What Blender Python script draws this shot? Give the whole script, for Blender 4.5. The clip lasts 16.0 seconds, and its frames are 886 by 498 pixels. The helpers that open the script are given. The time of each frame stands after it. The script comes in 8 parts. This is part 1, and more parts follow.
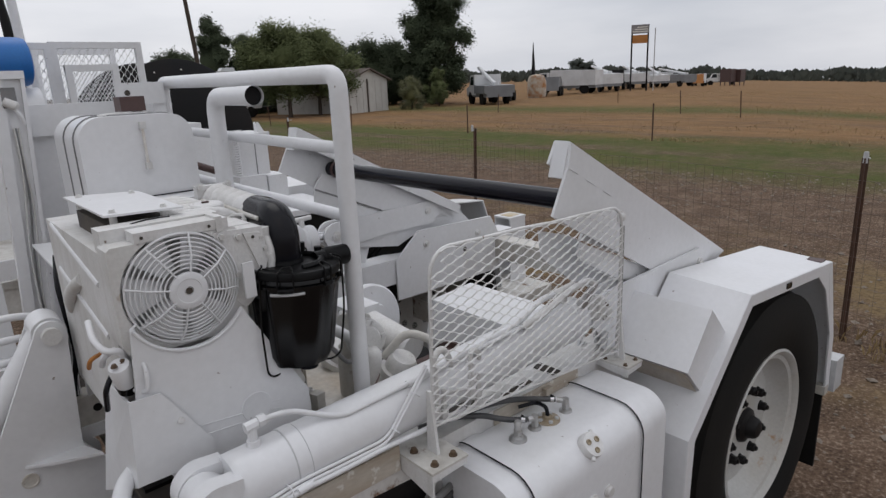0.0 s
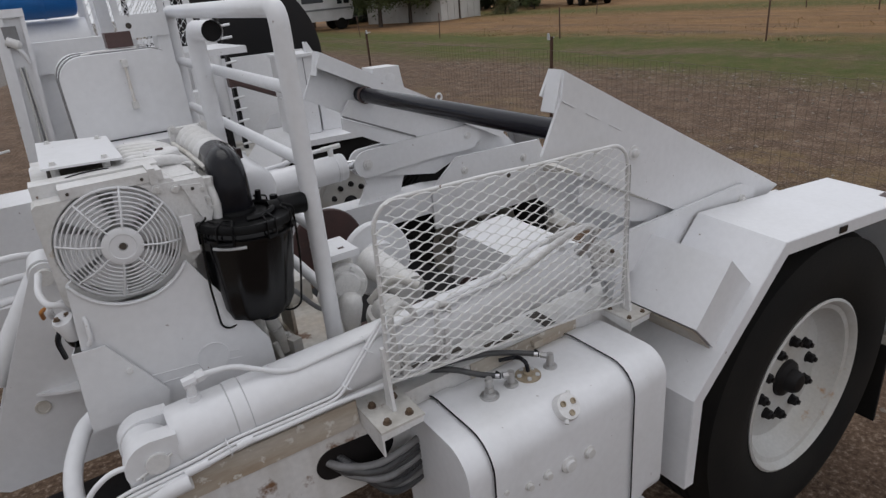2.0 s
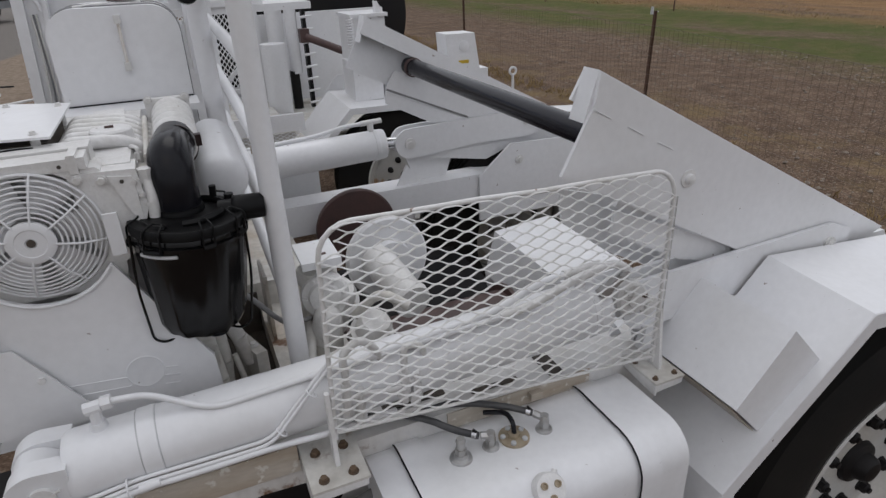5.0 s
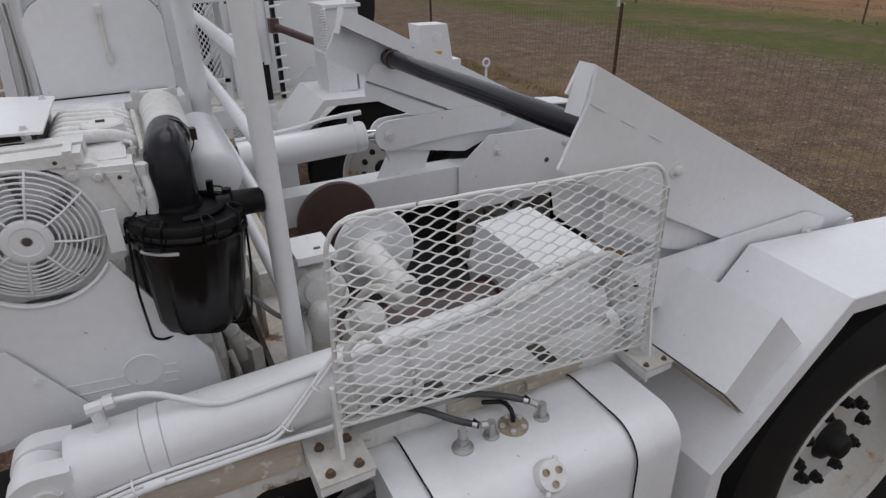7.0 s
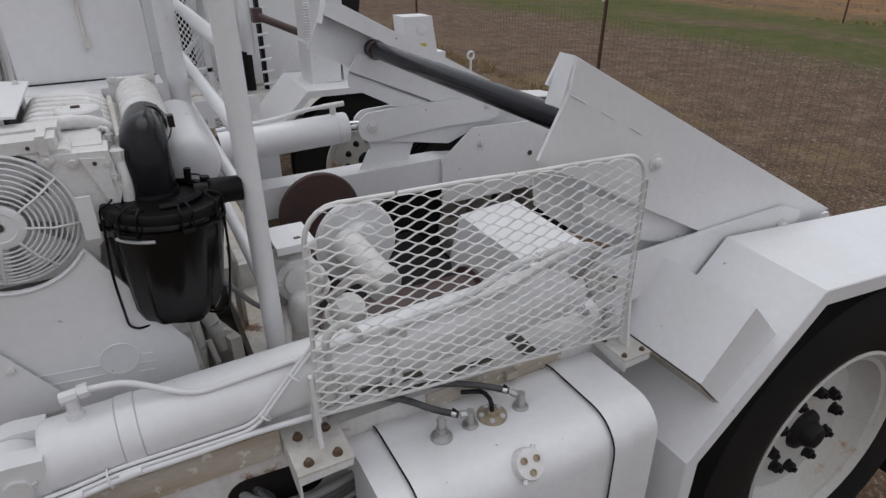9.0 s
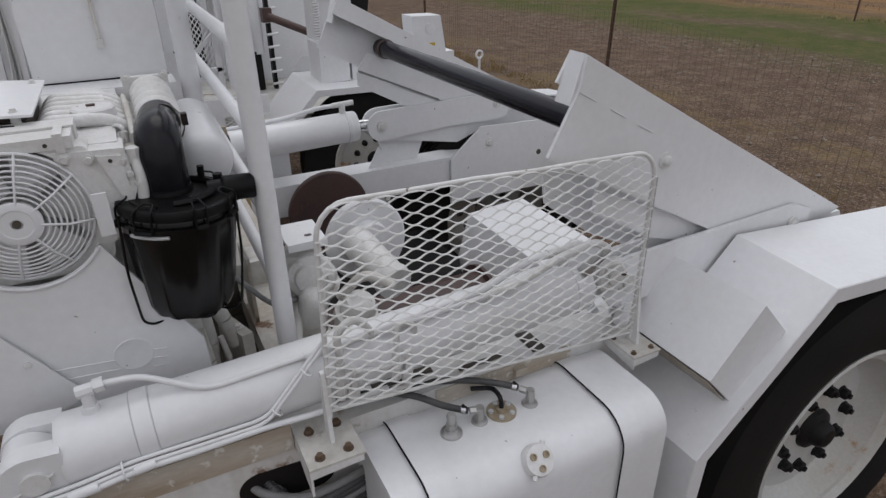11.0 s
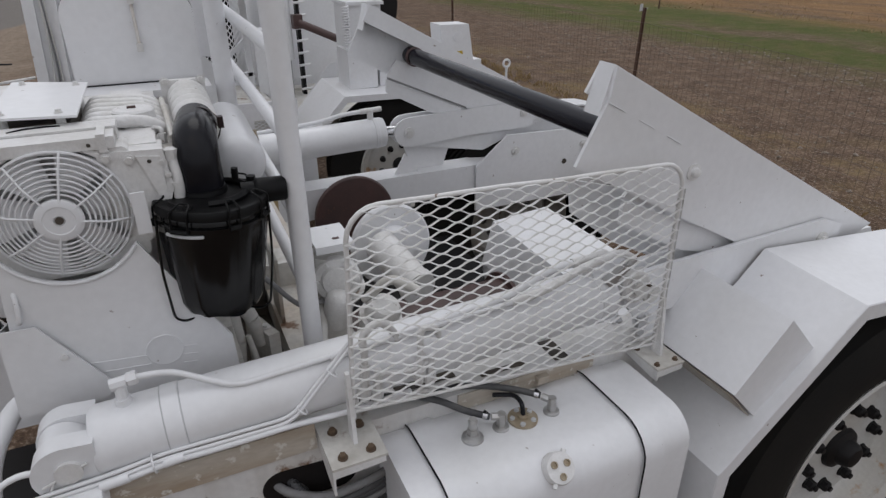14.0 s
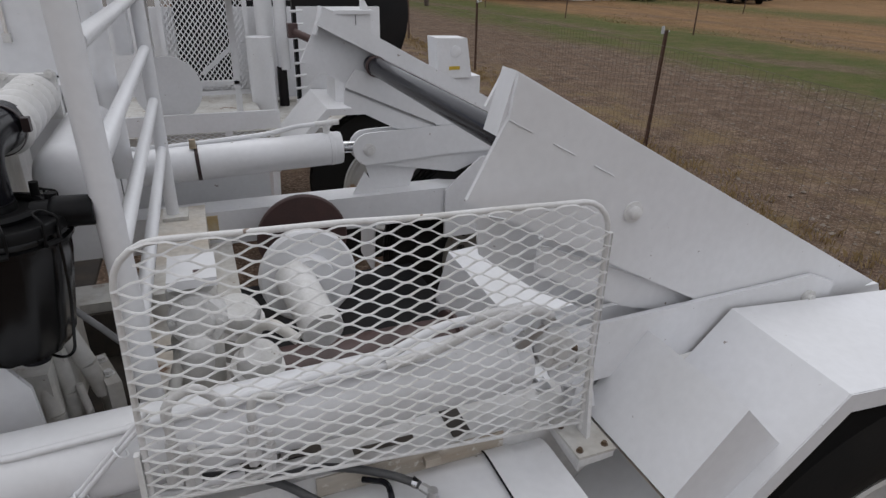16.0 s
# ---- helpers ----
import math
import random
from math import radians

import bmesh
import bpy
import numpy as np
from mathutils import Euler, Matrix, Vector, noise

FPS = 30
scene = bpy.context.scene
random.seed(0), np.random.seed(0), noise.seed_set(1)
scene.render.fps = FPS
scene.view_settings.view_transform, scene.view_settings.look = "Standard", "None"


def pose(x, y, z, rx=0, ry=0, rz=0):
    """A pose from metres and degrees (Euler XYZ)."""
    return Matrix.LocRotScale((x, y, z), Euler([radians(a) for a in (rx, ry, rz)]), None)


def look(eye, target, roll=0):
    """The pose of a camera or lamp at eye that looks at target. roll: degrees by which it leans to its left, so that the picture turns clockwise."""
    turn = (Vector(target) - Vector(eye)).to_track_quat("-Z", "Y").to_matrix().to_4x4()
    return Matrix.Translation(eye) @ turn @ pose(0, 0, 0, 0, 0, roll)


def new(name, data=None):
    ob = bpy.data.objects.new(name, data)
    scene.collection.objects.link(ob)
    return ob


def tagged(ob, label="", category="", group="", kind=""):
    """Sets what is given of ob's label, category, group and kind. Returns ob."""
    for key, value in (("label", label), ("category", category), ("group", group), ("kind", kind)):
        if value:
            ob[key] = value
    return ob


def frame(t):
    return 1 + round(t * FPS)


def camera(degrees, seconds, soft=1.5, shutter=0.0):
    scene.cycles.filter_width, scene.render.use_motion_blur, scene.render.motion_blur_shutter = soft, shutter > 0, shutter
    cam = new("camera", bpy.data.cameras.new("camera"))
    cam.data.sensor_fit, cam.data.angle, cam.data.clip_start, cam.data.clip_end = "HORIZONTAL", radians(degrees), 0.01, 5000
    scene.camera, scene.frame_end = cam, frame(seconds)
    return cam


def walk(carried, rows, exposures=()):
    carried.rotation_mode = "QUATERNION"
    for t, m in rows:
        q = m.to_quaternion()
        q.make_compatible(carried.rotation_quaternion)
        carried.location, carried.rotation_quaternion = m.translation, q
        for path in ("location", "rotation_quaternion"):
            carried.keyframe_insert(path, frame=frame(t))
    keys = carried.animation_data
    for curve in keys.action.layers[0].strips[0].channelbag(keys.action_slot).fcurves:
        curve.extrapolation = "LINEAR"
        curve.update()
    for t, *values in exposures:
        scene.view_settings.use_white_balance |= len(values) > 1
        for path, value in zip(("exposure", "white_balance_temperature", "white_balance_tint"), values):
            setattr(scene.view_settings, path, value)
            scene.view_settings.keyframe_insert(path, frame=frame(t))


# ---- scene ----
cam = camera(71.4, 16.0, soft=1.4)
PATH = [
    (0, (-1.94, -1.642, 1.665), (-0.675, -0.185, 1.14), -2.6),
    (0.5, (-1.947, -1.646, 1.686), (-0.713, -0.197, 1.071), -2.9),
    (1, (-1.903, -1.68, 1.671), (-0.639, -0.272, 1.025), -4.5),
    (1.5, (-1.757, -1.73, 1.668), (-0.673, -0.162, 1.061), -3.8),
    (2, (-1.652, -1.716, 1.69), (-0.7, -0.136, 0.917), -5.4),
    (2.5, (-1.533, -1.639, 1.684), (-0.719, -0.016, 0.846), -3.2),
    (3, (-1.434, -1.584, 1.687), (-0.652, 0.034, 0.807), -3.1),
    (3.5, (-1.365, -1.581, 1.674), (-0.775, 0.132, 0.828), -1.1),
    (4, (-1.336, -1.586, 1.68), (-0.714, 0.124, 0.849), -1.7),
    (6.5, (-1.42, -1.563, 1.703), (-0.657, 0.049, 0.797), -1.7),
    (7, (-1.421, -1.561, 1.703), (-0.636, 0.049, 0.813), -1.5),
    (7.5, (-1.422, -1.562, 1.702), (-0.623, 0.043, 0.815), -1.1),
    (8, (-1.42, -1.559, 1.702), (-0.611, 0.036, 0.807), -0.9),
    (8.5, (-1.417, -1.563, 1.699), (-0.592, 0.019, 0.795), -0.6),
    (9, (-1.415, -1.569, 1.697), (-0.591, 0.011, 0.789), -0.5),
    (11.5, (-1.425, -1.576, 1.696), (-0.637, 0.021, 0.787), -0.8),
    (12, (-1.427, -1.579, 1.697), (-0.655, 0.027, 0.789), -0.6),
    (12.5, (-1.431, -1.58, 1.695), (-0.662, 0.032, 0.793), -0.4),
    (13, (-1.437, -1.578, 1.698), (-0.666, 0.037, 0.805), -0.3),
    (13.5, (-1.435, -1.58, 1.699), (-0.667, 0.042, 0.817), -0.6),
    (14, (-1.436, -1.581, 1.699), (-0.691, 0.049, 0.812), -0.3),
    (14.5, (-1.435, -1.587, 1.699), (-0.697, 0.051, 0.82), 0.0),
    (15, (-1.419, -1.574, 1.682), (-0.632, 0.039, 0.799), -0.5),
    (15.2, (-1.395, -1.565, 1.668), (-0.594, 0.035, 0.774), -1.3),
    (15.5, (-1.305, -1.531, 1.652), (-0.463, 0.069, 0.796), 0.1),
    (15.6, (-1.272, -1.522, 1.651), (-0.483, 0.105, 0.798), -0.4),
    (15.8, (-1.182, -1.486, 1.659), (-0.477, 0.167, 0.78), -0.4),
    (16, (-1.109, -1.466, 1.637), (-0.437, 0.222, 0.802), 1.3),
]
walk(cam, [(t, look(eye, target, roll)) for t, eye, target, roll in PATH])

# ---- light ----
world = bpy.data.worlds.new("overcast")
scene.world = world
world.use_nodes = True
wn, wl = world.node_tree.nodes, world.node_tree.links
wn.clear()
w_out = wn.new("ShaderNodeOutputWorld")
w_bg = wn.new("ShaderNodeBackground")
w_sky = wn.new("ShaderNodeTexSky")
w_sky.sky_type, w_sky.sun_disc = "NISHITA", False
w_sky.sun_elevation, w_sky.sun_rotation = radians(52), radians(200)
w_sky.dust_density, w_sky.air_density = 4.0, 1.0
w_tc = wn.new("ShaderNodeTexCoord")
w_map = wn.new("ShaderNodeMapping")
w_map.inputs["Scale"].default_value = (1.0, 1.0, 4.5)
w_noise = wn.new("ShaderNodeTexNoise")
w_noise.inputs["Scale"].default_value, w_noise.inputs["Detail"].default_value = 1.6, 6.0
w_ramp = wn.new("ShaderNodeValToRGB")
w_ramp.color_ramp.elements[0].position, w_ramp.color_ramp.elements[0].color = 0.34, (6.2, 6.45, 7.1, 1)
w_ramp.color_ramp.elements[1].position, w_ramp.color_ramp.elements[1].color = 0.66, (9.1, 9.15, 9.6, 1)
w_mix = wn.new("ShaderNodeMix")
w_mix.data_type = "RGBA"
w_mix.inputs[0].default_value = 0.9
wl.new(w_tc.outputs["Generated"], w_map.inputs["Vector"])
wl.new(w_map.outputs["Vector"], w_noise.inputs["Vector"])
wl.new(w_noise.outputs["Fac"], w_ramp.inputs["Fac"])
wl.new(w_sky.outputs["Color"], w_mix.inputs[6])
wl.new(w_ramp.outputs["Color"], w_mix.inputs[7])
w_sep = wn.new("ShaderNodeSeparateXYZ")
wl.new(w_tc.outputs["Generated"], w_sep.inputs["Vector"])
w_rise = wn.new("ShaderNodeMapRange")        # an overcast sky is brightest overhead
w_rise.inputs["From Min"].default_value, w_rise.inputs["From Max"].default_value = 0.05, 1.0
w_rise.inputs["To Min"].default_value, w_rise.inputs["To Max"].default_value = 0.81, 1.15
wl.new(w_sep.outputs["Z"], w_rise.inputs["Value"])
w_mul = wn.new("ShaderNodeMix")
w_mul.data_type, w_mul.blend_type = "RGBA", "MULTIPLY"
w_mul.inputs[0].default_value = 1.0
wl.new(w_mix.outputs[2], w_mul.inputs[6])
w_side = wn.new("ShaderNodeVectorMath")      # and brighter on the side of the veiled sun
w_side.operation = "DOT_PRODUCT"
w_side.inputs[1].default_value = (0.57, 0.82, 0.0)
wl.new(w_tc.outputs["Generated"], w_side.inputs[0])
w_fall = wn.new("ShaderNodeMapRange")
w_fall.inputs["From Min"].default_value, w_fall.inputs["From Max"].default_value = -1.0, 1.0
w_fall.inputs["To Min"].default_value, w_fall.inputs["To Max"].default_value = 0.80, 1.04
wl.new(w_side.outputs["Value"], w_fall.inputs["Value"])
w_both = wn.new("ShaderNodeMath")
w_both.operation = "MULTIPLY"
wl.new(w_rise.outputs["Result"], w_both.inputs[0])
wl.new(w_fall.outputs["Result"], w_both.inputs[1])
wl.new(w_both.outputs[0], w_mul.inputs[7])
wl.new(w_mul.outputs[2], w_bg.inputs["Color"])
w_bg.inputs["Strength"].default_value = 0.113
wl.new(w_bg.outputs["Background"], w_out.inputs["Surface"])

sun_data = bpy.data.lights.new("sun", "SUN")
sun_data.energy, sun_data.angle, sun_data.color = 0.5, radians(40), (1.0, 0.98, 0.95)
sun = new("sun", sun_data)
sun.matrix_world = look((2.0, 5.0, 12.0), (0.0, 0.0, 0.0))


# ---- materials ----
def material(name, base, rough=0.5, metal=0.0, second=None, amount=0.5, scale=6.0, grain=120.0, grain_amount=0.12,
             bump=0.15, bump_scale=90.0, bump_dist=0.002, third=None, third_at=0.68, third_scale=3.0, coat=0.0, spec=0.5, stretch=(1, 1, 1), grime=0.0, chips=0.0):
    """A painted, rusted or mineral surface: base colour, broad stains, fine grain and relief, in metres."""
    m = bpy.data.materials.new(name)
    m.use_nodes = True
    n, l = m.node_tree.nodes, m.node_tree.links
    b = n["Principled BSDF"]
    b.inputs["Metallic"].default_value = metal
    b.inputs["Specular IOR Level"].default_value = spec
    b.inputs["Coat Weight"].default_value = coat
    tc = n.new("ShaderNodeTexCoord")
    mp = n.new("ShaderNodeMapping")
    mp.inputs["Scale"].default_value = stretch
    l.new(tc.outputs["Object"], mp.inputs["Vector"])
    broad = n.new("ShaderNodeTexNoise")
    broad.inputs["Scale"].default_value, broad.inputs["Detail"].default_value = scale, 7
    l.new(mp.outputs["Vector"], broad.inputs["Vector"])
    r1 = n.new("ShaderNodeValToRGB")
    r1.color_ramp.elements[0].position, r1.color_ramp.elements[1].position = 0.40, 0.66
    second = second or tuple(c * 0.8 for c in base)
    r1.color_ramp.elements[0].color = (*base, 1)
    r1.color_ramp.elements[1].color = (*[a * (1 - amount) + c * amount for a, c in zip(base, second)], 1)
    l.new(broad.outputs["Fac"], r1.inputs["Fac"])
    colour = r1.outputs["Color"]
    if third:
        spots = n.new("ShaderNodeTexNoise")
        spots.inputs["Scale"].default_value, spots.inputs["Detail"].default_value = third_scale, 9
        spots.inputs["Roughness"].default_value = 0.62
        l.new(tc.outputs["Object"], spots.inputs["Vector"])
        r3 = n.new("ShaderNodeValToRGB")
        r3.color_ramp.elements[0].position, r3.color_ramp.elements[1].position = third_at, min(third_at + 0.06, 1)
        l.new(spots.outputs["Fac"], r3.inputs["Fac"])
        mx = n.new("ShaderNodeMix")
        mx.data_type = "RGBA"
        l.new(r3.outputs["Color"], mx.inputs[0])
        l.new(colour, mx.inputs[6])
        mx.inputs[7].default_value = (*third, 1)
        colour = mx.outputs[2]
    if grime:                               # runs of washed-down dirt and a few rusty chips
        runs = n.new("ShaderNodeTexNoise")
        rmap = n.new("ShaderNodeMapping")
        rmap.inputs["Scale"].default_value = (26, 26, 2.2)
        l.new(tc.outputs["Object"], rmap.inputs["Vector"])
        runs.inputs["Scale"].default_value, runs.inputs["Detail"].default_value = 1.0, 6
        l.new(rmap.outputs["Vector"], runs.inputs["Vector"])
        rg = n.new("ShaderNodeMapRange")
        rg.inputs["From Min"].default_value, rg.inputs["From Max"].default_value = 0.50, 0.78
        rg.inputs["To Max"].default_value = grime
        l.new(runs.outputs["Fac"], rg.inputs["Value"])
        mg = n.new("ShaderNodeMix")
        mg.data_type = "RGBA"
        l.new(rg.outputs["Result"], mg.inputs[0])
        l.new(colour, mg.inputs[6])
        mg.inputs[7].default_value = (0.30, 0.26, 0.21, 1)
        colour = mg.outputs[2]
    if chips:
        dots = n.new("ShaderNodeTexNoise")
        dots.inputs["Scale"].default_value, dots.inputs["Detail"].default_value = 55, 3
        l.new(tc.outputs["Object"], dots.inputs["Vector"])
        dr = n.new("ShaderNodeMapRange")
        dr.inputs["From Min"].default_value, dr.inputs["From Max"].default_value = 0.735, 0.77
        dr.inputs["To Max"].default_value = chips
        l.new(dots.outputs["Fac"], dr.inputs["Value"])
        md = n.new("ShaderNodeMix")
        md.data_type = "RGBA"
        l.new(dr.outputs["Result"], md.inputs[0])
        l.new(colour, md.inputs[6])
        md.inputs[7].default_value = (0.13, 0.075, 0.04, 1)
        colour = md.outputs[2]
    fine = n.new("ShaderNodeTexNoise")
    fine.inputs["Scale"].default_value, fine.inputs["Detail"].default_value = grain, 4
    l.new(mp.outputs["Vector"], fine.inputs["Vector"])
    gm = n.new("ShaderNodeMapRange")
    gm.inputs["From Min"].default_value, gm.inputs["From Max"].default_value = 0.3, 0.7
    gm.inputs["To Min"].default_value, gm.inputs["To Max"].default_value = 1 - grain_amount, 1.0
    l.new(fine.outputs["Fac"], gm.inputs["Value"])
    mul = n.new("ShaderNodeMix")
    mul.data_type, mul.blend_type = "RGBA", "MULTIPLY"
    mul.inputs[0].default_value = 1.0
    l.new(colour, mul.inputs[6])
    l.new(gm.outputs["Result"], mul.inputs[7])
    l.new(mul.outputs[2], b.inputs["Base Color"])
    rr = n.new("ShaderNodeMapRange")
    rr.inputs["To Min"].default_value, rr.inputs["To Max"].default_value = max(rough - 0.1, 0.02), min(rough + 0.12, 1)
    l.new(broad.outputs["Fac"], rr.inputs["Value"])
    l.new(rr.outputs["Result"], b.inputs["Roughness"])
    if bump:
        rel = n.new("ShaderNodeTexNoise")
        rel.inputs["Scale"].default_value, rel.inputs["Detail"].default_value = bump_scale, 5
        l.new(mp.outputs["Vector"], rel.inputs["Vector"])
        bp = n.new("ShaderNodeBump")
        bp.inputs["Strength"].default_value, bp.inputs["Distance"].default_value = bump, bump_dist
        l.new(rel.outputs["Fac"], bp.inputs["Height"])
        l.new(bp.outputs["Normal"], b.inputs["Normal"])
    return m


WHITE = material("white_paint", (0.720, 0.724, 0.740), 0.36, chips=0.7, coat=0.10, second=(0.60, 0.60, 0.59), amount=0.35, scale=4.0, grain=60, grain_amount=0.05,
                 bump=0.12, bump_scale=45, third=(0.42, 0.34, 0.25), third_at=0.76, third_scale=9.0)
WHITE_DIRTY = material("grimy_white_paint", (0.62, 0.61, 0.58), 0.48, grime=0.5, chips=0.9, second=(0.40, 0.36, 0.30), amount=0.6, scale=7.0, grain=70,
                       grain_amount=0.15, bump=0.2, bump_scale=60, third=(0.20, 0.12, 0.07), third_at=0.62, third_scale=8.0)
WHITE_CAST = material("painted_casting", (0.69, 0.685, 0.68), 0.42, grime=0.25, chips=0.9, second=(0.52, 0.51, 0.47), amount=0.5, scale=9.0, grain=150, grain_amount=0.1,
                      bump=0.35, bump_scale=160, bump_dist=0.003, third=(0.36, 0.27, 0.17), third_at=0.68, third_scale=14.0)
WHITE_RUSTY = material("rust_streaked_white_paint", (0.60, 0.58, 0.54), 0.5, second=(0.42, 0.32, 0.21), amount=0.6, scale=7.0, grain=80,
                       grain_amount=0.2, bump=0.3, bump_scale=80, third=(0.16, 0.08, 0.04), third_at=0.64, third_scale=11.0)
BLACK_PLASTIC = material("black_plastic", (0.004, 0.004, 0.0045), 0.16, second=(0.008, 0.008, 0.008), amount=0.4, scale=14, bump=0.06, spec=0.32)
BLACK_LID = material("black_lid_plastic", (0.0035, 0.0035, 0.004), 0.42, second=(0.008, 0.008, 0.008), amount=0.6, scale=30, bump=0.1, spec=0.16)
BLACK_HOSE = material("black_rubber_hose", (0.008, 0.008, 0.0105), 0.2, second=(0.014, 0.014, 0.017), amount=0.5, scale=20, bump=0.06, spec=0.2)
TYRE = material("tyre_rubber", (0.007, 0.0068, 0.0066), 0.75, spec=0.2, second=(0.016, 0.014, 0.012), amount=0.7, scale=5, bump=0.3, bump_scale=60)
BLACK_STEEL = material("black_painted_steel", (0.0035, 0.0035, 0.008), 0.22, spec=0.26, second=(0.008, 0.007, 0.012), amount=0.6, scale=6, bump=0.03,
                       third=(0.07, 0.04, 0.028), third_at=0.66, third_scale=5)
BLACK_STEEL_DULL = material("dull_black_steel", (0.007, 0.007, 0.008), 0.5, spec=0.2, second=(0.016, 0.013, 0.012), amount=0.6, scale=3, bump=0.2)
RUST = material("rusty_brown_steel", (0.078, 0.042, 0.038), 0.5, second=(0.055, 0.034, 0.032), amount=0.8, scale=10, bump=0.3,
                third=(0.17, 0.08, 0.04), third_at=0.68, third_scale=18)
RUST_BOLT = material("rusty_bolt", (0.13, 0.085, 0.05), 0.6, second=(0.06, 0.04, 0.03), amount=0.7, scale=40, bump=0.3, bump_scale=300)
RAIL_WHITE = material("white_rail_paint", (0.66, 0.655, 0.65), 0.4, second=(0.55, 0.52, 0.47), amount=0.5, scale=5.0, grain=80, grain_amount=0.1,
                      bump=0.2, bump_scale=70, grime=0.3, third=(0.17, 0.085, 0.04), third_at=0.62, third_scale=9.0)
GAUGE_WHITE = material("rust_traced_white", (0.68, 0.66, 0.63), 0.45, second=(0.60, 0.50, 0.42), amount=0.8, scale=18.0, bump=0.1)
PRIMER = material("grey_primer_tube", (0.52, 0.53, 0.54), 0.45, second=(0.42, 0.42, 0.42), amount=0.6, scale=12, bump=0.1)
BRASS = material("tan_fitting", (0.40, 0.34, 0.25), 0.45, metal=0.3, second=(0.25, 0.19, 0.12), amount=0.7, scale=60, bump=0.2)
CHROME = material("bright_rod", (0.62, 0.62, 0.63), 0.18, metal=1.0, bump=0.0)
# mottled dark brown for low plates; also the painted darkness of holes and gaps
DARK_INSIDE = material("dark_brown_mottle", (0.05, 0.042, 0.036), 0.8, second=(0.10, 0.08, 0.06), amount=0.6, scale=16, bump=0.4)
POST_RUST = material("rusty_fence_post", (0.10, 0.052, 0.034), 0.8, second=(0.06, 0.04, 0.03), amount=0.6, scale=12, bump=0.3)
WIRE = material("weathered_fence_wire", (0.12, 0.085, 0.06), 0.7, second=(0.2, 0.17, 0.14), amount=0.5, scale=3, bump=0.0)
BLUE = material("blue_barrel_plastic", (0.008, 0.12, 0.42), 0.4, second=(0.02, 0.2, 0.5), amount=0.4, scale=4, bump=0.08)
LABEL = material("paper_label", (0.72, 0.71, 0.66), 0.7, second=(0.6, 0.58, 0.5), amount=0.5, scale=12)
RED_LENS = material("red_lamp_lens", (0.30, 0.012, 0.012), 0.2, bump=0.0, coat=0.5)
YELLOW_LABEL = material("yellow_label", (0.55, 0.38, 0.03), 0.5)
GLASS_DARK = material("dark_vehicle_glass", (0.02, 0.024, 0.028), 0.08, bump=0.0)
SHED_WALL = material("pale_shed_siding", (0.55, 0.54, 0.51), 0.8, second=(0.45, 0.43, 0.4), amount=0.6, scale=1.5, bump=0.1)
SHED_ROOF = material("brown_shingle_roof", (0.13, 0.10, 0.085), 0.85, second=(0.08, 0.06, 0.05), amount=0.6, scale=2)
BARK = material("bark", (0.07, 0.052, 0.04), 0.95, second=(0.035, 0.028, 0.022), amount=0.7, scale=6, bump=0.5, bump_scale=20, bump_dist=0.02)
LEAF = material("dark_green_leaves", (0.072, 0.088, 0.052), 0.9, spec=0.08, second=(0.042, 0.054, 0.034), amount=0.8, scale=0.5, bump=0.0)
LEAF_LIGHT = material("mid_green_leaves", (0.130, 0.150, 0.068), 0.9, spec=0.08, second=(0.082, 0.098, 0.046), amount=0.8, scale=0.5, bump=0.0)
LEAF_OLIVE = material("olive_bush_leaves", (0.12, 0.12, 0.045), 0.7, second=(0.07, 0.07, 0.03), amount=0.8, scale=0.8, bump=0.0)
# distance haze is mixed into this leaf colour: paler and bluer
LEAF_HAZED = material("hazed_far_leaves", (0.068, 0.080, 0.066), 0.8, second=(0.045, 0.055, 0.048), amount=0.8, scale=0.05, bump=0.0)
TRUCK_WHITE = material("truck_white", (0.66, 0.67, 0.68), 0.4, second=(0.42, 0.42, 0.42), amount=0.5, scale=1.0)
TRUCK_GREY = material("truck_grey", (0.20, 0.21, 0.22), 0.5, second=(0.12, 0.12, 0.13), amount=0.5, scale=1.0)
ORANGE = material("orange_paint", (0.42, 0.17, 0.035), 0.5, second=(0.3, 0.12, 0.03), amount=0.5, scale=2)
SIGN_GREY = material("grey_sign_board", (0.20, 0.19, 0.20), 0.6, second=(0.32, 0.3, 0.3), amount=0.7, scale=2.0)
STONE = material("gravel_stone", (0.26, 0.22, 0.18), 0.9, second=(0.14, 0.115, 0.09), amount=0.8, scale=9, bump=0.3)
STRAW = material("dry_grass", (0.34, 0.245, 0.12), 0.9, second=(0.25, 0.17, 0.08), amount=0.8, scale=3, bump=0.0)


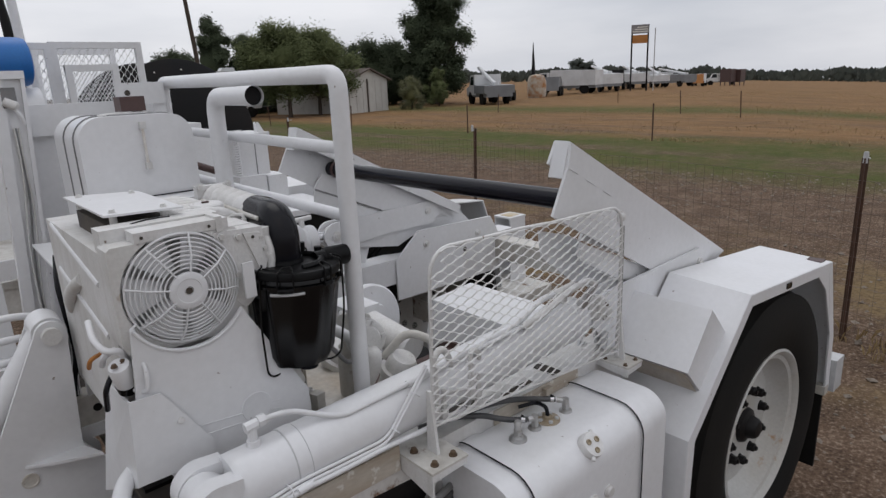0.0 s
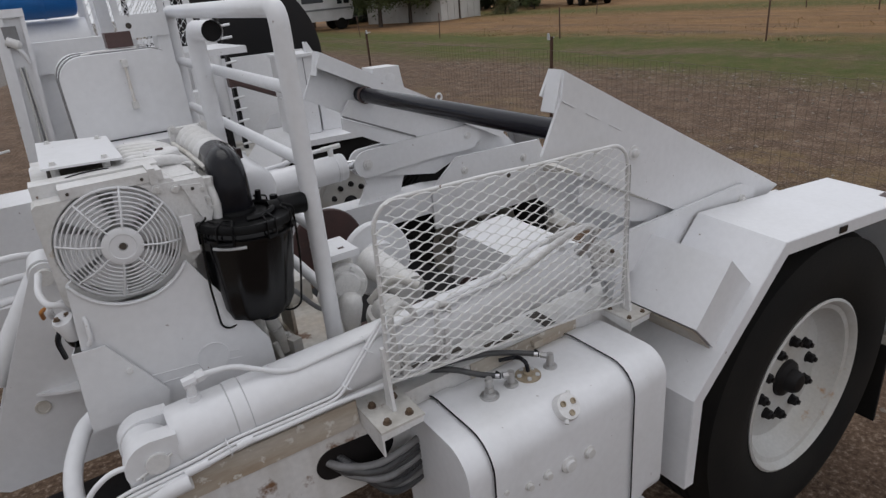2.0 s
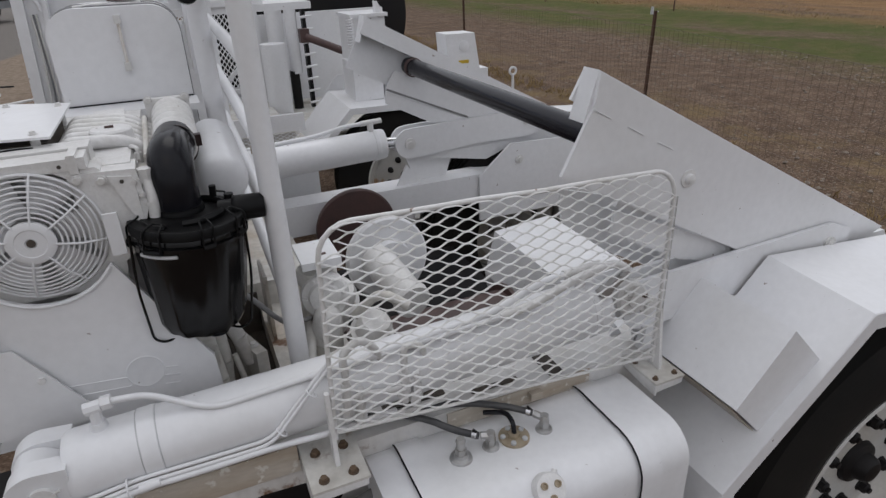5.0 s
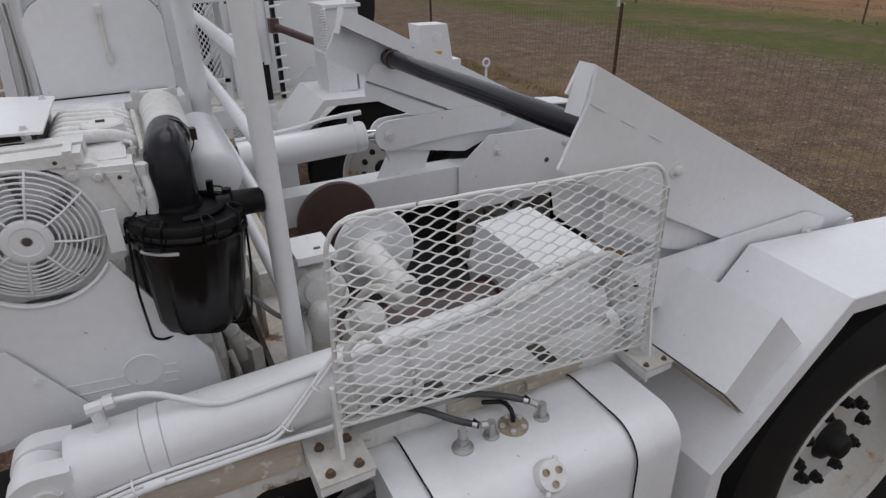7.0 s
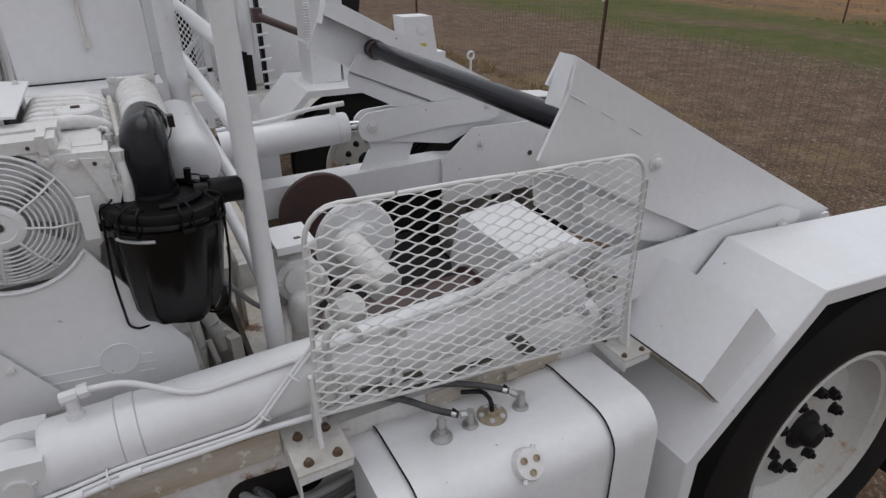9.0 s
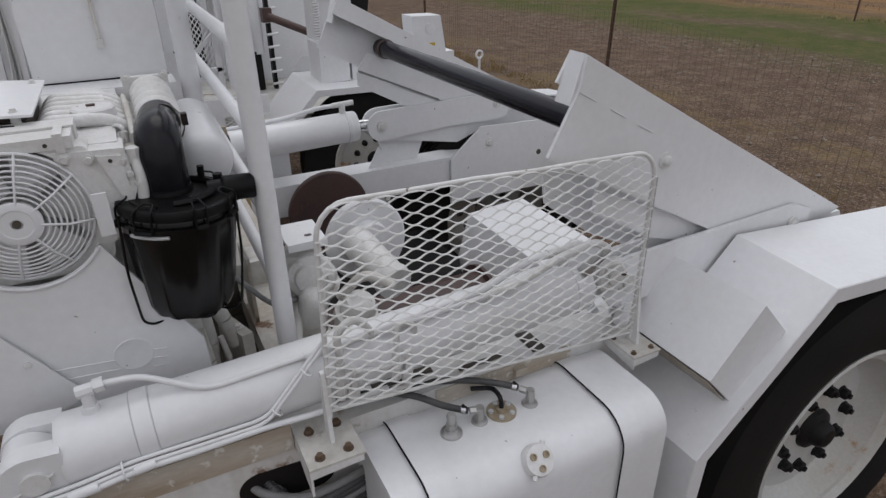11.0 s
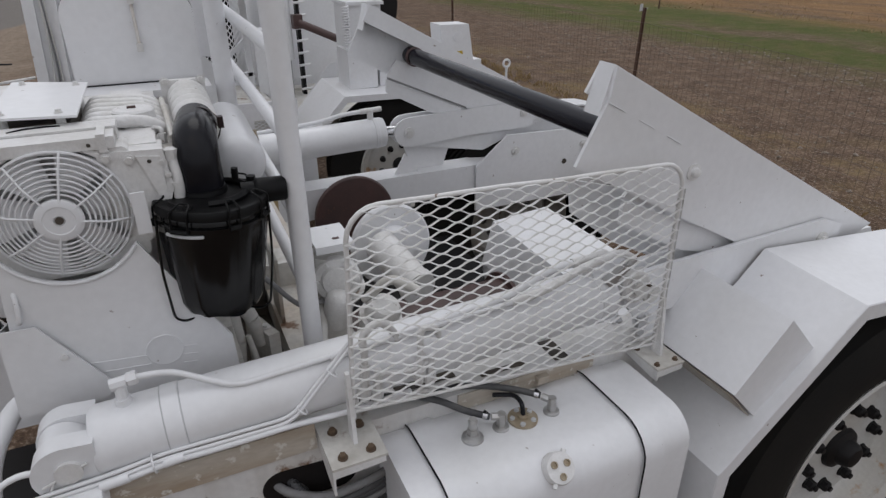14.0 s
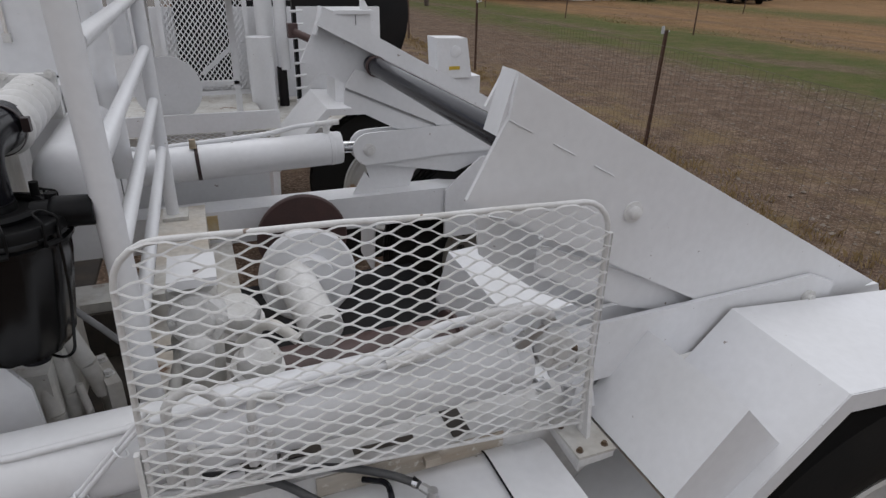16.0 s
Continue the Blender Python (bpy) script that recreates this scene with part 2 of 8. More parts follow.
def ground_material():
    """Stony dirt, then a mown green strip, then dry field, in strips that run with the fence; asphalt drive far ahead."""
    m = bpy.data.materials.new("ground_cover")
    m.use_nodes = True
    n, l = m.node_tree.nodes, m.node_tree.links
    b = n["Principled BSDF"]
    b.inputs["Roughness"].default_value = 0.95
    b.inputs["Specular IOR Level"].default_value = 0.1
    tc = n.new("ShaderNodeTexCoord")
    sep = n.new("ShaderNodeSeparateXYZ")
    l.new(tc.outputs["Object"], sep.inputs["Vector"])

    def math_node(op, a, b_):
        k = n.new("ShaderNodeMath")
        k.operation = op
        for slot, v in ((0, a), (1, b_)):
            if isinstance(v, (int, float)):
                k.inputs[slot].default_value = v
            else:
                l.new(v, k.inputs[slot])
        return k.outputs[0]

    def noise_node(scale, detail=6, rough=0.55, stretch=None):
        k = n.new("ShaderNodeTexNoise")
        k.inputs["Scale"].default_value, k.inputs["Detail"].default_value, k.inputs["Roughness"].default_value = scale, detail, rough
        if stretch:
            mp = n.new("ShaderNodeMapping")
            mp.inputs["Scale"].default_value = stretch
            l.new(tc.outputs["Object"], mp.inputs["Vector"])
            l.new(mp.outputs["Vector"], k.inputs["Vector"])
        else:
            l.new(tc.outputs["Object"], k.inputs["Vector"])
        return k.outputs["Fac"]

    def ramp(fac, *stops):
        k = n.new("ShaderNodeValToRGB")
        e = k.color_ramp.elements
        while len(e) < len(stops):
            e.new(0.5)
        for slot, (p, c) in zip(e, stops):
            slot.position, slot.color = p, (*c, 1)
        l.new(fac, k.inputs["Fac"])
        return k.outputs["Color"]

    def mix(fac, a, c, kind="MIX"):
        k = n.new("ShaderNodeMix")
        k.data_type, k.blend_type = "RGBA", kind
        if isinstance(fac, (int, float)):
            k.inputs[0].default_value = fac
        else:
            l.new(fac, k.inputs[0])
        l.new(a, k.inputs[6])
        l.new(c, k.inputs[7])
        return k.outputs[2]

    def step(value, at, soft):
        k = n.new("ShaderNodeMapRange")
        k.interpolation_type = "SMOOTHSTEP"
        k.inputs["From Min"].default_value, k.inputs["From Max"].default_value = at - soft, at + soft
        l.new(value, k.inputs["Value"])
        return k.outputs["Result"]

    wob = noise_node(0.35, 5)
    across = math_node("ADD", sep.outputs["X"], math_node("MULTIPLY", wob, 2.6))
    dirt = mix(0.55, ramp(noise_node(3.2, 8, 0.7), (0.34, (0.046, 0.029, 0.021)), (0.52, (0.148, 0.095, 0.064)), (0.68, (0.28, 0.198, 0.143))),
               ramp(noise_node(46, 6, 0.7), (0.38, (0.030, 0.020, 0.015)), (0.54, (0.150, 0.105, 0.074)), (0.68, (0.44, 0.37, 0.30))))
    green = ramp(noise_node(0.9, 8, 0.65), (0.32, (0.060, 0.078, 0.018)), (0.50, (0.086, 0.104, 0.028)), (0.66, (0.115, 0.100, 0.042)))
    dry = ramp(noise_node(1.0, 9, 0.72, (0.34, 0.08, 1)), (0.30, (0.075, 0.058, 0.032)), (0.46, (0.155, 0.098, 0.052)), (0.58, (0.205, 0.126, 0.064)), (0.70, (0.075, 0.072, 0.030)))
    grassy = mix(noise_node(70, 4), green, ramp(noise_node(55, 4), (0.4, (0.045, 0.058, 0.014)), (0.7, (0.11, 0.115, 0.04))))
    asphalt = ramp(noise_node(30, 5), (0.35, (0.145, 0.132, 0.120)), (0.65, (0.205, 0.188, 0.172)))
    straw = ramp(noise_node(24, 6, 0.7), (0.35, (0.12, 0.085, 0.045)), (0.6, (0.23, 0.165, 0.085)))
    patch = math_node("MULTIPLY", step(noise_node(0.9, 7, 0.7), 0.55, 0.08), math_node("SUBTRACT", step(sep.outputs["X"], 1.5, 0.5), step(sep.outputs["X"], 4.4, 0.9)))
    dirt = mix(math_node("MULTIPLY", patch, 0.85), dirt, straw)
    tufts = step(noise_node(1.7, 8, 0.75), 0.56, 0.10)
    grassy = mix(math_node("MULTIPLY", tufts, 0.35), grassy, straw)
    rough = math_node("ADD", across, math_node("MULTIPLY", noise_node(2.6, 6, 0.7), 2.4))
    track = math_node("MULTIPLY", math_node("SUBTRACT", step(rough, 11.9, 0.5), step(rough, 13.0, 0.7)), step(noise_node(1.0, 7, 0.7, (0.8, 0.22, 1)), 0.47, 0.07))
    grassy = mix(math_node("MULTIPLY", track, 0.85), grassy, dirt)
    blotch = step(noise_node(2.3, 8, 0.75), 0.55, 0.06)
    grassy = mix(math_node("MULTIPLY", blotch, 0.3), grassy, dirt)
    c = mix(step(rough, 10.3, 1.1), dirt, grassy)
    golden = ramp(noise_node(1.0, 9, 0.75, (2.6, 0.5, 1)), (0.34, (0.105, 0.062, 0.032)), (0.50, (0.255, 0.146, 0.070)), (0.66, (0.38, 0.225, 0.110)))
    dry = mix(0.5, dry, golden)
    swath = math_node("MULTIPLY", step(rough, 24.5, 1.6), math_node("SUBTRACT", 1.0, step(rough, 29.0, 2.4)))
    dry = mix(math_node("MULTIPLY", swath, 0.85), dry, grassy)
    bare = math_node("MULTIPLY", step(noise_node(1.0, 8, 0.7, (0.9, 0.14, 1)), 0.55, 0.08), math_node("SUBTRACT", 1.0, step(rough, 23.0, 3.0)))
    dry = mix(math_node("MULTIPLY", bare, 0.8), dry, dirt)
    c = mix(step(rough, 15.6, 1.5), c, dry)
    sand = ramp(noise_node(9, 7, 0.7), (0.34, (0.19, 0.150, 0.112)), (0.62, (0.31, 0.25, 0.195)))
    c = mix(math_node("MULTIPLY", math_node("SUBTRACT", 1.0, step(math_node("ADD", sep.outputs["X"], math_node("MULTIPLY", noise_node(0.8, 6, 0.6), 3.0)), -1.6, 0.8)), 0.8), c, sand)
    edge = math_node("SUBTRACT", math_node("ADD", sep.outputs["Y"], math_node("MULTIPLY", wob, 0.8)), math_node("MULTIPLY", sep.outputs["X"], 4.6))
    c = mix(step(edge, 36.2, 0.5), c, asphalt)
    l.new(c, b.inputs["Base Color"])
    bp = n.new("ShaderNodeBump")
    bp.inputs["Strength"].default_value, bp.inputs["Distance"].default_value = 0.7, 0.03
    l.new(math_node("ADD", noise_node(38, 6, 0.7), math_node("MULTIPLY", noise_node(6, 5), 1.5)), bp.inputs["Height"])
    l.new(bp.outputs["Normal"], b.inputs["Normal"])
    return m


GROUND = ground_material()


# ---- builders ----
def land(x, y):
    """Height of the ground: level round the trailers, falling gently across the far field."""
    return -0.055 * max(0.0, 0.613 * (x + 1.94) - 0.790 * (y + 1.64) - 7.0)


def finish(bm, name, mat, parent=None, label="", smooth=38):
    bmesh.ops.recalc_face_normals(bm, faces=bm.faces[:])
    me = bpy.data.meshes.new(name)
    bm.to_mesh(me)
    bm.free()
    me.materials.append(mat)
    me.polygons.foreach_set("use_smooth", [True] * len(me.polygons))
    me.set_sharp_from_angle(angle=radians(smooth))
    ob = new(name, me)
    if parent:
        ob.parent = parent
    if label:
        ob["label"] = label
    return ob


def part(name, bm, mat, parent, label="", smooth=38):
    """One mesh object under a thing or under a part."""
    return finish(bm, name, mat, parent, label, smooth)


def again(ob, m):
    """A second object on the same mesh, under the same parent."""
    o = ob.copy()
    scene.collection.objects.link(o)
    o.matrix_local = m
    return o


def thing(name, label, category, at=(0, 0, 0), group="", turn=0.0):
    e = new(name)
    e.matrix_world = pose(*at, 0, 0, turn)
    return tagged(e, label, category, group)


def basis(direction):
    w = Vector(direction).normalized()
    u = w.orthogonal().normalized()
    return u, w.cross(u), w


def soften(bm, faces, width, seg=2):
    if width:
        edges = list({e for f in faces for e in f.edges if len(e.link_faces) == 2 and e.calc_face_angle(0) > 0.3})
        bmesh.ops.bevel(bm, geom=edges, offset=width, segments=seg, affect="EDGES", clamp_overlap=True)


def prism(bm, poly, axis, a, b, bevel=0.0):
    """A flat outline drawn out along an axis. axis y: outline in (x, z); x: (y, z); z: (x, y)."""
    def place(p, d):
        return {"y": (p[0], d, p[1]), "x": (d, p[0], p[1]), "z": (p[0], p[1], d)}[axis]
    lo = [bm.verts.new(place(p, a)) for p in poly]
    hi = [bm.verts.new(place(p, b)) for p in poly]
    faces = [bm.faces.new(lo), bm.faces.new(hi[::-1])]
    k = len(poly)
    for i in range(k):
        faces.append(bm.faces.new((lo[i], hi[i], hi[(i + 1) % k], lo[(i + 1) % k])))
    soften(bm, faces, bevel)
    return bm


def block(bm, x0, x1, y0, y1, z0, z1, bevel=0.004):
    return prism(bm, [(x0, y0), (x1, y0), (x1, y1), (x0, y1)], "z", z0, z1, bevel)


def rod(bm, p, q, r0, r1=None, seg=16, caps=True):
    r1 = r0 if r1 is None else r1
    p, q = Vector(p), Vector(q)
    u, v, w = basis(q - p)
    ring = [(math.cos(2 * math.pi * i / seg), math.sin(2 * math.pi * i / seg)) for i in range(seg)]
    a = [bm.verts.new(p + (u * c + v * s) * r0) for c, s in ring]
    b = [bm.verts.new(q + (u * c + v * s) * r1) for c, s in ring]
    for i in range(seg):
        bm.faces.new((a[i], a[(i + 1) % seg], b[(i + 1) % seg], b[i]))
    if caps:
        bm.faces.new(a[::-1])
        bm.faces.new(b)
    return bm


def lathe(bm, profile, centre, direction, seg=32, closed=False):
    """Turns (radius, distance along the axis) round the axis through centre."""
    u, v, w = basis(direction)
    c = Vector(centre)
    rings = []
    for r, d in profile:
        if r < 1e-6:
            rings.append([bm.verts.new(c + w * d)])
        else:
            rings.append([bm.verts.new(c + w * d + (u * math.cos(2 * math.pi * i / seg) + v * math.sin(2 * math.pi * i / seg)) * r) for i in range(seg)])
    pairs = list(zip(rings, rings[1:])) + ([(rings[-1], rings[0])] if closed else [])
    for a, b in pairs:
        for i in range(seg):
            j = (i + 1) % seg
            if len(a) == 1 and len(b) == 1:
                break
            if len(a) == 1:
                bm.faces.new((a[0], b[i], b[j]))
            elif len(b) == 1:
                bm.faces.new((a[i], b[0], a[j]))
            else:
                bm.faces.new((a[i], b[i], b[j], a[j]))
    return bm


def bend(points, radius, steps=5):
    """A path with its inner corners rounded."""
    pts = [Vector(p) for p in points]
    out = [pts[0]]
    for a, b, c in zip(pts, pts[1:], pts[2:]):
        d0, d1 = (a - b), (c - b)
        k = min(radius, d0.length * 0.48, d1.length * 0.48)
        p, q = b + d0.normalized() * k, b + d1.normalized() * k
        for i in range(steps + 1):
            t = i / steps
            out.append(p * (1 - t) ** 2 + b * 2 * t * (1 - t) + q * t ** 2)
    return out + [pts[-1]]


def tube(bm, path, r, seg=10, caps=True, closed=False):
    pts = [Vector(p) for p in path]
    n = len(pts)
    u = None
    rings = []
    for i, p in enumerate(pts):
        if closed:
            d = (pts[(i + 1) % n] - pts[i - 1]).normalized()
        else:
            d = (pts[min(i + 1, n - 1)] - pts[max(i - 1, 0)]).normalized()
        u = d.orthogonal() if u is None else u - d * u.dot(d)
        u.normalize()
        v = d.cross(u)
        rings.append([bm.verts.new(p + (u * math.cos(2 * math.pi * k / seg) + v * math.sin(2 * math.pi * k / seg)) * r) for k in range(seg)])
    for a, b in list(zip(rings, rings[1:])) + ([(rings[-1], rings[0])] if closed else []):
        for k in range(seg):
            bm.faces.new((a[k], a[(k + 1) % seg], b[(k + 1) % seg], b[k]))
    if caps and not closed:
        bm.faces.new(rings[0][::-1])
        bm.faces.new(rings[-1])
    return bm


def ring_path(centre, direction, r, seg=32, start=0.0, end=2 * math.pi):
    u, v, w = basis(direction)
    whole = abs(end - start - 2 * math.pi) < 1e-6
    k = seg if whole else seg + 1
    return [Vector(centre) + (u * math.cos(start + (end - start) * i / seg) + v * math.sin(start + (end - start) * i / seg)) * r for i in range(k)]


def hexbolt(name, r, h, mat, parent, axis="z", label=""):
    """A hexagon bolt head with a washer at the origin."""
    bm = bmesh.new()
    d = {"z": (0, 0, 1), "y": (0, -1, 0), "x": (1, 0, 0)}[axis]
    rod(bm, (0, 0, 0), Vector(d) * h * 0.25, r * 1.35, seg=14)
    rod(bm, Vector(d) * h * 0.25, Vector(d) * h, r, r * 0.92, seg=6)
    return part(name, bm, mat, parent, label, smooth=25)


def rounded(x0, x1, z0, z1, r, steps=5, corners="1111"):
    """A rounded outline; corners: bottom left, bottom right, top right, top left."""
    out = []
    for flag, cx, cz, a in zip(corners, (x0, x1, x1, x0), (z0, z0, z1, z1), (180, 270, 0, 90)):
        if flag == "0":
            out.append((cx, cz))
            continue
        mx = cx + r if cx == x0 else cx - r
        mz = cz + r if cz == z0 else cz - r
        out += [(mx + r * math.cos(radians(a + 90 * i / steps)), mz + r * math.sin(radians(a + 90 * i / steps))) for i in range(steps + 1)]
    return out


def expanded_metal(bm, x0, x1, z0, z1, y, inside, lwd=0.0525, swd=0.0200, w=0.0021, lean=0.0016, warp=None):
    """Zigzag strands that touch at their nodes, kept where inside(x, z) holds; warp moves (x, z) in the sheet's plane."""
    nx, nz = int((x1 - x0) / (lwd / 2)), int((z1 - z0) / (swd / 2))
    for j in range(nz + 1):
        zc = z0 + j * swd / 2
        for i in range(nx + 1):
            xa, xb = x0 + i * lwd / 2, x0 + (i + 1) * lwd / 2
            sa = 1 if (i + j) % 2 else -1
            za, zb = zc + sa * swd / 4, zc - sa * swd / 4
            if xa >= x1 or not (inside(xa, min(za, z1)) and inside(min(xb, x1), min(zb, z1))):
                continue
            hy = 0.0010
            pts = [(min(xa + (xb - xa) * f, x1), min(za + (zb - za) * g, z1)) for f, g in ((0, 0), (0.16, 0.05), (0.36, 0.29), (0.64, 0.71), (0.84, 0.95), (1, 1))]
            last = None
            for px, pz in pts:
                if warp:
                    px, pz = warp(px, pz)
                quad = [bm.verts.new((px, y - hy - lean * 0.5, pz - w * 0.5)), bm.verts.new((px, y + hy - lean * 0.5, pz - w * 0.5)),
                        bm.verts.new((px, y + hy + lean * 0.5, pz + w * 0.5)), bm.verts.new((px, y - hy + lean * 0.5, pz + w * 0.5))]
                if last:
                    for q in range(4):
                        bm.faces.new((last[q], last[(q + 1) % 4], quad[(q + 1) % 4], quad[q]))
                last = quad
    return bm

def build_ground():
    bm = bmesh.new()
    xs = [-1500, -300, -60, -20] + [-8 + 0.5 * i for i in range(45)] + [16, 18, 20, 22, 24, 27, 30, 35, 40, 45, 50, 60, 70, 80, 90, 100, 120, 150, 300, 450, 700, 1500]
    ys = [-1500, -700, -300, -150, -100, -60, -40, -30, -20, -15, -12, -10] + [-8 + 0.5 * i for i in range(65)] + [26, 28, 30, 32, 34, 37, 40, 45, 50, 60, 75, 90, 150, 300, 450, 700, 1500]
    grid = []
    for x in xs:
        col = []
        for y in ys:
            near = -8 < x < 14 and -8 < y < 24
            z = 0.05 * (noise.noise((x * 0.55, y * 0.55, 3.1))) + 0.02 * noise.noise((x * 2.1, y * 2.1, 0.7)) if near else 0.0
            calm = min(1.0, max(0.0, (math.hypot(x, y) - 1.3) / 1.2))
            col.append(bm.verts.new((x, y, z * calm + land(x, y))))
        grid.append(col)
    for a, b in zip(grid, grid[1:]):
        for i in range(len(ys) - 1):
            bm.faces.new((a[i], b[i], b[i + 1], a[i + 1]))
    ob = finish(bm, "ground", GROUND, smooth=60)
    return tagged(ob, "stony brown dirt with mown green strip and dry field", "ground", kind="structure")


build_ground()


# ---- the reel trailer ----
trailer = thing("reel_trailer", "white painted reel-lifting trailer with engine, tank and lift arms", "trailer")


def build_wheel(parent, cx, y_out, cz, side, tyre_r=0.515, rim_r=0.278, width=0.25, hub=1.0):
    """side -1: the outer face looks to -y."""
    d = (0, side, 0)
    bm = bmesh.new()
    c = (cx, y_out, cz)
    lathe(bm, [(rim_r - 0.012, -0.20), (rim_r - 0.012, -0.012), (rim_r, -0.006), (rim_r + 0.004, 0.002), (rim_r - 0.004, 0.006), (rim_r - 0.012, 0.0),
               (rim_r - 0.020, -0.012), (rim_r - 0.034, -0.016), (rim_r - 0.040, -0.032), (rim_r - 0.052, -0.062), (rim_r - 0.075, -0.078), (0.165, -0.074),
               (0.150, -0.066), (0.085, -0.066), (0.06, -0.066), (0.0, -0.066)], c, d, 56)
    wheel = part("wheel", bm, WHITE_RIM, parent, "white dished steel disc wheel with rust stain")
    bm = bmesh.new()
    w = width
    prof = [(rim_r - 0.004, -0.006), (rim_r + 0.02, 0.006), (rim_r + 0.075, 0.018), (rim_r + 0.14, 0.016), (rim_r + 0.19, 0.002), (tyre_r - 0.012, -0.020), (tyre_r, -0.040)]
    for k in range(1, 5):
        g = -0.04 - (w - 0.08) * k / 5
        prof += [(tyre_r, g + 0.006), (tyre_r - 0.012, g + 0.004), (tyre_r - 0.012, g - 0.004), (tyre_r, g - 0.006)]
    prof += [(tyre_r, -w + 0.04), (tyre_r - 0.012, -w + 0.02), (rim_r + 0.14, -w - 0.014), (rim_r + 0.02, -w), (rim_r - 0.004, -w + 0.02)]
    lathe(bm, prof, c, d, 72)
    part("tyre", bm, TYRE, wheel, "black ribbed truck tyre")
    bm = bmesh.new()
    lathe(bm, [(0.062 * hub, -0.066), (0.058 * hub, -0.054), (0.040 * hub, -0.046), (0.035 * hub, -0.066 + 0.040 * hub), (0.028 * hub, -0.066 + 0.049 * hub), (0.016 * hub, -0.066 + 0.052 * hub), (0.0, -0.066 + 0.052 * hub)], c, d, 28)
    part("hub", bm, BLACK_STEEL_DULL, wheel, "black greasy wheel hub")
    nut = None
    for i in range(10):
        a = 2 * math.pi * (i + 0.3) / 10
        p = Vector((cx + 0.126 * math.cos(a), y_out + side * -0.066, cz + 0.126 * math.sin(a)))
        if nut is None:
            bm = bmesh.new()
            rod(bm, (0, 0, 0), (0, side * 0.004, 0), 0.0190, 0.0175, seg=16)
            rod(bm, (0, side * 0.004, 0), (0, side * 0.019, 0), 0.0155, seg=6)
            rod(bm, (0, side * 0.019, 0), (0, side * 0.023, 0), 0.0155, 0.010, seg=12)
            rod(bm, (0, side * 0.023, 0), (0, side * 0.029, 0), 0.0080, seg=10)
            nut = part("lug_nut", bm, BLACK_STEEL_DULL, wheel, smooth=25)
            nut.matrix_local = Matrix.Translation(p)
        else:
            again(nut, Matrix.Translation(p))
    return wheel


ZINC = material("worn_zinc_fitting", (0.50, 0.50, 0.50), 0.32, metal=0.75, second=(0.34, 0.32, 0.29), amount=0.6, scale=60, bump=0.1, bump_scale=200)
TAN_STAIN = material("tan_oil_stain", (0.44, 0.33, 0.17), 0.55, second=(0.56, 0.52, 0.44), amount=0.9, scale=14, bump=0.1)
CLAMP = material("dark_clamp_steel", (0.045, 0.03, 0.03), 0.35, metal=0.6, bump=0.05)
WHITE_STREAKED = material("rust_streaked_edge", (0.50, 0.455, 0.39), 0.6, second=(0.34, 0.265, 0.19), amount=0.9, scale=11.0, bump=0.4, third=(0.66, 0.64, 0.59), third_at=0.57, third_scale=34.0,
                          stretch=(0.4, 1, 1.6), grain_amount=0.12)
HOSE_DARK = material("dusty_dark_hose", (0.045, 0.046, 0.05), 0.42, second=(0.09, 0.088, 0.085), amount=0.6, scale=24, bump=0.1)
HOSE_GREY = material("grey_dusty_hose", (0.22, 0.22, 0.225), 0.5, second=(0.14, 0.135, 0.13), amount=0.7, scale=20, bump=0.15)
WHITE_RIM = material("white_wheel_paint", (0.50, 0.50, 0.485), 0.5, second=(0.40, 0.37, 0.32), amount=0.6, scale=6.0, grain=90, grain_amount=0.1, bump=0.15,
                     third=(0.34, 0.20, 0.10), third_at=0.64, third_scale=6.0)
FENDER = [(-0.567, 0.47), (-0.556, 0.735), (-0.238, 1.053), (0.434, 0.996), (0.552, 0.68), (0.573, 0.46)]


def inset(line, d):
    """A copy of an open outline moved inwards (down) by d."""
    out = []
    for i, p in enumerate(line):
        a = Vector(line[max(i - 1, 0)])
        b = Vector(line[min(i + 1, len(line) - 1)])
        q = Vector(p)
        n0 = (q - a).normalized() if i else (b - q).normalized()
        n1 = (b - q).normalized() if i < len(line) - 1 else n0
        m = Vector((n0.y + n1.y, -n0.x - n1.x))
        m = m / max(m.length, 1e-6)
        k = d / max(m.dot(Vector((n0.y, -n0.x))), 0.3)
        out.append((p[0] + m.x * k, p[1] + m.y * k))
    return out


def build_fender(parent, y_out, y_in, dx=0.0, dz=0.0, line=FENDER):
    line = [(x + dx, z + dz) for x, z in line]
    lo, hi = min(y_out, y_in), max(y_out, y_in)
    bm = bmesh.new()
    prism(bm, line + inset(line, 0.006)[::-1], "y", lo, hi, 0.0)
    for v in bm.verts:                      # the top leans outwards
        if abs(v.co.y - y_in) < 0.01 and v.co.z > 0.9:
            v.co.z += 0.016
    ob = part("fender", bm, WHITE, parent, "white angular sheet-steel fender", smooth=20)
    bm = bmesh.new()
    s = 1 if y_in > y_out else -1
    rim = inset(line, 0.0015)
    prism(bm, rim + inset(line, 0.036)[::-1], "y", y_out - 0.002 * s, y_out + 0.006 * s, 0.0015)
    part("flange", bm, WHITE, ob, smooth=20)
    return ob


near_fender = build_fender(trailer, -0.982, -0.736)
build_wheel(trailer, 0.040, -0.955, 0.487, -1, 0.487, 0.283)
build_fender(trailer, 0.985, 0.775, 0.04)
build_wheel(trailer, 0.040, 0.955, 0.487, 1, 0.487, 0.283)

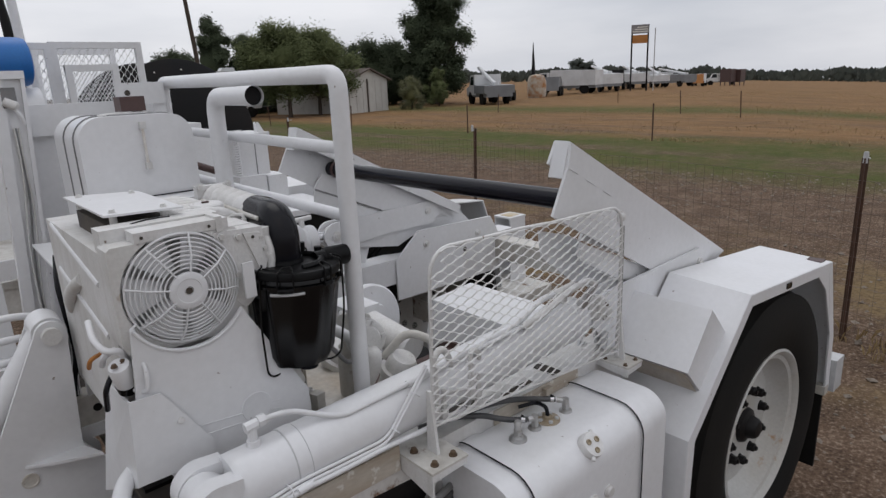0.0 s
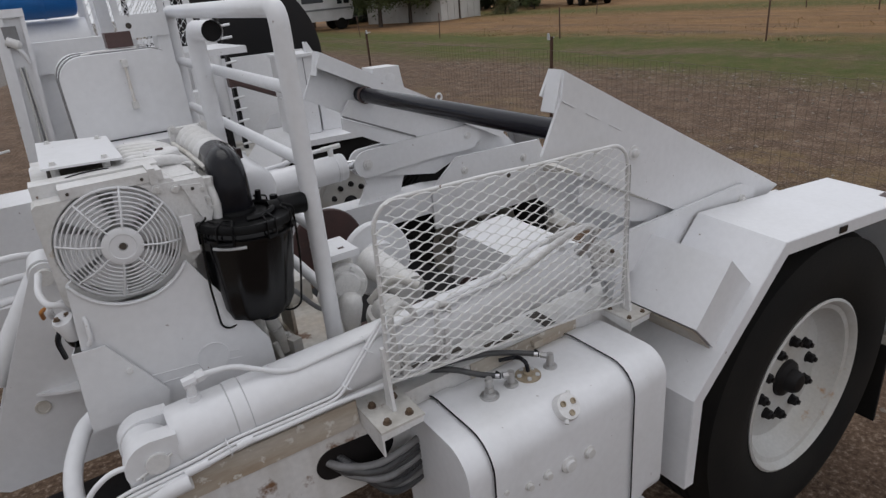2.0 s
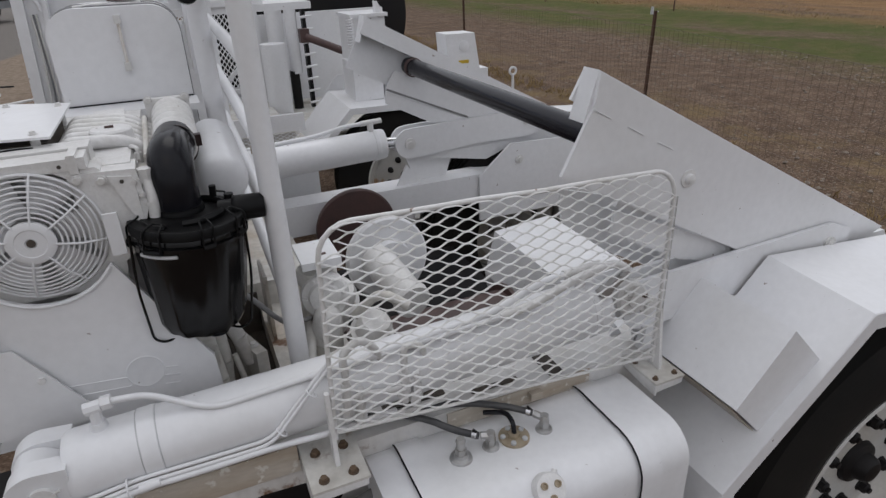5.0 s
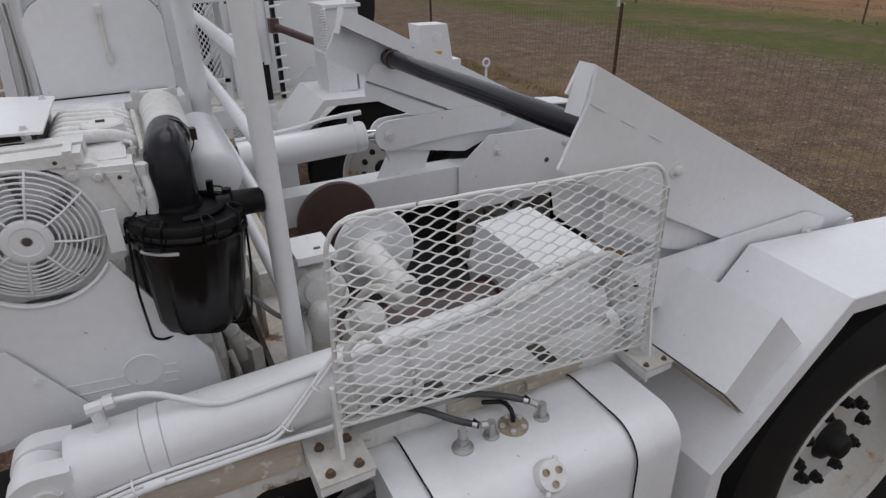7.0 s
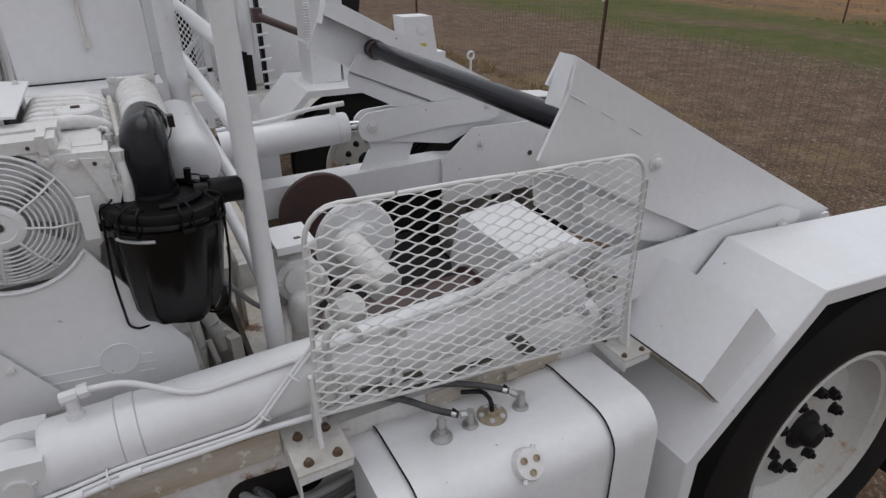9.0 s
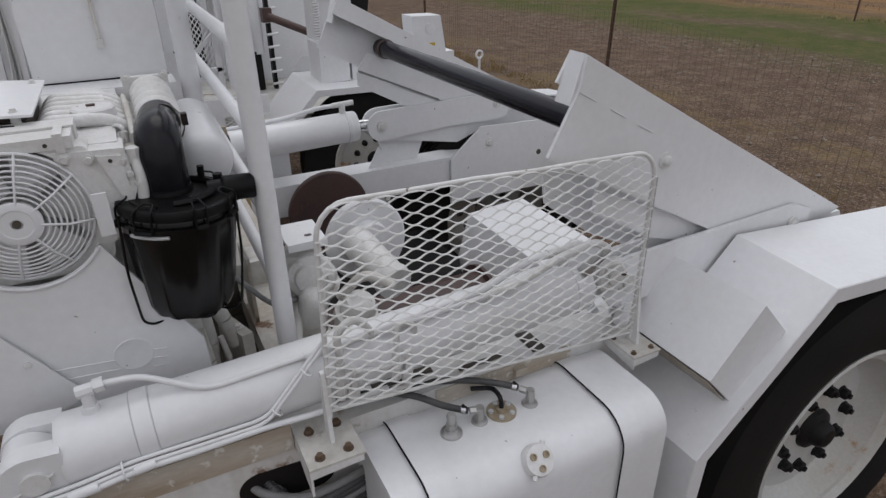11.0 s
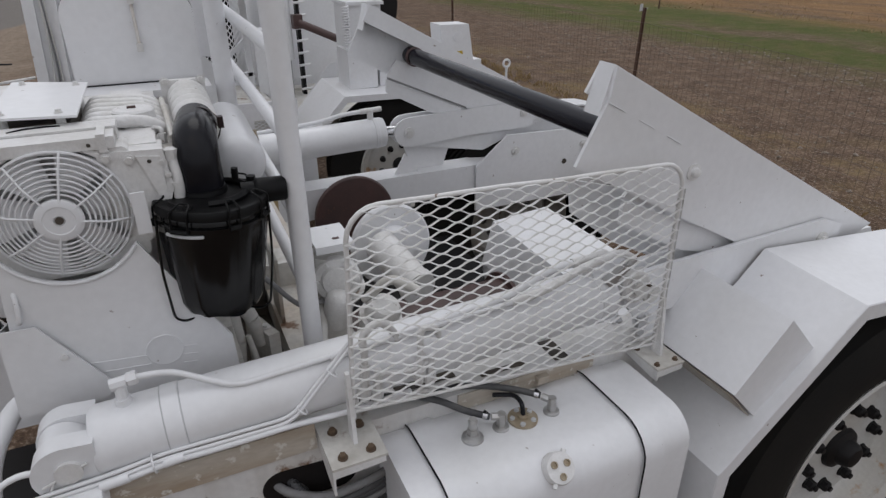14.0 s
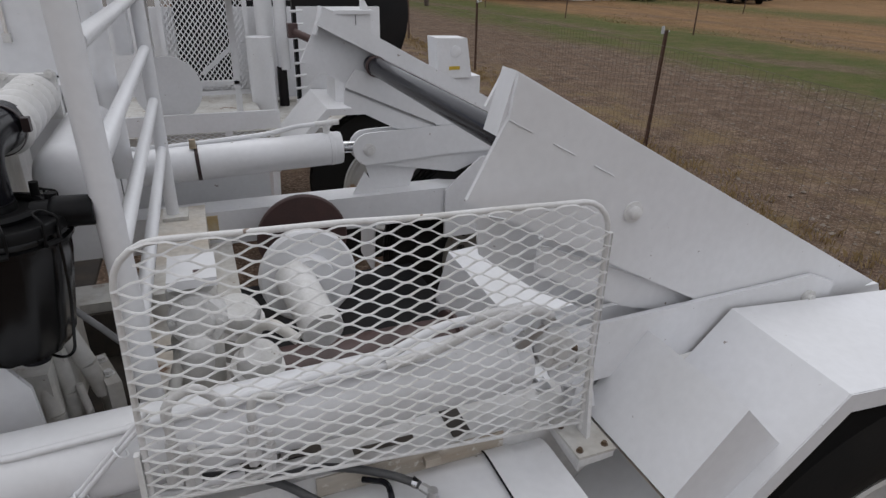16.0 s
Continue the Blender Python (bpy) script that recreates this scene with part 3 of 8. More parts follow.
bm = bmesh.new()
prism(bm, [(0.015, 1.004), (0.052, 1.001), (0.052, 1.019), (0.015, 1.022)], "y", -0.9875, -0.979, 0.0)
part("marker_lamp", bm, BLACK_PLASTIC, near_fender, "small dark side marker")
bm = bmesh.new()
block(bm, 0.372, 0.418, -0.965, -0.915, 0.999, 1.005, 0.001)
part("reflector", bm, RUST, near_fender, "dark square reflector")
bm = bmesh.new()
block(bm, 0.578, 0.66, -1.00, -0.86, 0.44, 0.57, 0.006)
lamp_box = part("tail_lamp_box", bm, PRIMER, trailer, "grey tail lamp housing")
bm = bmesh.new()
rod(bm, (0.66, -0.93, 0.51), (0.68, -0.93, 0.51), 0.045, 0.038, 20)
part("lens", bm, RED_LENS, lamp_box, "red tail lamp lens")
for s in (-1, 1):
    bm = bmesh.new()
    block(bm, 0.535, 0.547, min(s * 0.975, s * 0.745), max(s * 0.975, s * 0.745), 0.12, 0.45, 0.003)
    part("mud_flap", bm, TYRE, trailer, "black rubber mud flap")
    bm = bmesh.new()
    block(bm, 0.525, 0.560, min(s * 0.985, s * 0.74), max(s * 0.985, s * 0.74), 0.44, 0.475, 0.003)
    part("flap_bar", bm, WHITE_DIRTY, trailer, "white bar that holds the mud flap")
bm = bmesh.new()
prism(bm, [(0.30, 0.975), (0.43, 0.992), (0.547, 0.68), (0.568, 0.465), (0.535, 0.465), (0.505, 0.70), (0.40, 0.90)], "y", -0.9835, -0.977, 0.001)
part("rear_web", bm, WHITE, near_fender, "white curved side web of the fender", smooth=20)
for x, z in ((-0.40, 0.868), (-0.52, 0.755)):
    h = hexbolt("fender_screw", 0.005, 0.005, RUST_BOLT, near_fender, "z", "small rusty screw")
    h.matrix_local = Matrix.Translation((x, -0.93, z))

# sloping box on the fender's front
bm = bmesh.new()
prism(bm, [(-0.417, 1.053), (-0.532, 0.912), (-0.445, 0.820), (-0.306, 0.940)], "y", -0.958, -0.712, 0.004)
part("battery_box", bm, WHITE, trailer, "white sloping sheet-metal box on the fender", smooth=20)
bm = bmesh.new()
prism(bm, [(-0.528, 0.905), (-0.534, 0.908), (-0.449, 0.814), (-0.443, 0.811)], "y", -0.950, -0.72, 0.0)
part("seam", bm, WHITE_RUSTY, trailer, "dirty tan seam")

# hollow upright behind the far wheel, on the rear bumper
bm = bmesh.new()
for x0, x1, y0, y1 in ((0.722, 0.855, 0.800, 0.806), (0.722, 0.855, 0.924, 0.930), (0.849, 0.855, 0.806, 0.924)):
    block(bm, x0, x1, y0, y1, 0.46, 0.852, 0.0015)
upright = part("rear_upright", bm, WHITE, trailer, "white open sheet-metal upright at the rear")
bm = bmesh.new()
block(bm, 0.720, 0.857, 0.798, 0.932, 0.852, 0.860, 0.002)
part("cap_plate", bm, WHITE, upright)
bm = bmesh.new()
block(bm, 0.745, 0.835, 0.822, 0.908, 0.8605, 0.8620, 0.0)
part("rust_patch", bm, TAN_STAIN, upright, "faded rusty patch on the cap")
bm = bmesh.new()
block(bm, 0.50, 0.86, 0.60, 0.94, 0.40, 0.46, 0.004)
part("rear_bumper", bm, WHITE_DIRTY, trailer, "white rear bumper bracket")

# main rails and cross members
for s in (-1, 1):
    bm = bmesh.new()
    a, b = sorted((s * 0.735, s * (0.640 if s < 0 else 0.625)))
    block(bm, -1.70 if s < 0 else -1.75, 0.55, a, b, 0.74, 0.919 if s < 0 else 0.862, 0.006)
    rail = part("frame_rail", bm, WHITE if s > 0 else RAIL_WHITE, trailer, "white frame rail with rust and flaked paint")
for x, z in ((-1.12, 0.70), (-0.62, 0.46), (0.0, 0.52), (0.44, 0.78)):
    bm = bmesh.new()
    block(bm, x - 0.05, x + 0.05, -0.70 if x else -0.80, 0.70 if x else 0.80, z - 0.06, z + 0.05, 0.006)
    part("cross_member", bm, WHITE_DIRTY, trailer)
# black beam and hanger added to fill the near-black area under the front
bm = bmesh.new()
block(bm, -2.25, -1.60, -0.34, -0.06, 0.42, 0.56, 0.012)
part("low_black_beam", bm, BLACK_STEEL_DULL, trailer, "dull black beam added low under the front")
bm = bmesh.new()
block(bm, -1.68, -1.62, -0.30, -0.08, 0.55, 0.82, 0.004)
part("low_beam_hanger", bm, BLACK_STEEL_DULL, trailer, "dull black hanger added between beam and deck")
# deck plate in an even dark brown mottle
bm = bmesh.new()
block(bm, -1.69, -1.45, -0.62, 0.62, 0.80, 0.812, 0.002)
part("deck_plate", bm, DARK_INSIDE, trailer, "dark brown deck plate under the engine")
bm = bmesh.new()
prism(bm, [(-0.42, 0.70), (-0.12, 0.66), (-0.12, 0.668), (-0.42, 0.708)], "y", -0.62, -0.30, 0.0)
part("step_plate", bm, WHITE, trailer, "bright white plate beside the rail")


# ---- fuel tank ----
def build_tank():
    bm = bmesh.new()
    prism(bm, rounded(-0.955, -0.700, 0.47, 0.886, 0.065, 6), "x", -1.185, -0.625, 0.012)
    tank = part("fuel_tank", bm, WHITE, trailer, "white rounded steel fuel tank")
    for x in (-1.105, -0.715):
        bm = bmesh.new()
        outer, inner = rounded(-0.961, -0.694, 0.466, 0.892, 0.07, 6), rounded(-0.953, -0.702, 0.474, 0.884, 0.063, 6)
        n = len(outer)
        va = [[bm.verts.new((xx, p[0], p[1])) for p in loop] for xx in (x - 0.023, x + 0.023) for loop in (outer, inner)]
        for i in range(n):
            j = (i + 1) % n
            for p, q in ((0, 1), (1, 3), (3, 2), (2, 0)):
                bm.faces.new((va[p][i], va[p][j], va[q][j], va[q][i]))
        strap = part("strap", bm, WHITE, tank, "white painted steel tank strap")
        bm = bmesh.new()
        path = [(x - 0.0245, p[0], p[1]) for p in rounded(-0.9605, -0.6945, 0.4665, 0.8915, 0.07, 6)]
        tube(bm, path, 0.0018, 6, closed=True)
        part("strap_edge", bm, BLACK_HOSE, strap, "black rubber strap edging")
    bm = bmesh.new()
    c, d = (-0.922, -0.938, 0.873), Vector((0, -0.72, 0.69))
    lathe(bm, [(0.029, -0.01), (0.029, 0.006), (0.0265, 0.011), (0.012, 0.012), (0.0, 0.0115)], c, d, 28)
    cap = part("filler_cap", bm, WHITE_CAST, tank, "white filler cap with three bolt recesses")
    u, v, w = basis(d)
    for k in range(3):
        a = k * 2.094 + 0.5
        bm = bmesh.new()
        p = Vector(c) + w.normalized() * 0.0115 + (u * math.cos(a) + v * math.sin(a)) * 0.0145
        lathe(bm, [(0.0065, 0.0), (0.0065, 0.003), (0.0045, 0.0032), (0.0035, 0.001), (0.0, 0.001)], p, d, 14)
        part("cap_bolt", bm, BRASS, cap, "tan bolt")
    bm = bmesh.new()
    rod(bm, Vector(c) + w * 0.004 + u * 0.026, Vector(c) + w * 0.004 + u * 0.036, 0.0048, seg=10)
    part("cap_lug", bm, WHITE_CAST, cap)
    bm = bmesh.new()
    rod(bm, Vector(c) + w * 0.004 - u * 0.026, Vector(c) + w * 0.004 - u * 0.034, 0.0048, seg=10)
    part("cap_lug", bm, WHITE_CAST, cap)
    z = 0.886
    bm = bmesh.new()
    lathe(bm, [(0.021, 0.0), (0.020, 0.004), (0.013, 0.006), (0.011, 0.012), (0.0, 0.012)], (-1.031, -0.821, z), (0, 0, 1), 22)
    rod(bm, (-1.031, -0.821, z + 0.010), (-1.031, -0.821, z + 0.024), 0.0105, seg=6)
    rod(bm, (-1.031, -0.821, z + 0.024), (-1.031, -0.821, z + 0.040), 0.008, seg=14)
    rod(bm, (-1.031, -0.821, z + 0.040), (-1.031, -0.821, z + 0.046), 0.0095, 0.007, 14)
    part("vent_plug", bm, ZINC, tank, "bright worn vent plug")
    for x, y, x2, y2 in ((-0.970, -0.818, -0.988, -0.812), (-0.860, -0.821, -0.872, -0.803)):
        bm = bmesh.new()
        lathe(bm, [(0.016, 0.0), (0.015, 0.004), (0.009, 0.006), (0.0, 0.006)], (x, y, z), (0, 0, 1), 20)
        rod(bm, (x, y, z + 0.004), (x, y, z + 0.020), 0.0095, seg=6)
        rod(bm, (x, y, z + 0.020), (x, y, z + 0.034), 0.0085, 0.008, 14)
        d = Vector((x2 - x, y2 - y, 0))
        rod(bm, (x, y, z + 0.027), Vector((x, y, z + 0.028)) + d, 0.0072, seg=6)
        part("pipe_elbow", bm, ZINC, tank, "bright pipe elbow fitting")
    bm = bmesh.new()
    lathe(bm, [(0.029, 0.0), (0.029, 0.004), (0.011, 0.005), (0.010, 0.011), (0.005, 0.012), (0.0, 0.012)], (-0.921, -0.816, 0.886), (0, 0, 1), 26)
    sender = part("sender_plate", bm, BRASS, tank, "tan round sender plate with screws")
    for k in range(5):
        a = k * 2 * math.pi / 5 + 0.4
        bm = bmesh.new()
        lathe(bm, [(0.0052, 0), (0.0048, 0.0042), (0.0, 0.0048)], (-0.921 + 0.021 * math.cos(a), -0.816 + 0.021 * math.sin(a), 0.890), (0, 0, 1), 10)
        part("screw", bm, PRIMER, sender, "pale screw")
    hoses = (((-0.873, -0.800, 0.914), (-0.902, -0.772, 0.916), (-0.965, -0.745, 0.930), (-1.04, -0.722, 0.934), (-1.16, -0.700, 0.930)),
             ((-0.991, -0.811, 0.914), (-1.027, -0.778, 0.915), (-1.064, -0.747, 0.930), (-1.12, -0.705, 0.932), (-1.20, -0.680, 0.928)))
    for h in hoses:
        bm = bmesh.new()
        tube(bm, bend(h, 0.05), 0.0066, 12)
        part("fuel_hose", bm, HOSE_DARK, tank, "dusty dark rubber fuel hose")
        bm = bmesh.new()
        a, b = Vector(h[0]), Vector(h[1])
        e = (b - a).normalized()
        rod(bm, a + e * 0.003, a + e * 0.012, 0.0078, seg=14)
        clamp = part("hose_clamp", bm, CHROME, tank, "bright hose clamp")
        bm = bmesh.new()
        rod(bm, a + e * 0.004 + Vector((0, 0, 0.006)), a + e * 0.011 + Vector((0, 0, 0.011)), 0.003, seg=6)
        part("clamp_screw", bm, BLACK_STEEL_DULL, clamp)
    bm = bmesh.new()
    tube(bm, bend([(-0.921, -0.816, 0.896), (-0.921, -0.812, 0.918), (-0.918, -0.780, 0.917), (-0.95, -0.75, 0.905)], 0.03), 0.0048, 8)
    part("sender_cable", bm, BLACK_HOSE, tank, "thin black cable")
    for x, z, r in ((-1.105, 0.771, 0.006), (-1.043, 0.747, 0.008), (-0.993, 0.747, 0.009), (-0.874, 0.741, 0.012)):
        bm = bmesh.new()
        lathe(bm, [(r * 1.3, -0.004), (r * 1.3, 0.002), (r, 0.003), (r * 0.9, 0.010), (0.0, 0.011)], (x, -0.955, z), (0, -1, 0), 16)
        part("side_plug", bm, WHITE_CAST, tank, "white painted plug")
    bm = bmesh.new()
    lathe(bm, [(0.020, -0.004), (0.020, 0.004), (0.014, 0.006), (0.013, 0.012), (0.0, 0.013)], (-0.934, -0.955, 0.741), (0, -1, 0), 20)
    part("drain_fitting", bm, WHITE_CAST, tank, "white drain fitting")
    for x in (-1.13, -0.735):
        bm = bmesh.new()
        block(bm, x, x + 0.075, -0.985, -0.72, 0.43, 0.466, 0.004)
        part("tank_bracket", bm, WHITE, trailer, "white bracket under the fuel tank")


build_tank()


# ---- mesh guard over the tank ----
def build_guard():
    y = -0.776
    x0, x1 = -1.224, -0.573
    h = 0.371                                # the sheet's own height; it hangs slightly out of square

    def hang(x, z):
        """From the sheet's own (x, height) to the bent guard's x and z."""
        f, v = (x - x0) / (x1 - x0), z / h
        low, high = 0.988 - 0.056 * f, 1.358 - 0.022 * f
        return x - 0.012 * (1 - v) * (1 - f), low + (high - low) * v

    rl, rr = 0.052, 0.048
    outline = [(x0, -0.012), (x0, h - rl)]
    outline += [(x0 + rl - rl * math.cos(a), h - rl + rl * math.sin(a)) for a in (0.2 * i * math.pi / 2 for i in range(1, 6))]
    outline += [(x0 + 0.15 + 0.11 * k, h + 0.0015 * math.sin(2.1 * k)) for k in range(4)]
    outline += [(x1 - rr + rr * math.sin(a), h - rr + rr * math.cos(a)) for a in (0.2 * i * math.pi / 2 for i in range(0, 6))]
    outline += [(x1, -0.012)]
    bm = bmesh.new()
    tube(bm, [(hang(a, b)[0], y, hang(a, b)[1]) for a, b in outline], 0.0042, 10)
    guard = part("mesh_guard", bm, WHITE_CAST, trailer, "white expanded-metal guard with round-bar frame")

    def inside(x, z):
        if not (x0 - 0.003 <= x <= x1 + 0.005 and 0 <= z <= h - 0.001):
            return False
        if x < x0 + rl and z > h - rl:
            return math.hypot(x - x0 - rl, z - h + rl) < rl + 0.004
        if x > x1 - rr and z > h - rr:
            return math.hypot(x - x1 + rr, z - h + rr) < rr + 0.004
        return True

    bm = bmesh.new()
    expanded_metal(bm, x0 - 0.003, x1 + 0.005, 0.0, h - 0.001, y - 0.0045, inside, warp=hang, w=0.0015, lean=0.0018)
    tagged(part("expanded_mesh", bm, WHITE_CAST, guard, "white diamond expanded-metal mesh", smooth=30), kind="stuff")
    bm = bmesh.new()
    a, b = hang(x0, 0), hang(x1, 0)
    tube(bm, [(a[0], y, a[1]), (b[0], y, b[1])], 0.0032, 8)
    part("bottom_bar", bm, WHITE_CAST, guard)
    # left foot: wide plate, four bolts, pointed web; the flat leg stands on it
    for x, ya, yb, hx, z, bolts, r in ((-1.247, -0.838, -0.715, 0.048, 0.931, ((-0.0245, -0.818), (0.0245, -0.818), (-0.0245, -0.753), (0.0245, -0.753)), 0.0066),
                                       (-0.573, -0.832, -0.722, 0.036, 0.906, ((-0.026, -0.756), (0.022, -0.818), (-0.026, -0.818)), 0.0046)):
        bm = bmesh.new()
        block(bm, x - hx, x + hx, ya, yb, z, z + 0.005, 0.0012)
        plate = part("foot_plate", bm, WHITE_DIRTY, guard, "foot plate with rusty bolts")
        lx = hang(x0, 0)[0] - 0.006 if x < -1 else x1 + 0.004
        bm = bmesh.new()
        prism(bm, [(-0.797, z + 0.005), (-0.765, z + 0.005), (-0.771, z + 0.14), (-0.781, z + 0.14)], "x", lx - 0.0035, lx + 0.0035, 0.001)
        part("leg", bm, WHITE_CAST, guard)
        first = None
        for dx, yy in bolts:
            m = Matrix.Translation((x + dx, yy, z + 0.005))
            if first is None:
                first = hexbolt("bolt", r, r * 1.35, RUST_BOLT, plate, "z", "rusty hexagon bolt")
                first.matrix_local = m
            else:
                again(first, m)
        deep = 0.052 if x < -1 else 0.024
        for dx in (-hx,):
            bm = bmesh.new()
            prism(bm, [(yb - 0.001, z), (ya, z), (ya, z - deep), (ya + 0.03, z - deep * 0.9), (yb - 0.001, z - deep * 0.55)], "x", x + dx, x + dx + 0.004, 0.0008)
            part("bracket_web", bm, WHITE_CAST, guard, "thin bracket web under the foot plate")
        bm = bmesh.new()
        prism(bm, [(x - hx + 0.004, z), (x + hx - 0.004, z), (x + hx - 0.004, z - 0.012), (x - hx + 0.004, z - 0.016)], "y", ya, ya + 0.004, 0.0008)
        part("bracket_lip", bm, WHITE_CAST, guard, "narrow lip of the foot bracket")

build_guard()


# ---- lift arms ----
def offset(p, q, d):
    e = (Vector(q) - Vector(p)).normalized()
    return Vector((-e.y, e.x)) * d


def build_arm(s):
    """One lift arm: outer plate, top flange, inner lip, end cap, slotted lower bar and lever. s -1: camera side."""
    yo = s * 0.714
    yi = s * (0.662 if s < 0 else 0.650)
    t = 0.008 * s
    bm = bmesh.new()
    plate = [(-0.706, 1.508), (0.180, 1.045), (0.02, 0.99), (-0.30, 1.085), (-0.595, 1.238), (-0.775, 1.335), (-0.715, 1.452)]
    prism(bm, plate, "y", *sorted((yo, yo - t)), 0.002)
    arm = part("lift_arm", bm, WHITE, trailer, "white steel plate lift arm, lowered", smooth=25)
    bm = bmesh.new()
    n = offset((-0.700, 1.508), (0.180, 1.045), -0.008)
    a, b = Vector((-0.700, 1.508)), Vector((0.180, 1.045))
    prism(bm, [a, b, b + n, a + n], "y", *sorted((yo - t, yi)), 0.0015)
    part("top_flange", bm, WHITE, arm, smooth=25)
    bm = bmesh.new()
    n = offset((-0.700, 1.508), (0.180, 1.045), -0.060)
    prism(bm, [a + (b - a) * 0.001, b, b + n * 0.7, a + n], "y", *sorted((yi, yi - t * 0.9)), 0.0015)
    part("inner_lip", bm, WHITE, arm, smooth=25)
    bm = bmesh.new()
    e = (b - a).normalized()
    c0, c1 = a + e * 0.0005, a + Vector((-0.025, -0.088))
    prism(bm, [c0, c0 - e * 0.006, c1 - e * 0.006, c1], "y", *sorted((yo - t, yi)), 0.002)
    part("end_cap", bm, WHITE, arm, smooth=25)
    # lower slotted bar and lever
    bm = bmesh.new()
    prism(bm, [(-0.637, 1.238), (-0.640, 1.190), (-0.46, 1.095), (-0.30, 1.050), (-0.02, 1.0), (-0.02, 1.06), (-0.29, 1.088)], "y", *sorted((yi + t * 3.2, yi + t * 4.4)), 0.002)
    part("lower_bar", bm, WHITE, arm, smooth=25)
    bm = bmesh.new()
    prism(bm, [(-0.596, 1.306), (-0.637, 1.247), (-0.29, 1.096), (-0.05, 1.0), (0.14, 1.03), (-0.10, 1.17)], "y", *sorted((yi + t * 3.0, yi + t * 4.2)), 0.002)
    part("upper_bar", bm, WHITE, arm, smooth=25)
    if s > 0:
        # grey strip laid over the bars; it paints the gap's shade
        bm = bmesh.new()
        prism(bm, [(-0.634, 1.2475), (-0.300, 1.1015), (-0.296, 1.092), (-0.634, 1.2385)], "y", 0.6715, 0.6755, 0.0)
        part("slot", bm, HOSE_GREY, arm, "grey strip painting the shaded gap between the arm's bars")
    lever = [(-0.03, 1.100), (-0.55, 1.086)]
    lever += [(-0.558 + 0.06 * math.cos(radians(g)), 1.026 + 0.06 * math.sin(radians(g))) for g in range(110, 271, 20)]
    lever += [(-0.26, 0.985), (0.0, 0.985), (0.035, 1.02), (0.035, 1.075)]
    for yy in ((yo + t * 1.6, yo + t * 0.4), (yi + t * 1.2, yi + t * 2.4)):
        bm = bmesh.new()
        prism(bm, lever, "y", *sorted(yy), 0.002)
        part("lever", bm, WHITE, arm, smooth=25)
    yface = yo + t * 1.6 if s < 0 else yi + t * 1.2
    for x, z, r in ((-0.03, 1.05, 0.017), (-0.558, 1.026, 0.022)):
        bm = bmesh.new()
        rod(bm, (x, yface, z), (x, yface - 0.006, z), r, seg=22)
        rod(bm, (x, yface - 0.006, z), (x, yface - 0.012, z), r * 0.55, seg=14)
        part("pivot_pin", bm, WHITE_CAST, arm, "painted pivot pin end")
    if s < 0:
        bm = bmesh.new()
        lathe(bm, [(0.018, 0.0), (0.018, 0.003), (0.011, 0.004), (0.010, 0.011), (0.007, 0.013), (0.0, 0.013)], (-0.482, yo, 1.283), (0, -1, 0), 20)
        part("arm_bolt", bm, WHITE_CAST, arm, "painted bolt with washer")
        for k in range(3):
            bm = bmesh.new()
            p = a + offset(a, b, -0.062) + e * (0.015 + 0.084 * k)
            q = p + e * 0.042
            tube(bm, [(p.x, yo - 0.001, p.y), ((p.x + q.x) / 2, yo - 0.002, (p.y + q.y) / 2), (q.x, yo - 0.001, q.y)], 0.0010, 6)
            part("weld_bead", bm, WHITE, arm)
    return arm


near_arm, far_arm = build_arm(-1), build_arm(1)
bm = bmesh.new()
prism(bm, [(-0.72, 1.275), (-0.708, 1.200), (-0.586, 1.108), (-0.415, 1.020), (-0.30, 0.985), (-0.30, 1.085), (-0.60, 1.24)], "y", -0.626, -0.618, 0.002)
part("inner_plate", bm, WHITE, near_arm, smooth=25)

# black cross bar between the arms
bm = bmesh.new()
rod(bm, (-0.545, -0.70, 1.325), (-0.530, 0.70, 1.318), 0.030, seg=28)
bm_far = bmesh.new()
prism(bm_far, [(-0.50, 1.14), (-0.06, 0.93), (0.16, 0.90), (0.30, 0.92), (0.18, 1.04), (-0.30, 1.20)], "y", 0.687, 0.694, 0.002)
part("cheek_plate", bm_far, WHITE, far_arm, "white cheek plate of the lift arm", smooth=25)
cross_bar = part("cross_bar", bm, BLACK_STEEL, trailer, "black painted steel reel shaft across the arms")
bm = bmesh.new()
lathe(bm, [(0.036, 0.0), (0.036, 0.012), (0.031, 0.014)], (-0.530, 0.655, 1.318), (0, -1, 0), 26)
part("collar", bm, RUST, cross_bar, "rust-stained shaft collar")


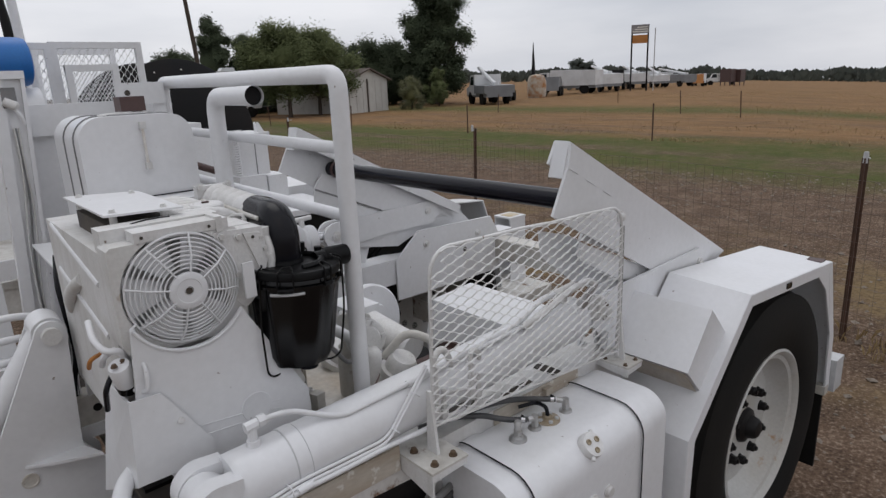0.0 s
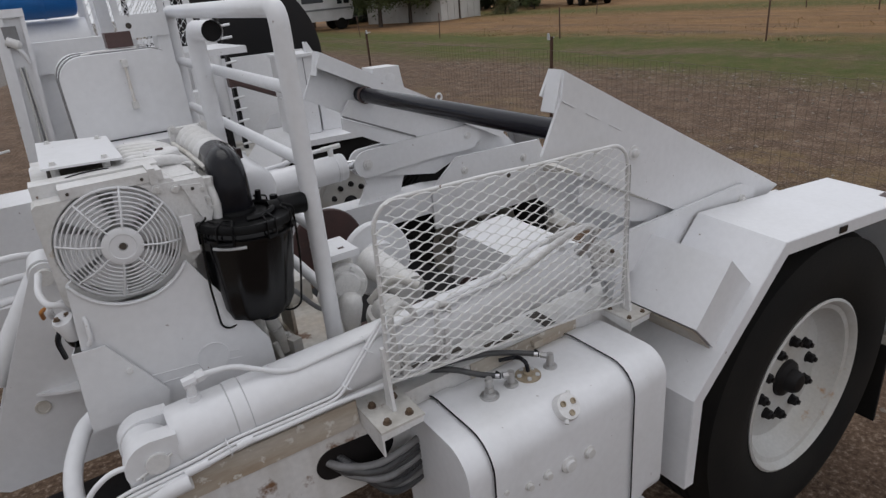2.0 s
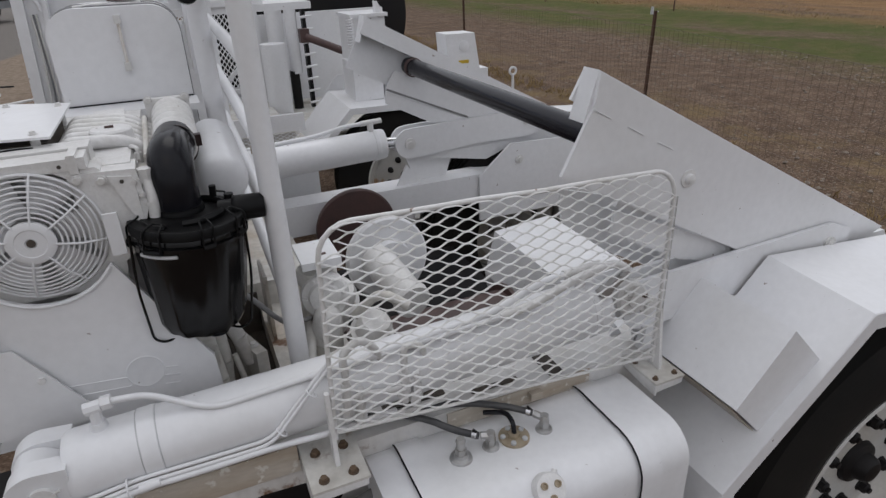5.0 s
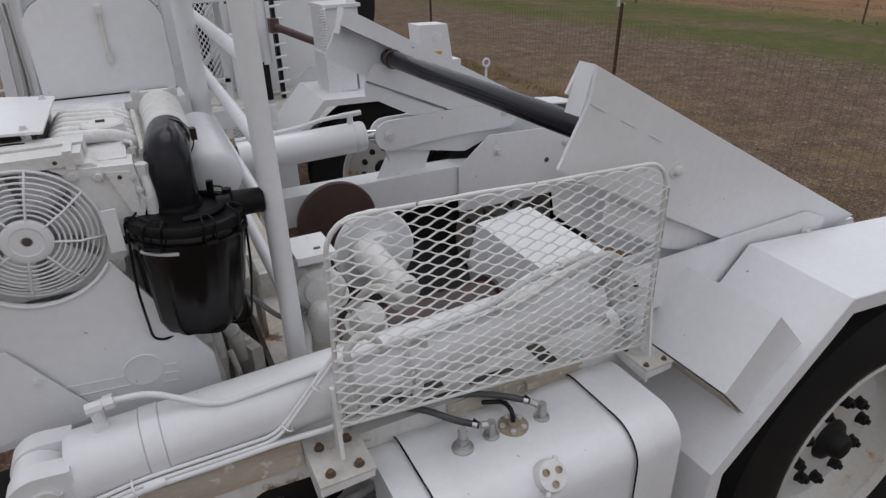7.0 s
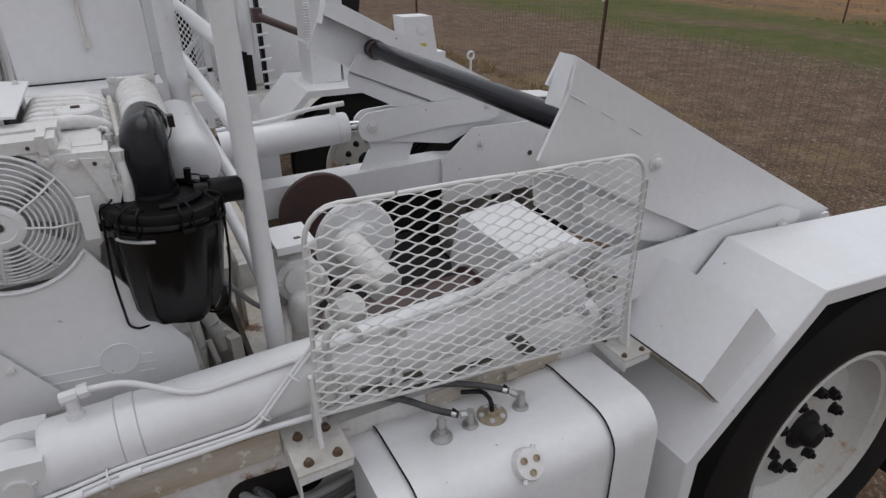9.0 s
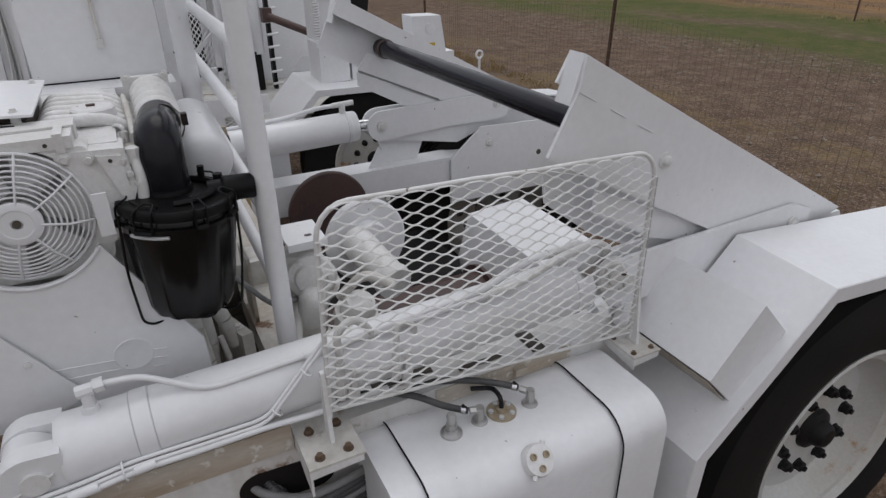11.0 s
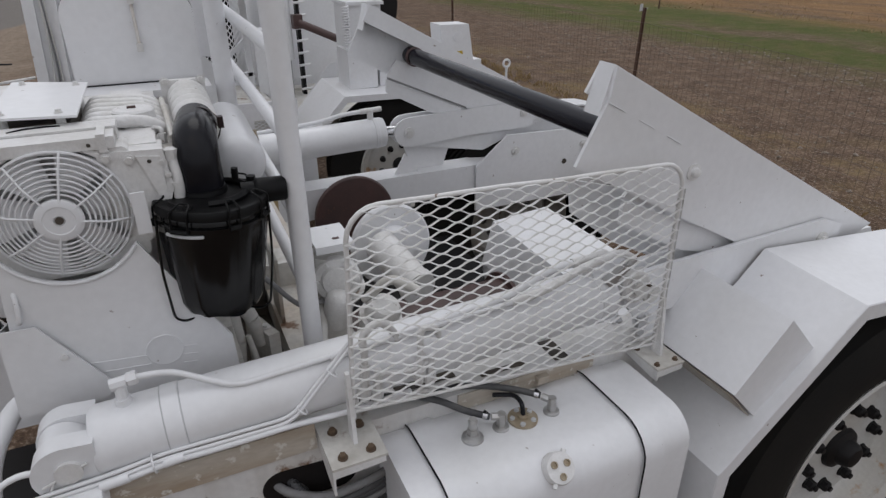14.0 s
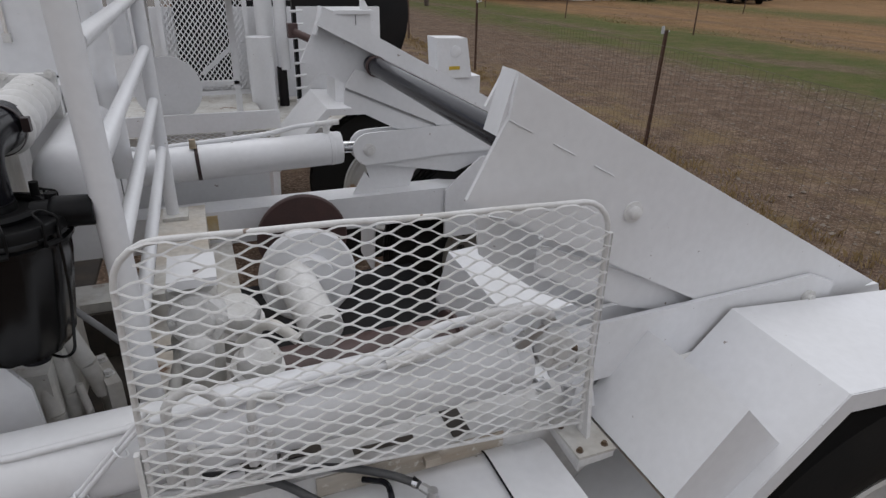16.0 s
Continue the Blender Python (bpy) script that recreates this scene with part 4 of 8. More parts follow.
# ---- stands, lift cylinders ----
def build_side(s):
    yi, yo = s * 0.610, s * 0.622
    bm = bmesh.new()
    prism(bm, [(-0.278, 0.66), (-0.278, 0.855), (-0.132, 0.976), (0.36, 0.962), (0.42, 0.86), (0.42, 0.66)], "y", *sorted((yi, yo)), 0.002)
    stand = part("arm_stand", bm, WHITE, trailer, "white steel stand plate that carries the lift arm", smooth=25)
    for x, z, r in ((-0.092, 0.905, 0.019), (0.262, 0.890, 0.019)):
        bm = bmesh.new()
        lathe(bm, [(r, 0.0), (r, 0.004), (r * 0.55, 0.005), (r * 0.5, 0.012), (0.0, 0.012)], (x, yi, z), (0, -1, 0), 20)
        part("stand_bolt", bm, WHITE_CAST, stand)
    bm = bmesh.new()
    rod(bm, (0.165, yi - 0.0005, 0.822), (0.165, yi - 0.002, 0.822), 0.012, seg=18)
    part("drilled_hole", bm, DARK_INSIDE, stand, "dark drilled hole")
    bm = bmesh.new()
    prism(bm, [(-0.52, 0.80), (-0.42, 0.80), (-0.365, 0.950), (-0.57, 0.968)], "y", *sorted((s * 0.69, s * 0.70)), 0.002)
    part("gusset", bm, WHITE, trailer, "white gusset plate", smooth=25)
    bm = bmesh.new()
    prism(bm, [(-0.66, 0.80), (-0.48, 0.80), (-0.58, 0.945)], "y", *sorted((s * 0.655, s * 0.663)), 0.002)
    part("triangle_gusset", bm, WHITE, trailer, "white triangular gusset plate", smooth=25)
    if s > 0:                               # link bar under the lever
        bm = bmesh.new()
        prism(bm, [(-0.60, 1.0), (-0.52, 0.962), (-0.216, 0.907), (-0.057, 0.965), (0.06, 1.0), (-0.20, 1.02)], "y", 0.672, 0.684, 0.002)
        part("link_bar", bm, WHITE, trailer, "white link bar under the lift lever", smooth=25)
    a, b = Vector((-1.662, s * 0.692, 1.004)), Vector((-0.655, s * 0.692, 1.034))
    e = (b - a).normalized()
    r = 0.058
    bm = bmesh.new()
    lathe(bm, [(0.0, 0.036), (r * 0.93, 0.036), (r * 0.985, 0.040), (r, 0.048), (r, 0.998), (r * 0.95, 1.007), (0.0, 1.007)], a, e, 40)
    cyl = part("lift_cylinder", bm, WHITE, trailer, "white hydraulic lift cylinder")
    bm = bmesh.new()
    lathe(bm, [(r, 0.140), (r + 0.0016, 0.141), (r + 0.0016, 0.166), (r, 0.167)], a, e, 40)
    part("band", bm, WHITE, cyl)
    # grey rings paint the contact shade along both band edges
    for d in (0.1392, 0.1678):
        bm = bmesh.new()
        lathe(bm, [(r - 0.0008, d - 0.0009), (r + 0.0007, d - 0.0004), (r + 0.0007, d + 0.0004), (r - 0.0008, d + 0.0009)], a, e, 40)
        part("band_edge_shade", bm, PRIMER, cyl, "thin grey ring painting the contact shade beside the band")
    bm = bmesh.new()
    lathe(bm, [(r, 0.962), (r + 0.002, 0.964), (r + 0.002, 0.977), (r, 0.979)], a, e, 40)
    part("end_collar", bm, WHITE, cyl)
    # forked end: two round-nosed cheeks with a gap between
    for k in (-1, 1):
        bm = bmesh.new()
        nose = [(a.x + 0.047 * math.cos(radians(g)), a.z + 0.047 * math.sin(radians(g))) for g in range(90, 271, 12)]
        prism(bm, nose + [(a.x + 0.042, a.z - 0.042), (a.x + 0.042, a.z + 0.043)], "y", *sorted((a.y + k * 0.0195, a.y + k * 0.0540)), 0.006)
        part("clevis_cheek", bm, WHITE, cyl, smooth=30)
    bm = bmesh.new()
    rod(bm, (a.x + 0.003, a.y - 0.0600, a.z + 0.004), (a.x + 0.003, a.y + 0.0600, a.z + 0.004), 0.0190, seg=26)
    part("clevis_pin", bm, WHITE_CAST, cyl, "painted clevis pin")
    bm = bmesh.new()
    rod(bm, (a.x - 0.034, a.y - 0.0565, a.z - 0.012), (a.x + 0.028, a.y - 0.0565, a.z + 0.012), 0.0024, seg=8)
    rod(bm, (a.x - 0.020, a.y - 0.0565, a.z - 0.008), (a.x - 0.028, a.y - 0.0575, a.z - 0.026), 0.0020, seg=8)
    part("cotter", bm, WHITE_CAST, cyl)
    bm = bmesh.new()
    eye = [(a.x + q * math.cos(radians(g)), a.z + q * math.sin(radians(g))) for g in range(0, 181, 12) for q in (0.036 if g < 60 else min(0.0445, 0.036 + (g - 60) * 0.00014),)]
    prism(bm, eye + [(a.x - 0.052, 0.86), (a.x + 0.05, 0.86)], "y", a.y - 0.0188, a.y + 0.0188, 0.003)
    part("anchor_lug", bm, WHITE, trailer, "white anchor lug for the cylinder")
    bm = bmesh.new()
    rod(bm, b - e * 0.01, (-0.585, s * 0.692, 1.030), 0.022, seg=20)
    part("piston_rod", bm, CHROME, cyl, "bright piston rod")
    bm = bmesh.new()
    rod(bm, (-0.600, s * 0.692, 1.030), (-0.575, s * 0.692, 1.028), 0.03, seg=16)
    lathe(bm, [(0.042, -0.018), (0.042, 0.018), (0.02, 0.018), (0.02, -0.018)], (-0.558, s * 0.692, 1.026), (0, 1, 0), 24, closed=True)
    part("rod_eye", bm, WHITE_CAST, cyl)
    # rod-end port with pipe back along the barrel
    p = b - e * 0.05
    bm = bmesh.new()
    rod(bm, p + Vector((0, 0, r - 0.01)), p + Vector((0, 0, r + 0.035)), 0.012, seg=14)
    rod(bm, p + Vector((-0.04, 0, r + 0.032)), p + Vector((0.045, 0, r + 0.036)), 0.010, seg=12)
    part("port", bm, WHITE_CAST, cyl)
    bm = bmesh.new()
    tube(bm, bend([p + Vector((-0.03, 0, r + 0.032)), p + Vector((-0.10, 0, r + 0.030)), p + Vector((-0.20, s * 0.02, r + 0.004)), p + Vector((-0.55, s * 0.03, r - 0.02))], 0.05), 0.008, 10)
    part("oil_pipe", bm, WHITE, cyl)


build_side(-1)
build_side(1)
bm = bmesh.new()
lathe(bm, [(0.0585, -0.006), (0.0605, -0.006), (0.0605, 0.006), (0.0585, 0.006)], (-1.141, 0.692, 1.0195), (1, 0, 0.03), 32)
part("hose_band", bm, CLAMP, trailer, "dark band round the far cylinder")
bm = bmesh.new()
rod(bm, (-1.150, 0.670, 1.075), (-1.150, 0.670, 1.105), 0.012, 0.010, 12)
part("band_fitting", bm, BRASS, trailer, "tan fitting on the cylinder band")
bm = bmesh.new()
block(bm, -1.215, -1.105, 0.6205, 0.6255, 0.765, 0.850, 0.001)
part("stained_plate", bm, TAN_STAIN, trailer, "tan oil-stained plate on the far rail")
bm = bmesh.new()
block(bm, -1.70, -0.905, 0.795, 0.803, 0.70, 1.06, 0.002)
part("side_board", bm, WHITE, trailer, "white board behind the far cylinder")

# rod-end hydraulic fittings and hoses seen through the guard
bm = bmesh.new()
rod(bm, (-0.668, -0.725, 1.085), (-0.640, -0.735, 1.118), 0.0125, seg=6)
rod(bm, (-0.640, -0.735, 1.118), (-0.628, -0.738, 1.132), 0.0095, seg=12)
rod(bm, (-0.676, -0.722, 1.076), (-0.662, -0.727, 1.092), 0.0155, seg=6)
part("swivel_fitting", bm, ZINC, trailer, "bright swivel fitting on the cylinder port", smooth=25)
bm = bmesh.new()
lathe(bm, [(0.0, -0.02), (0.032, -0.02), (0.036, -0.014), (0.036, 0.006), (0.030, 0.012), (0.016, 0.013), (0.014, 0.020), (0.0, 0.020)], (-0.605, -0.728, 1.055), (-0.1, -1, 0.1), 26)
part("pin_boss", bm, WHITE_CAST, trailer, "white round pin boss at the rod end")
for k, (dx, dz) in enumerate(((0.024, 0.006), (-0.016, 0.020), (-0.010, -0.023))):
    h = hexbolt("boss_bolt", 0.005, 0.006, RUST_BOLT if k == 0 else WHITE_CAST, trailer, "y", "small boss bolt")
    h.matrix_local = Matrix.Translation((-0.605 + dx, -0.741, 1.055 + dz))
bm = bmesh.new()
tube(bm, bend([(-0.630, -0.738, 1.130), (-0.66, -0.735, 1.150), (-0.74, -0.725, 1.130), (-0.83, -0.722, 1.095), (-0.90, -0.722, 1.088)], 0.04), 0.0085, 12)
part("rod_end_hose", bm, WHITE_CAST, trailer, "overpainted hose to the rod-end port")
bm = bmesh.new()
prism(bm, [(-0.575, 0.925), (-0.520, 0.925), (-0.535, 0.985), (-0.566, 0.975)], "y", -0.742, -0.722, 0.002)
part("bright_gusset", bm, WHITE, trailer, "small white gusset behind the guard", smooth=25)
for x, z, hgt in ((-1.208, 0.985, 0.075), (-1.186, 0.970, 0.050), (-1.105, 0.990, 0.060), (-1.085, 0.975, 0.045)):
    bm = bmesh.new()
    rod(bm, (x, -0.752, z), (x + 0.004, -0.750, z + hgt), 0.0085, seg=6)
    rod(bm, (x + 0.004, -0.750, z + hgt), (x + 0.005, -0.750, z + hgt + 0.022), 0.0062, seg=12)
    rod(bm, (x - 0.001, -0.752, z + 0.012), (x, -0.752, z + 0.030), 0.0125, seg=6)
    valve = part("hose_fitting", bm, WHITE_CAST, trailer, "overpainted hydraulic hose fitting", smooth=25)
for pts, r in (([(-1.203, -0.750, 1.08), (-1.205, -0.745, 1.115), (-1.17, -0.735, 1.13), (-1.13, -0.72, 1.08), (-1.14, -0.70, 0.96)], 0.0072),
               ([(-1.101, -0.750, 1.07), (-1.098, -0.745, 1.10), (-1.06, -0.735, 1.085), (-1.05, -0.715, 1.0), (-1.06, -0.69, 0.93)], 0.0062),
               ([(-1.186, -0.752, 0.972), (-1.15, -0.752, 0.962), (-1.085, -0.750, 0.968), (-1.02, -0.735, 0.955)], 0.0060),
               ([(-1.215, -0.745, 1.02), (-1.17, -0.755, 1.035), (-1.12, -0.755, 1.02), (-1.07, -0.745, 1.03)], 0.0045)):
    bm = bmesh.new()
    tube(bm, bend(pts, 0.03), r, 10)
    part("valve_hose", bm, WHITE_CAST, trailer, "overpainted hydraulic hose behind the guard")
# dark strips on the rail's top paint the shade of openings
for x0, x1, y0, y1 in ((-0.788, -0.755, -0.725, -0.655), (-0.953, -0.851, -0.709, -0.697), (-1.126, -1.0, -0.684, -0.658)):
    bm = bmesh.new()
    block(bm, x0, x1, y0, y1, 0.9185, 0.9215, 0.0)
    part("rail_opening_shade", bm, DARK_INSIDE, trailer, "dark strip painting a shaded opening in the rail's top")

# base-end port and pipe of the near cylinder
bm = bmesh.new()
rod(bm, (-1.574, -0.690, 1.05), (-1.574, -0.690, 1.074), 0.0150, 0.0115, 18)
rod(bm, (-1.574, -0.690, 1.072), (-1.574, -0.690, 1.102), 0.0090, seg=8)
rod(bm, (-1.586, -0.690, 1.100), (-1.563, -0.690, 1.102), 0.0100, seg=8)
rod(bm, (-1.566, -0.690, 1.1035), (-1.561, -0.690, 1.104), 0.0075, seg=12)
rod(bm, (-1.562, -0.690, 1.104), (-1.548, -0.690, 1.105), 0.0110, seg=6)
part("base_port", bm, WHITE, trailer, "white elbow fitting on the cylinder")
bm = bmesh.new()
tube(bm, bend([(-1.550, -0.690, 1.1045), (-1.50, -0.692, 1.102), (-1.455, -0.705, 1.080), (-1.41, -0.722, 1.063), (-1.30, -0.722, 1.070), (-0.9, -0.722, 1.088)], 0.025), 0.0052, 12)
part("steel_pipe", bm, WHITE, trailer, "white bent hydraulic pipe")
for k, (dy, dz, r) in enumerate(((0.0, 0.002, 0.0034), (-0.004, -0.005, 0.0034), (-0.006, -0.013, 0.0055))):
    bm = bmesh.new()
    pts = [(-1.90, -0.735 + dy, 0.90 + dz), (-1.80, -0.752 + dy, 0.955 + dz), (-1.712, -0.754 + dy, 0.980 + dz), (-1.603, -0.754 + dy, 0.986 + dz), (-1.533, -0.754 + dy, 0.996 + dz), (-1.44, -0.754 + dy, 0.995 + dz)]
    pts += [(-1.335, -0.754 + dy, 0.995 + dz), (-1.289, -0.754 + dy, 1.046 + dz), (-1.225, -0.748 + dy, 1.110 + dz)] if k < 2 else [(-1.335, -0.760, 0.984), (-1.248, -0.760, 0.978), (-1.12, -0.745, 0.970)]
    tube(bm, bend(pts, 0.025), r, 10)
    part("control_cable", bm, WHITE, trailer, "white overpainted cable along the cylinder")
bm = bmesh.new()
rod(bm, (-1.535, -0.761, 0.984), (-1.505, -0.761, 0.987), 0.0075, seg=12)
part("cable_joint", bm, WHITE, trailer)
bm = bmesh.new()
rod(bm, (-1.625, -0.760, 0.975), (-1.585, -0.760, 0.978), 0.0085, seg=12)
part("cable_joint", bm, WHITE, trailer)
for x, z, d in ((-1.548, 0.990, (1, 0, 0.1)), (-1.318, 1.010, (0.8, 0, 0.8)), (-1.262, 1.068, (0.8, 0, 0.8))):
    bm = bmesh.new()
    tube(bm, ring_path((x, -0.758, z - 0.002), d, 0.010 if x > -1.5 else 0.015, 14), 0.0016, 6, closed=True)
    part("cable_tie", bm, WHITE, trailer)
for k, (pts, r) in enumerate((([(-1.735, -0.515, 1.000), (-1.757, -0.543, 1.000), (-1.795, -0.600, 0.955), (-1.802, -0.680, 0.872), (-1.752, -0.745, 0.905), (-1.690, -0.757, 0.952), (-1.62, -0.765, 0.962)], 0.0160),
                              ([(-1.688, -0.735, 1.010), (-1.723, -0.740, 1.022), (-1.755, -0.745, 1.008), (-1.80, -0.74, 0.95), (-1.82, -0.70, 0.80)], 0.0048))):
    bm = bmesh.new()
    tube(bm, bend(pts, 0.05), r, 12)
    part("hydraulic_hose", bm, WHITE, trailer, "thick overpainted hydraulic hose loop")
# rusty angle on the rail's upper edge
bm = bmesh.new()
block(bm, -1.690, -1.298, -0.7400, -0.7352, 0.900, 0.956, 0.001)
part("edge_angle", bm, WHITE_STREAKED, trailer, "rust-streaked steel angle along the rail")
bm = bmesh.new()
block(bm, -1.02, -0.70, -0.7385, -0.7352, 0.880, 0.917, 0.001)
part("edge_angle", bm, WHITE_STREAKED, trailer, "rust-streaked steel angle beside the fuel tank")
bm = bmesh.new()
block(bm, -0.846, -0.820, -0.752, -0.7386, 0.894, 0.910, 0.003)
part("edge_lug", bm, WHITE_STREAKED, trailer, "tan stained lug on the rail's edge")
# opening in the rail, its shade painted as a black patch, with a bundle of hoses
bm = bmesh.new()
opening = [(-1.365 + 0.036 * math.cos(radians(g)), 0.832 + 0.036 * math.sin(radians(g))) for g in range(90, 271, 15)]
opening += [(-1.265 + 0.036 * math.cos(radians(g)), 0.826 + 0.036 * math.sin(radians(g))) for g in range(-90, 91, 15)]
prism(bm, opening, "y", -0.7375, -0.7345, 0.0)
part("rail_opening_shade", bm, BLACK_STEEL_DULL, trailer, "black oblong patch painting the shaded opening in the frame rail")
for k in range(8):
    bm = bmesh.new()
    pts = bend([(-1.385 + 0.007 * k, -0.715, 0.842 - 0.006 * (k % 4)), (-1.365 + 0.005 * k, -0.752, 0.835 - 0.009 * (k % 4)), (-1.30 + 0.004 * k, -0.775 - 0.012 * (k % 2), 0.812 - 0.011 * k), (-1.22, -0.772, 0.815 - 0.014 * k), (-1.12, -0.745, 0.82 - 0.014 * k)], 0.05, 8)
    if k == 4:                              # corrugated sleeve
        tube(bm, pts, 0.0072, 10)
        for a, b in zip(pts, pts[1:]):
            m = max(1, int((b - a).length / 0.006))
            for q in range(m):
                c = a + (b - a) * q / m
                rod(bm, c, c + (b - a).normalized() * 0.003, 0.0092, seg=10)
    else:
        tube(bm, pts, 0.0082, 10)
    part("bundled_hose", bm, HOSE_DARK if k % 3 else HOSE_GREY, trailer, "dark grey hose from the rail opening")


# ---- engine ----
BOSS = (-1.509, -0.566, 1.063)


def build_engine():
    cx, cz, fy = -1.605, 1.332, -0.571
    bm = bmesh.new()
    block(bm, -1.715, -1.445, -0.50, -0.02, 1.02, 1.405, 0.012)
    engine = part("engine", bm, WHITE_CAST, trailer, "white overpainted air-cooled diesel engine")
    # fan cowl: square back, round mouth
    bm = bmesh.new()
    seg = 64
    rings = []
    for rad, yy in ((None, -0.487), (None, -0.545), (0.1035, -0.547), (0.1015, -0.545), (0.1015, -0.4905)):
        ring = []
        for i in range(seg):
            c, q = math.cos(2 * math.pi * i / seg), math.sin(2 * math.pi * i / seg)
            if rad is None:                 # square with rounded corners
                k = (abs(c) ** 9 + abs(q) ** 9) ** (-1 / 9)
                px, pz = max(min(cx + 0.113 * k * c, -1.492), -1.718), cz + max(0.107 * k * q, -0.117)
                pz = min(pz, 1.424)
            else:
                px, pz = cx + rad * c, cz + rad * q
            ring.append(bm.verts.new((px, yy, pz)))
        rings.append(ring)
    for a, b in zip(rings, rings[1:]):
        for i in range(seg):
            j = (i + 1) % seg
            bm.faces.new((a[i], a[j], b[j], b[i]))
    part("fan_cowl", bm, WHITE_CAST, engine)
    # plain grey disc closes the recess behind the blades
    bm = bmesh.new()
    lathe(bm, [(0.1015, 0.0), (0.0, 0.002)], (cx, -0.500, cz), (0, -1, 0), 48)
    part("fan_recess", bm, PRIMER, engine, "flat grey recess behind the fan blades")
    blade = None
    for k in range(6):
        g = 2 * math.pi * k / 6
        m = Matrix.Translation((cx, -0.532, cz)) @ Matrix.Rotation(g, 4, "Y")
        if blade is None:
            bm = bmesh.new()
            v = [bm.verts.new(p) for p in ((0.030, 0.008, -0.014), (0.030, -0.006, 0.014), (0.094, -0.006, 0.040), (0.094, 0.010, -0.036))]
            w = [bm.verts.new(p.co + Vector((0, -0.0015, 0))) for p in v]
            for i in range(4):
                bm.faces.new((v[i], v[(i + 1) % 4], w[(i + 1) % 4], w[i]))
            bm.faces.new(v)
            bm.faces.new(w[::-1])
            blade = part("fan_blade", bm, WHITE, engine)
            blade.matrix_local = m
        else:
            again(blade, m)
    # round wire grille
    gy = fy - 0.004
    bm = bmesh.new()
    lathe(bm, [(0.0335, -0.003), (0.0335, 0.002), (0.031, 0.004), (0.022, 0.0045), (0.021, 0.0035), (0.008, 0.0035), (0.007, 0.001), (0.0, 0.001)], (cx, gy, cz), (0, -1, 0), 30)
    grille = part("fan_grille", bm, WHITE, engine, "white round wire fan guard")
    bm = bmesh.new()
    rod(bm, (cx, gy - 0.0034, cz), (cx, gy - 0.002, cz), 0.006, seg=14)
    part("centre_hole", bm, DARK_INSIDE, grille, "dark centre hole")
    for k in range(9):
        r = 0.0405 + 0.0072 * k
        bm = bmesh.new()
        tube(bm, ring_path((cx, gy + 0.022 * (k / 8) ** 2, cz), (0, -1, 0), r, 44), 0.0016 if k < 8 else 0.0024, 6, closed=True)
        part("grille_ring", bm, WHITE, grille)
    for k in range(8):
        g = 2 * math.pi * k / 8 - 0.21
        e = Vector((math.cos(g), 0, math.sin(g)))
        bm = bmesh.new()
        c = Vector((cx, gy - 0.0026, cz))
        tube(bm, [c + e * 0.027, c + e * 0.065 + Vector((0, 0.002, 0)), c + e * 0.098 + Vector((0, 0.023, 0))], 0.0019, 6)
        part("grille_spoke", bm, WHITE, grille)
    # shroud plate below the fan
    poly = [(-1.716, 1.165), (-1.706, 1.285), (-1.694, 1.293)]
    poly += [(cx + 0.109 * math.cos(radians(g)), cz + 0.109 * math.sin(radians(g))) for g in range(206, 327, 10)]
    poly += [(-1.512, 1.272), (-1.395, 1.06), (-1.392, 0.985), (-1.47, 0.955), (-1.66, 0.955), (-1.72, 1.06)]
    bm = bmesh.new()
    prism(bm, poly, "y", -0.566, -0.558, 0.002)
    shroud = part("shroud_plate", bm, WHITE, engine, "white sheet-metal shroud below the fan", smooth=25)
    bm = bmesh.new()
    tube(bm, [(cx + 0.110 * math.cos(radians(g)), -0.567, cz + 0.110 * math.sin(radians(g))) for g in range(206, 332, 7)], 0.0032, 8)
    part("rolled_edge", bm, WHITE, shroud)
    bm = bmesh.new()
    lathe(bm, [(0.031, 0.0), (0.0298, 0.0012), (0.028, 0.0005), (0.0, 0.0006)], BOSS, (0, -1, 0), 30)
    part("pressed_boss", bm, WHITE, shroud)
    for x0, z0, x1, z1 in ((-1.640, 1.071, -1.538, 1.060), (-1.630, 1.049, -1.536, 1.041), (-1.478, 1.062, -1.458, 1.059), (-1.482, 1.046, -1.458, 1.041), (-1.484, 1.028, -1.461, 1.025)):
        bm = bmesh.new()
        tube(bm, [(x0, -0.5662, z0), (x1, -0.5662, z1)], 0.0012, 6)
        part("pressed_line", bm, WHITE, shroud)
    # folded lower panel
    bm = bmesh.new()
    prism(bm, [(-1.732, 1.165), (-1.680, 1.163), (-1.601, 1.036), (-1.608, 1.005), (-1.618, 1.002), (-1.741, 1.004)], "y", -0.577, -0.574, 0.0008)
    panel = part("folded_panel", bm, WHITE, engine, "folded white sheet-metal panel", smooth=25)
    bm = bmesh.new()
    v = [bm.verts.new(p) for p in ((-1.7325, -0.5765, 1.165), (-1.7415, -0.5765, 1.003), (-1.752, -0.30, 0.86), (-1.712, -0.30, 1.10))]
    w = [bm.verts.new(p.co + Vector((0.003, 0, 0))) for p in v]
    bm.faces.new(v)
    bm.faces.new(w[::-1])
    for i in range(4):
        bm.faces.new((v[i], v[(i + 1) % 4], w[(i + 1) % 4], w[i]))
    part("side_fold", bm, WHITE, panel, smooth=20)
    bm = bmesh.new()
    lathe(bm, [(0.006, 0), (0.006, 0.004), (0.0, 0.005)], (-1.655, -0.577, 1.100), (0, -1, 0), 12)
    part("panel_bolt", bm, WHITE_CAST, panel)
    # top cover plate on posts
    bm = bmesh.new()
    prism(bm, [(-1.688, -0.440), (-1.558, -0.470), (-1.556, -0.185), (-1.690, -0.120)], "z", 1.4575, 1.4615, 0.0015)
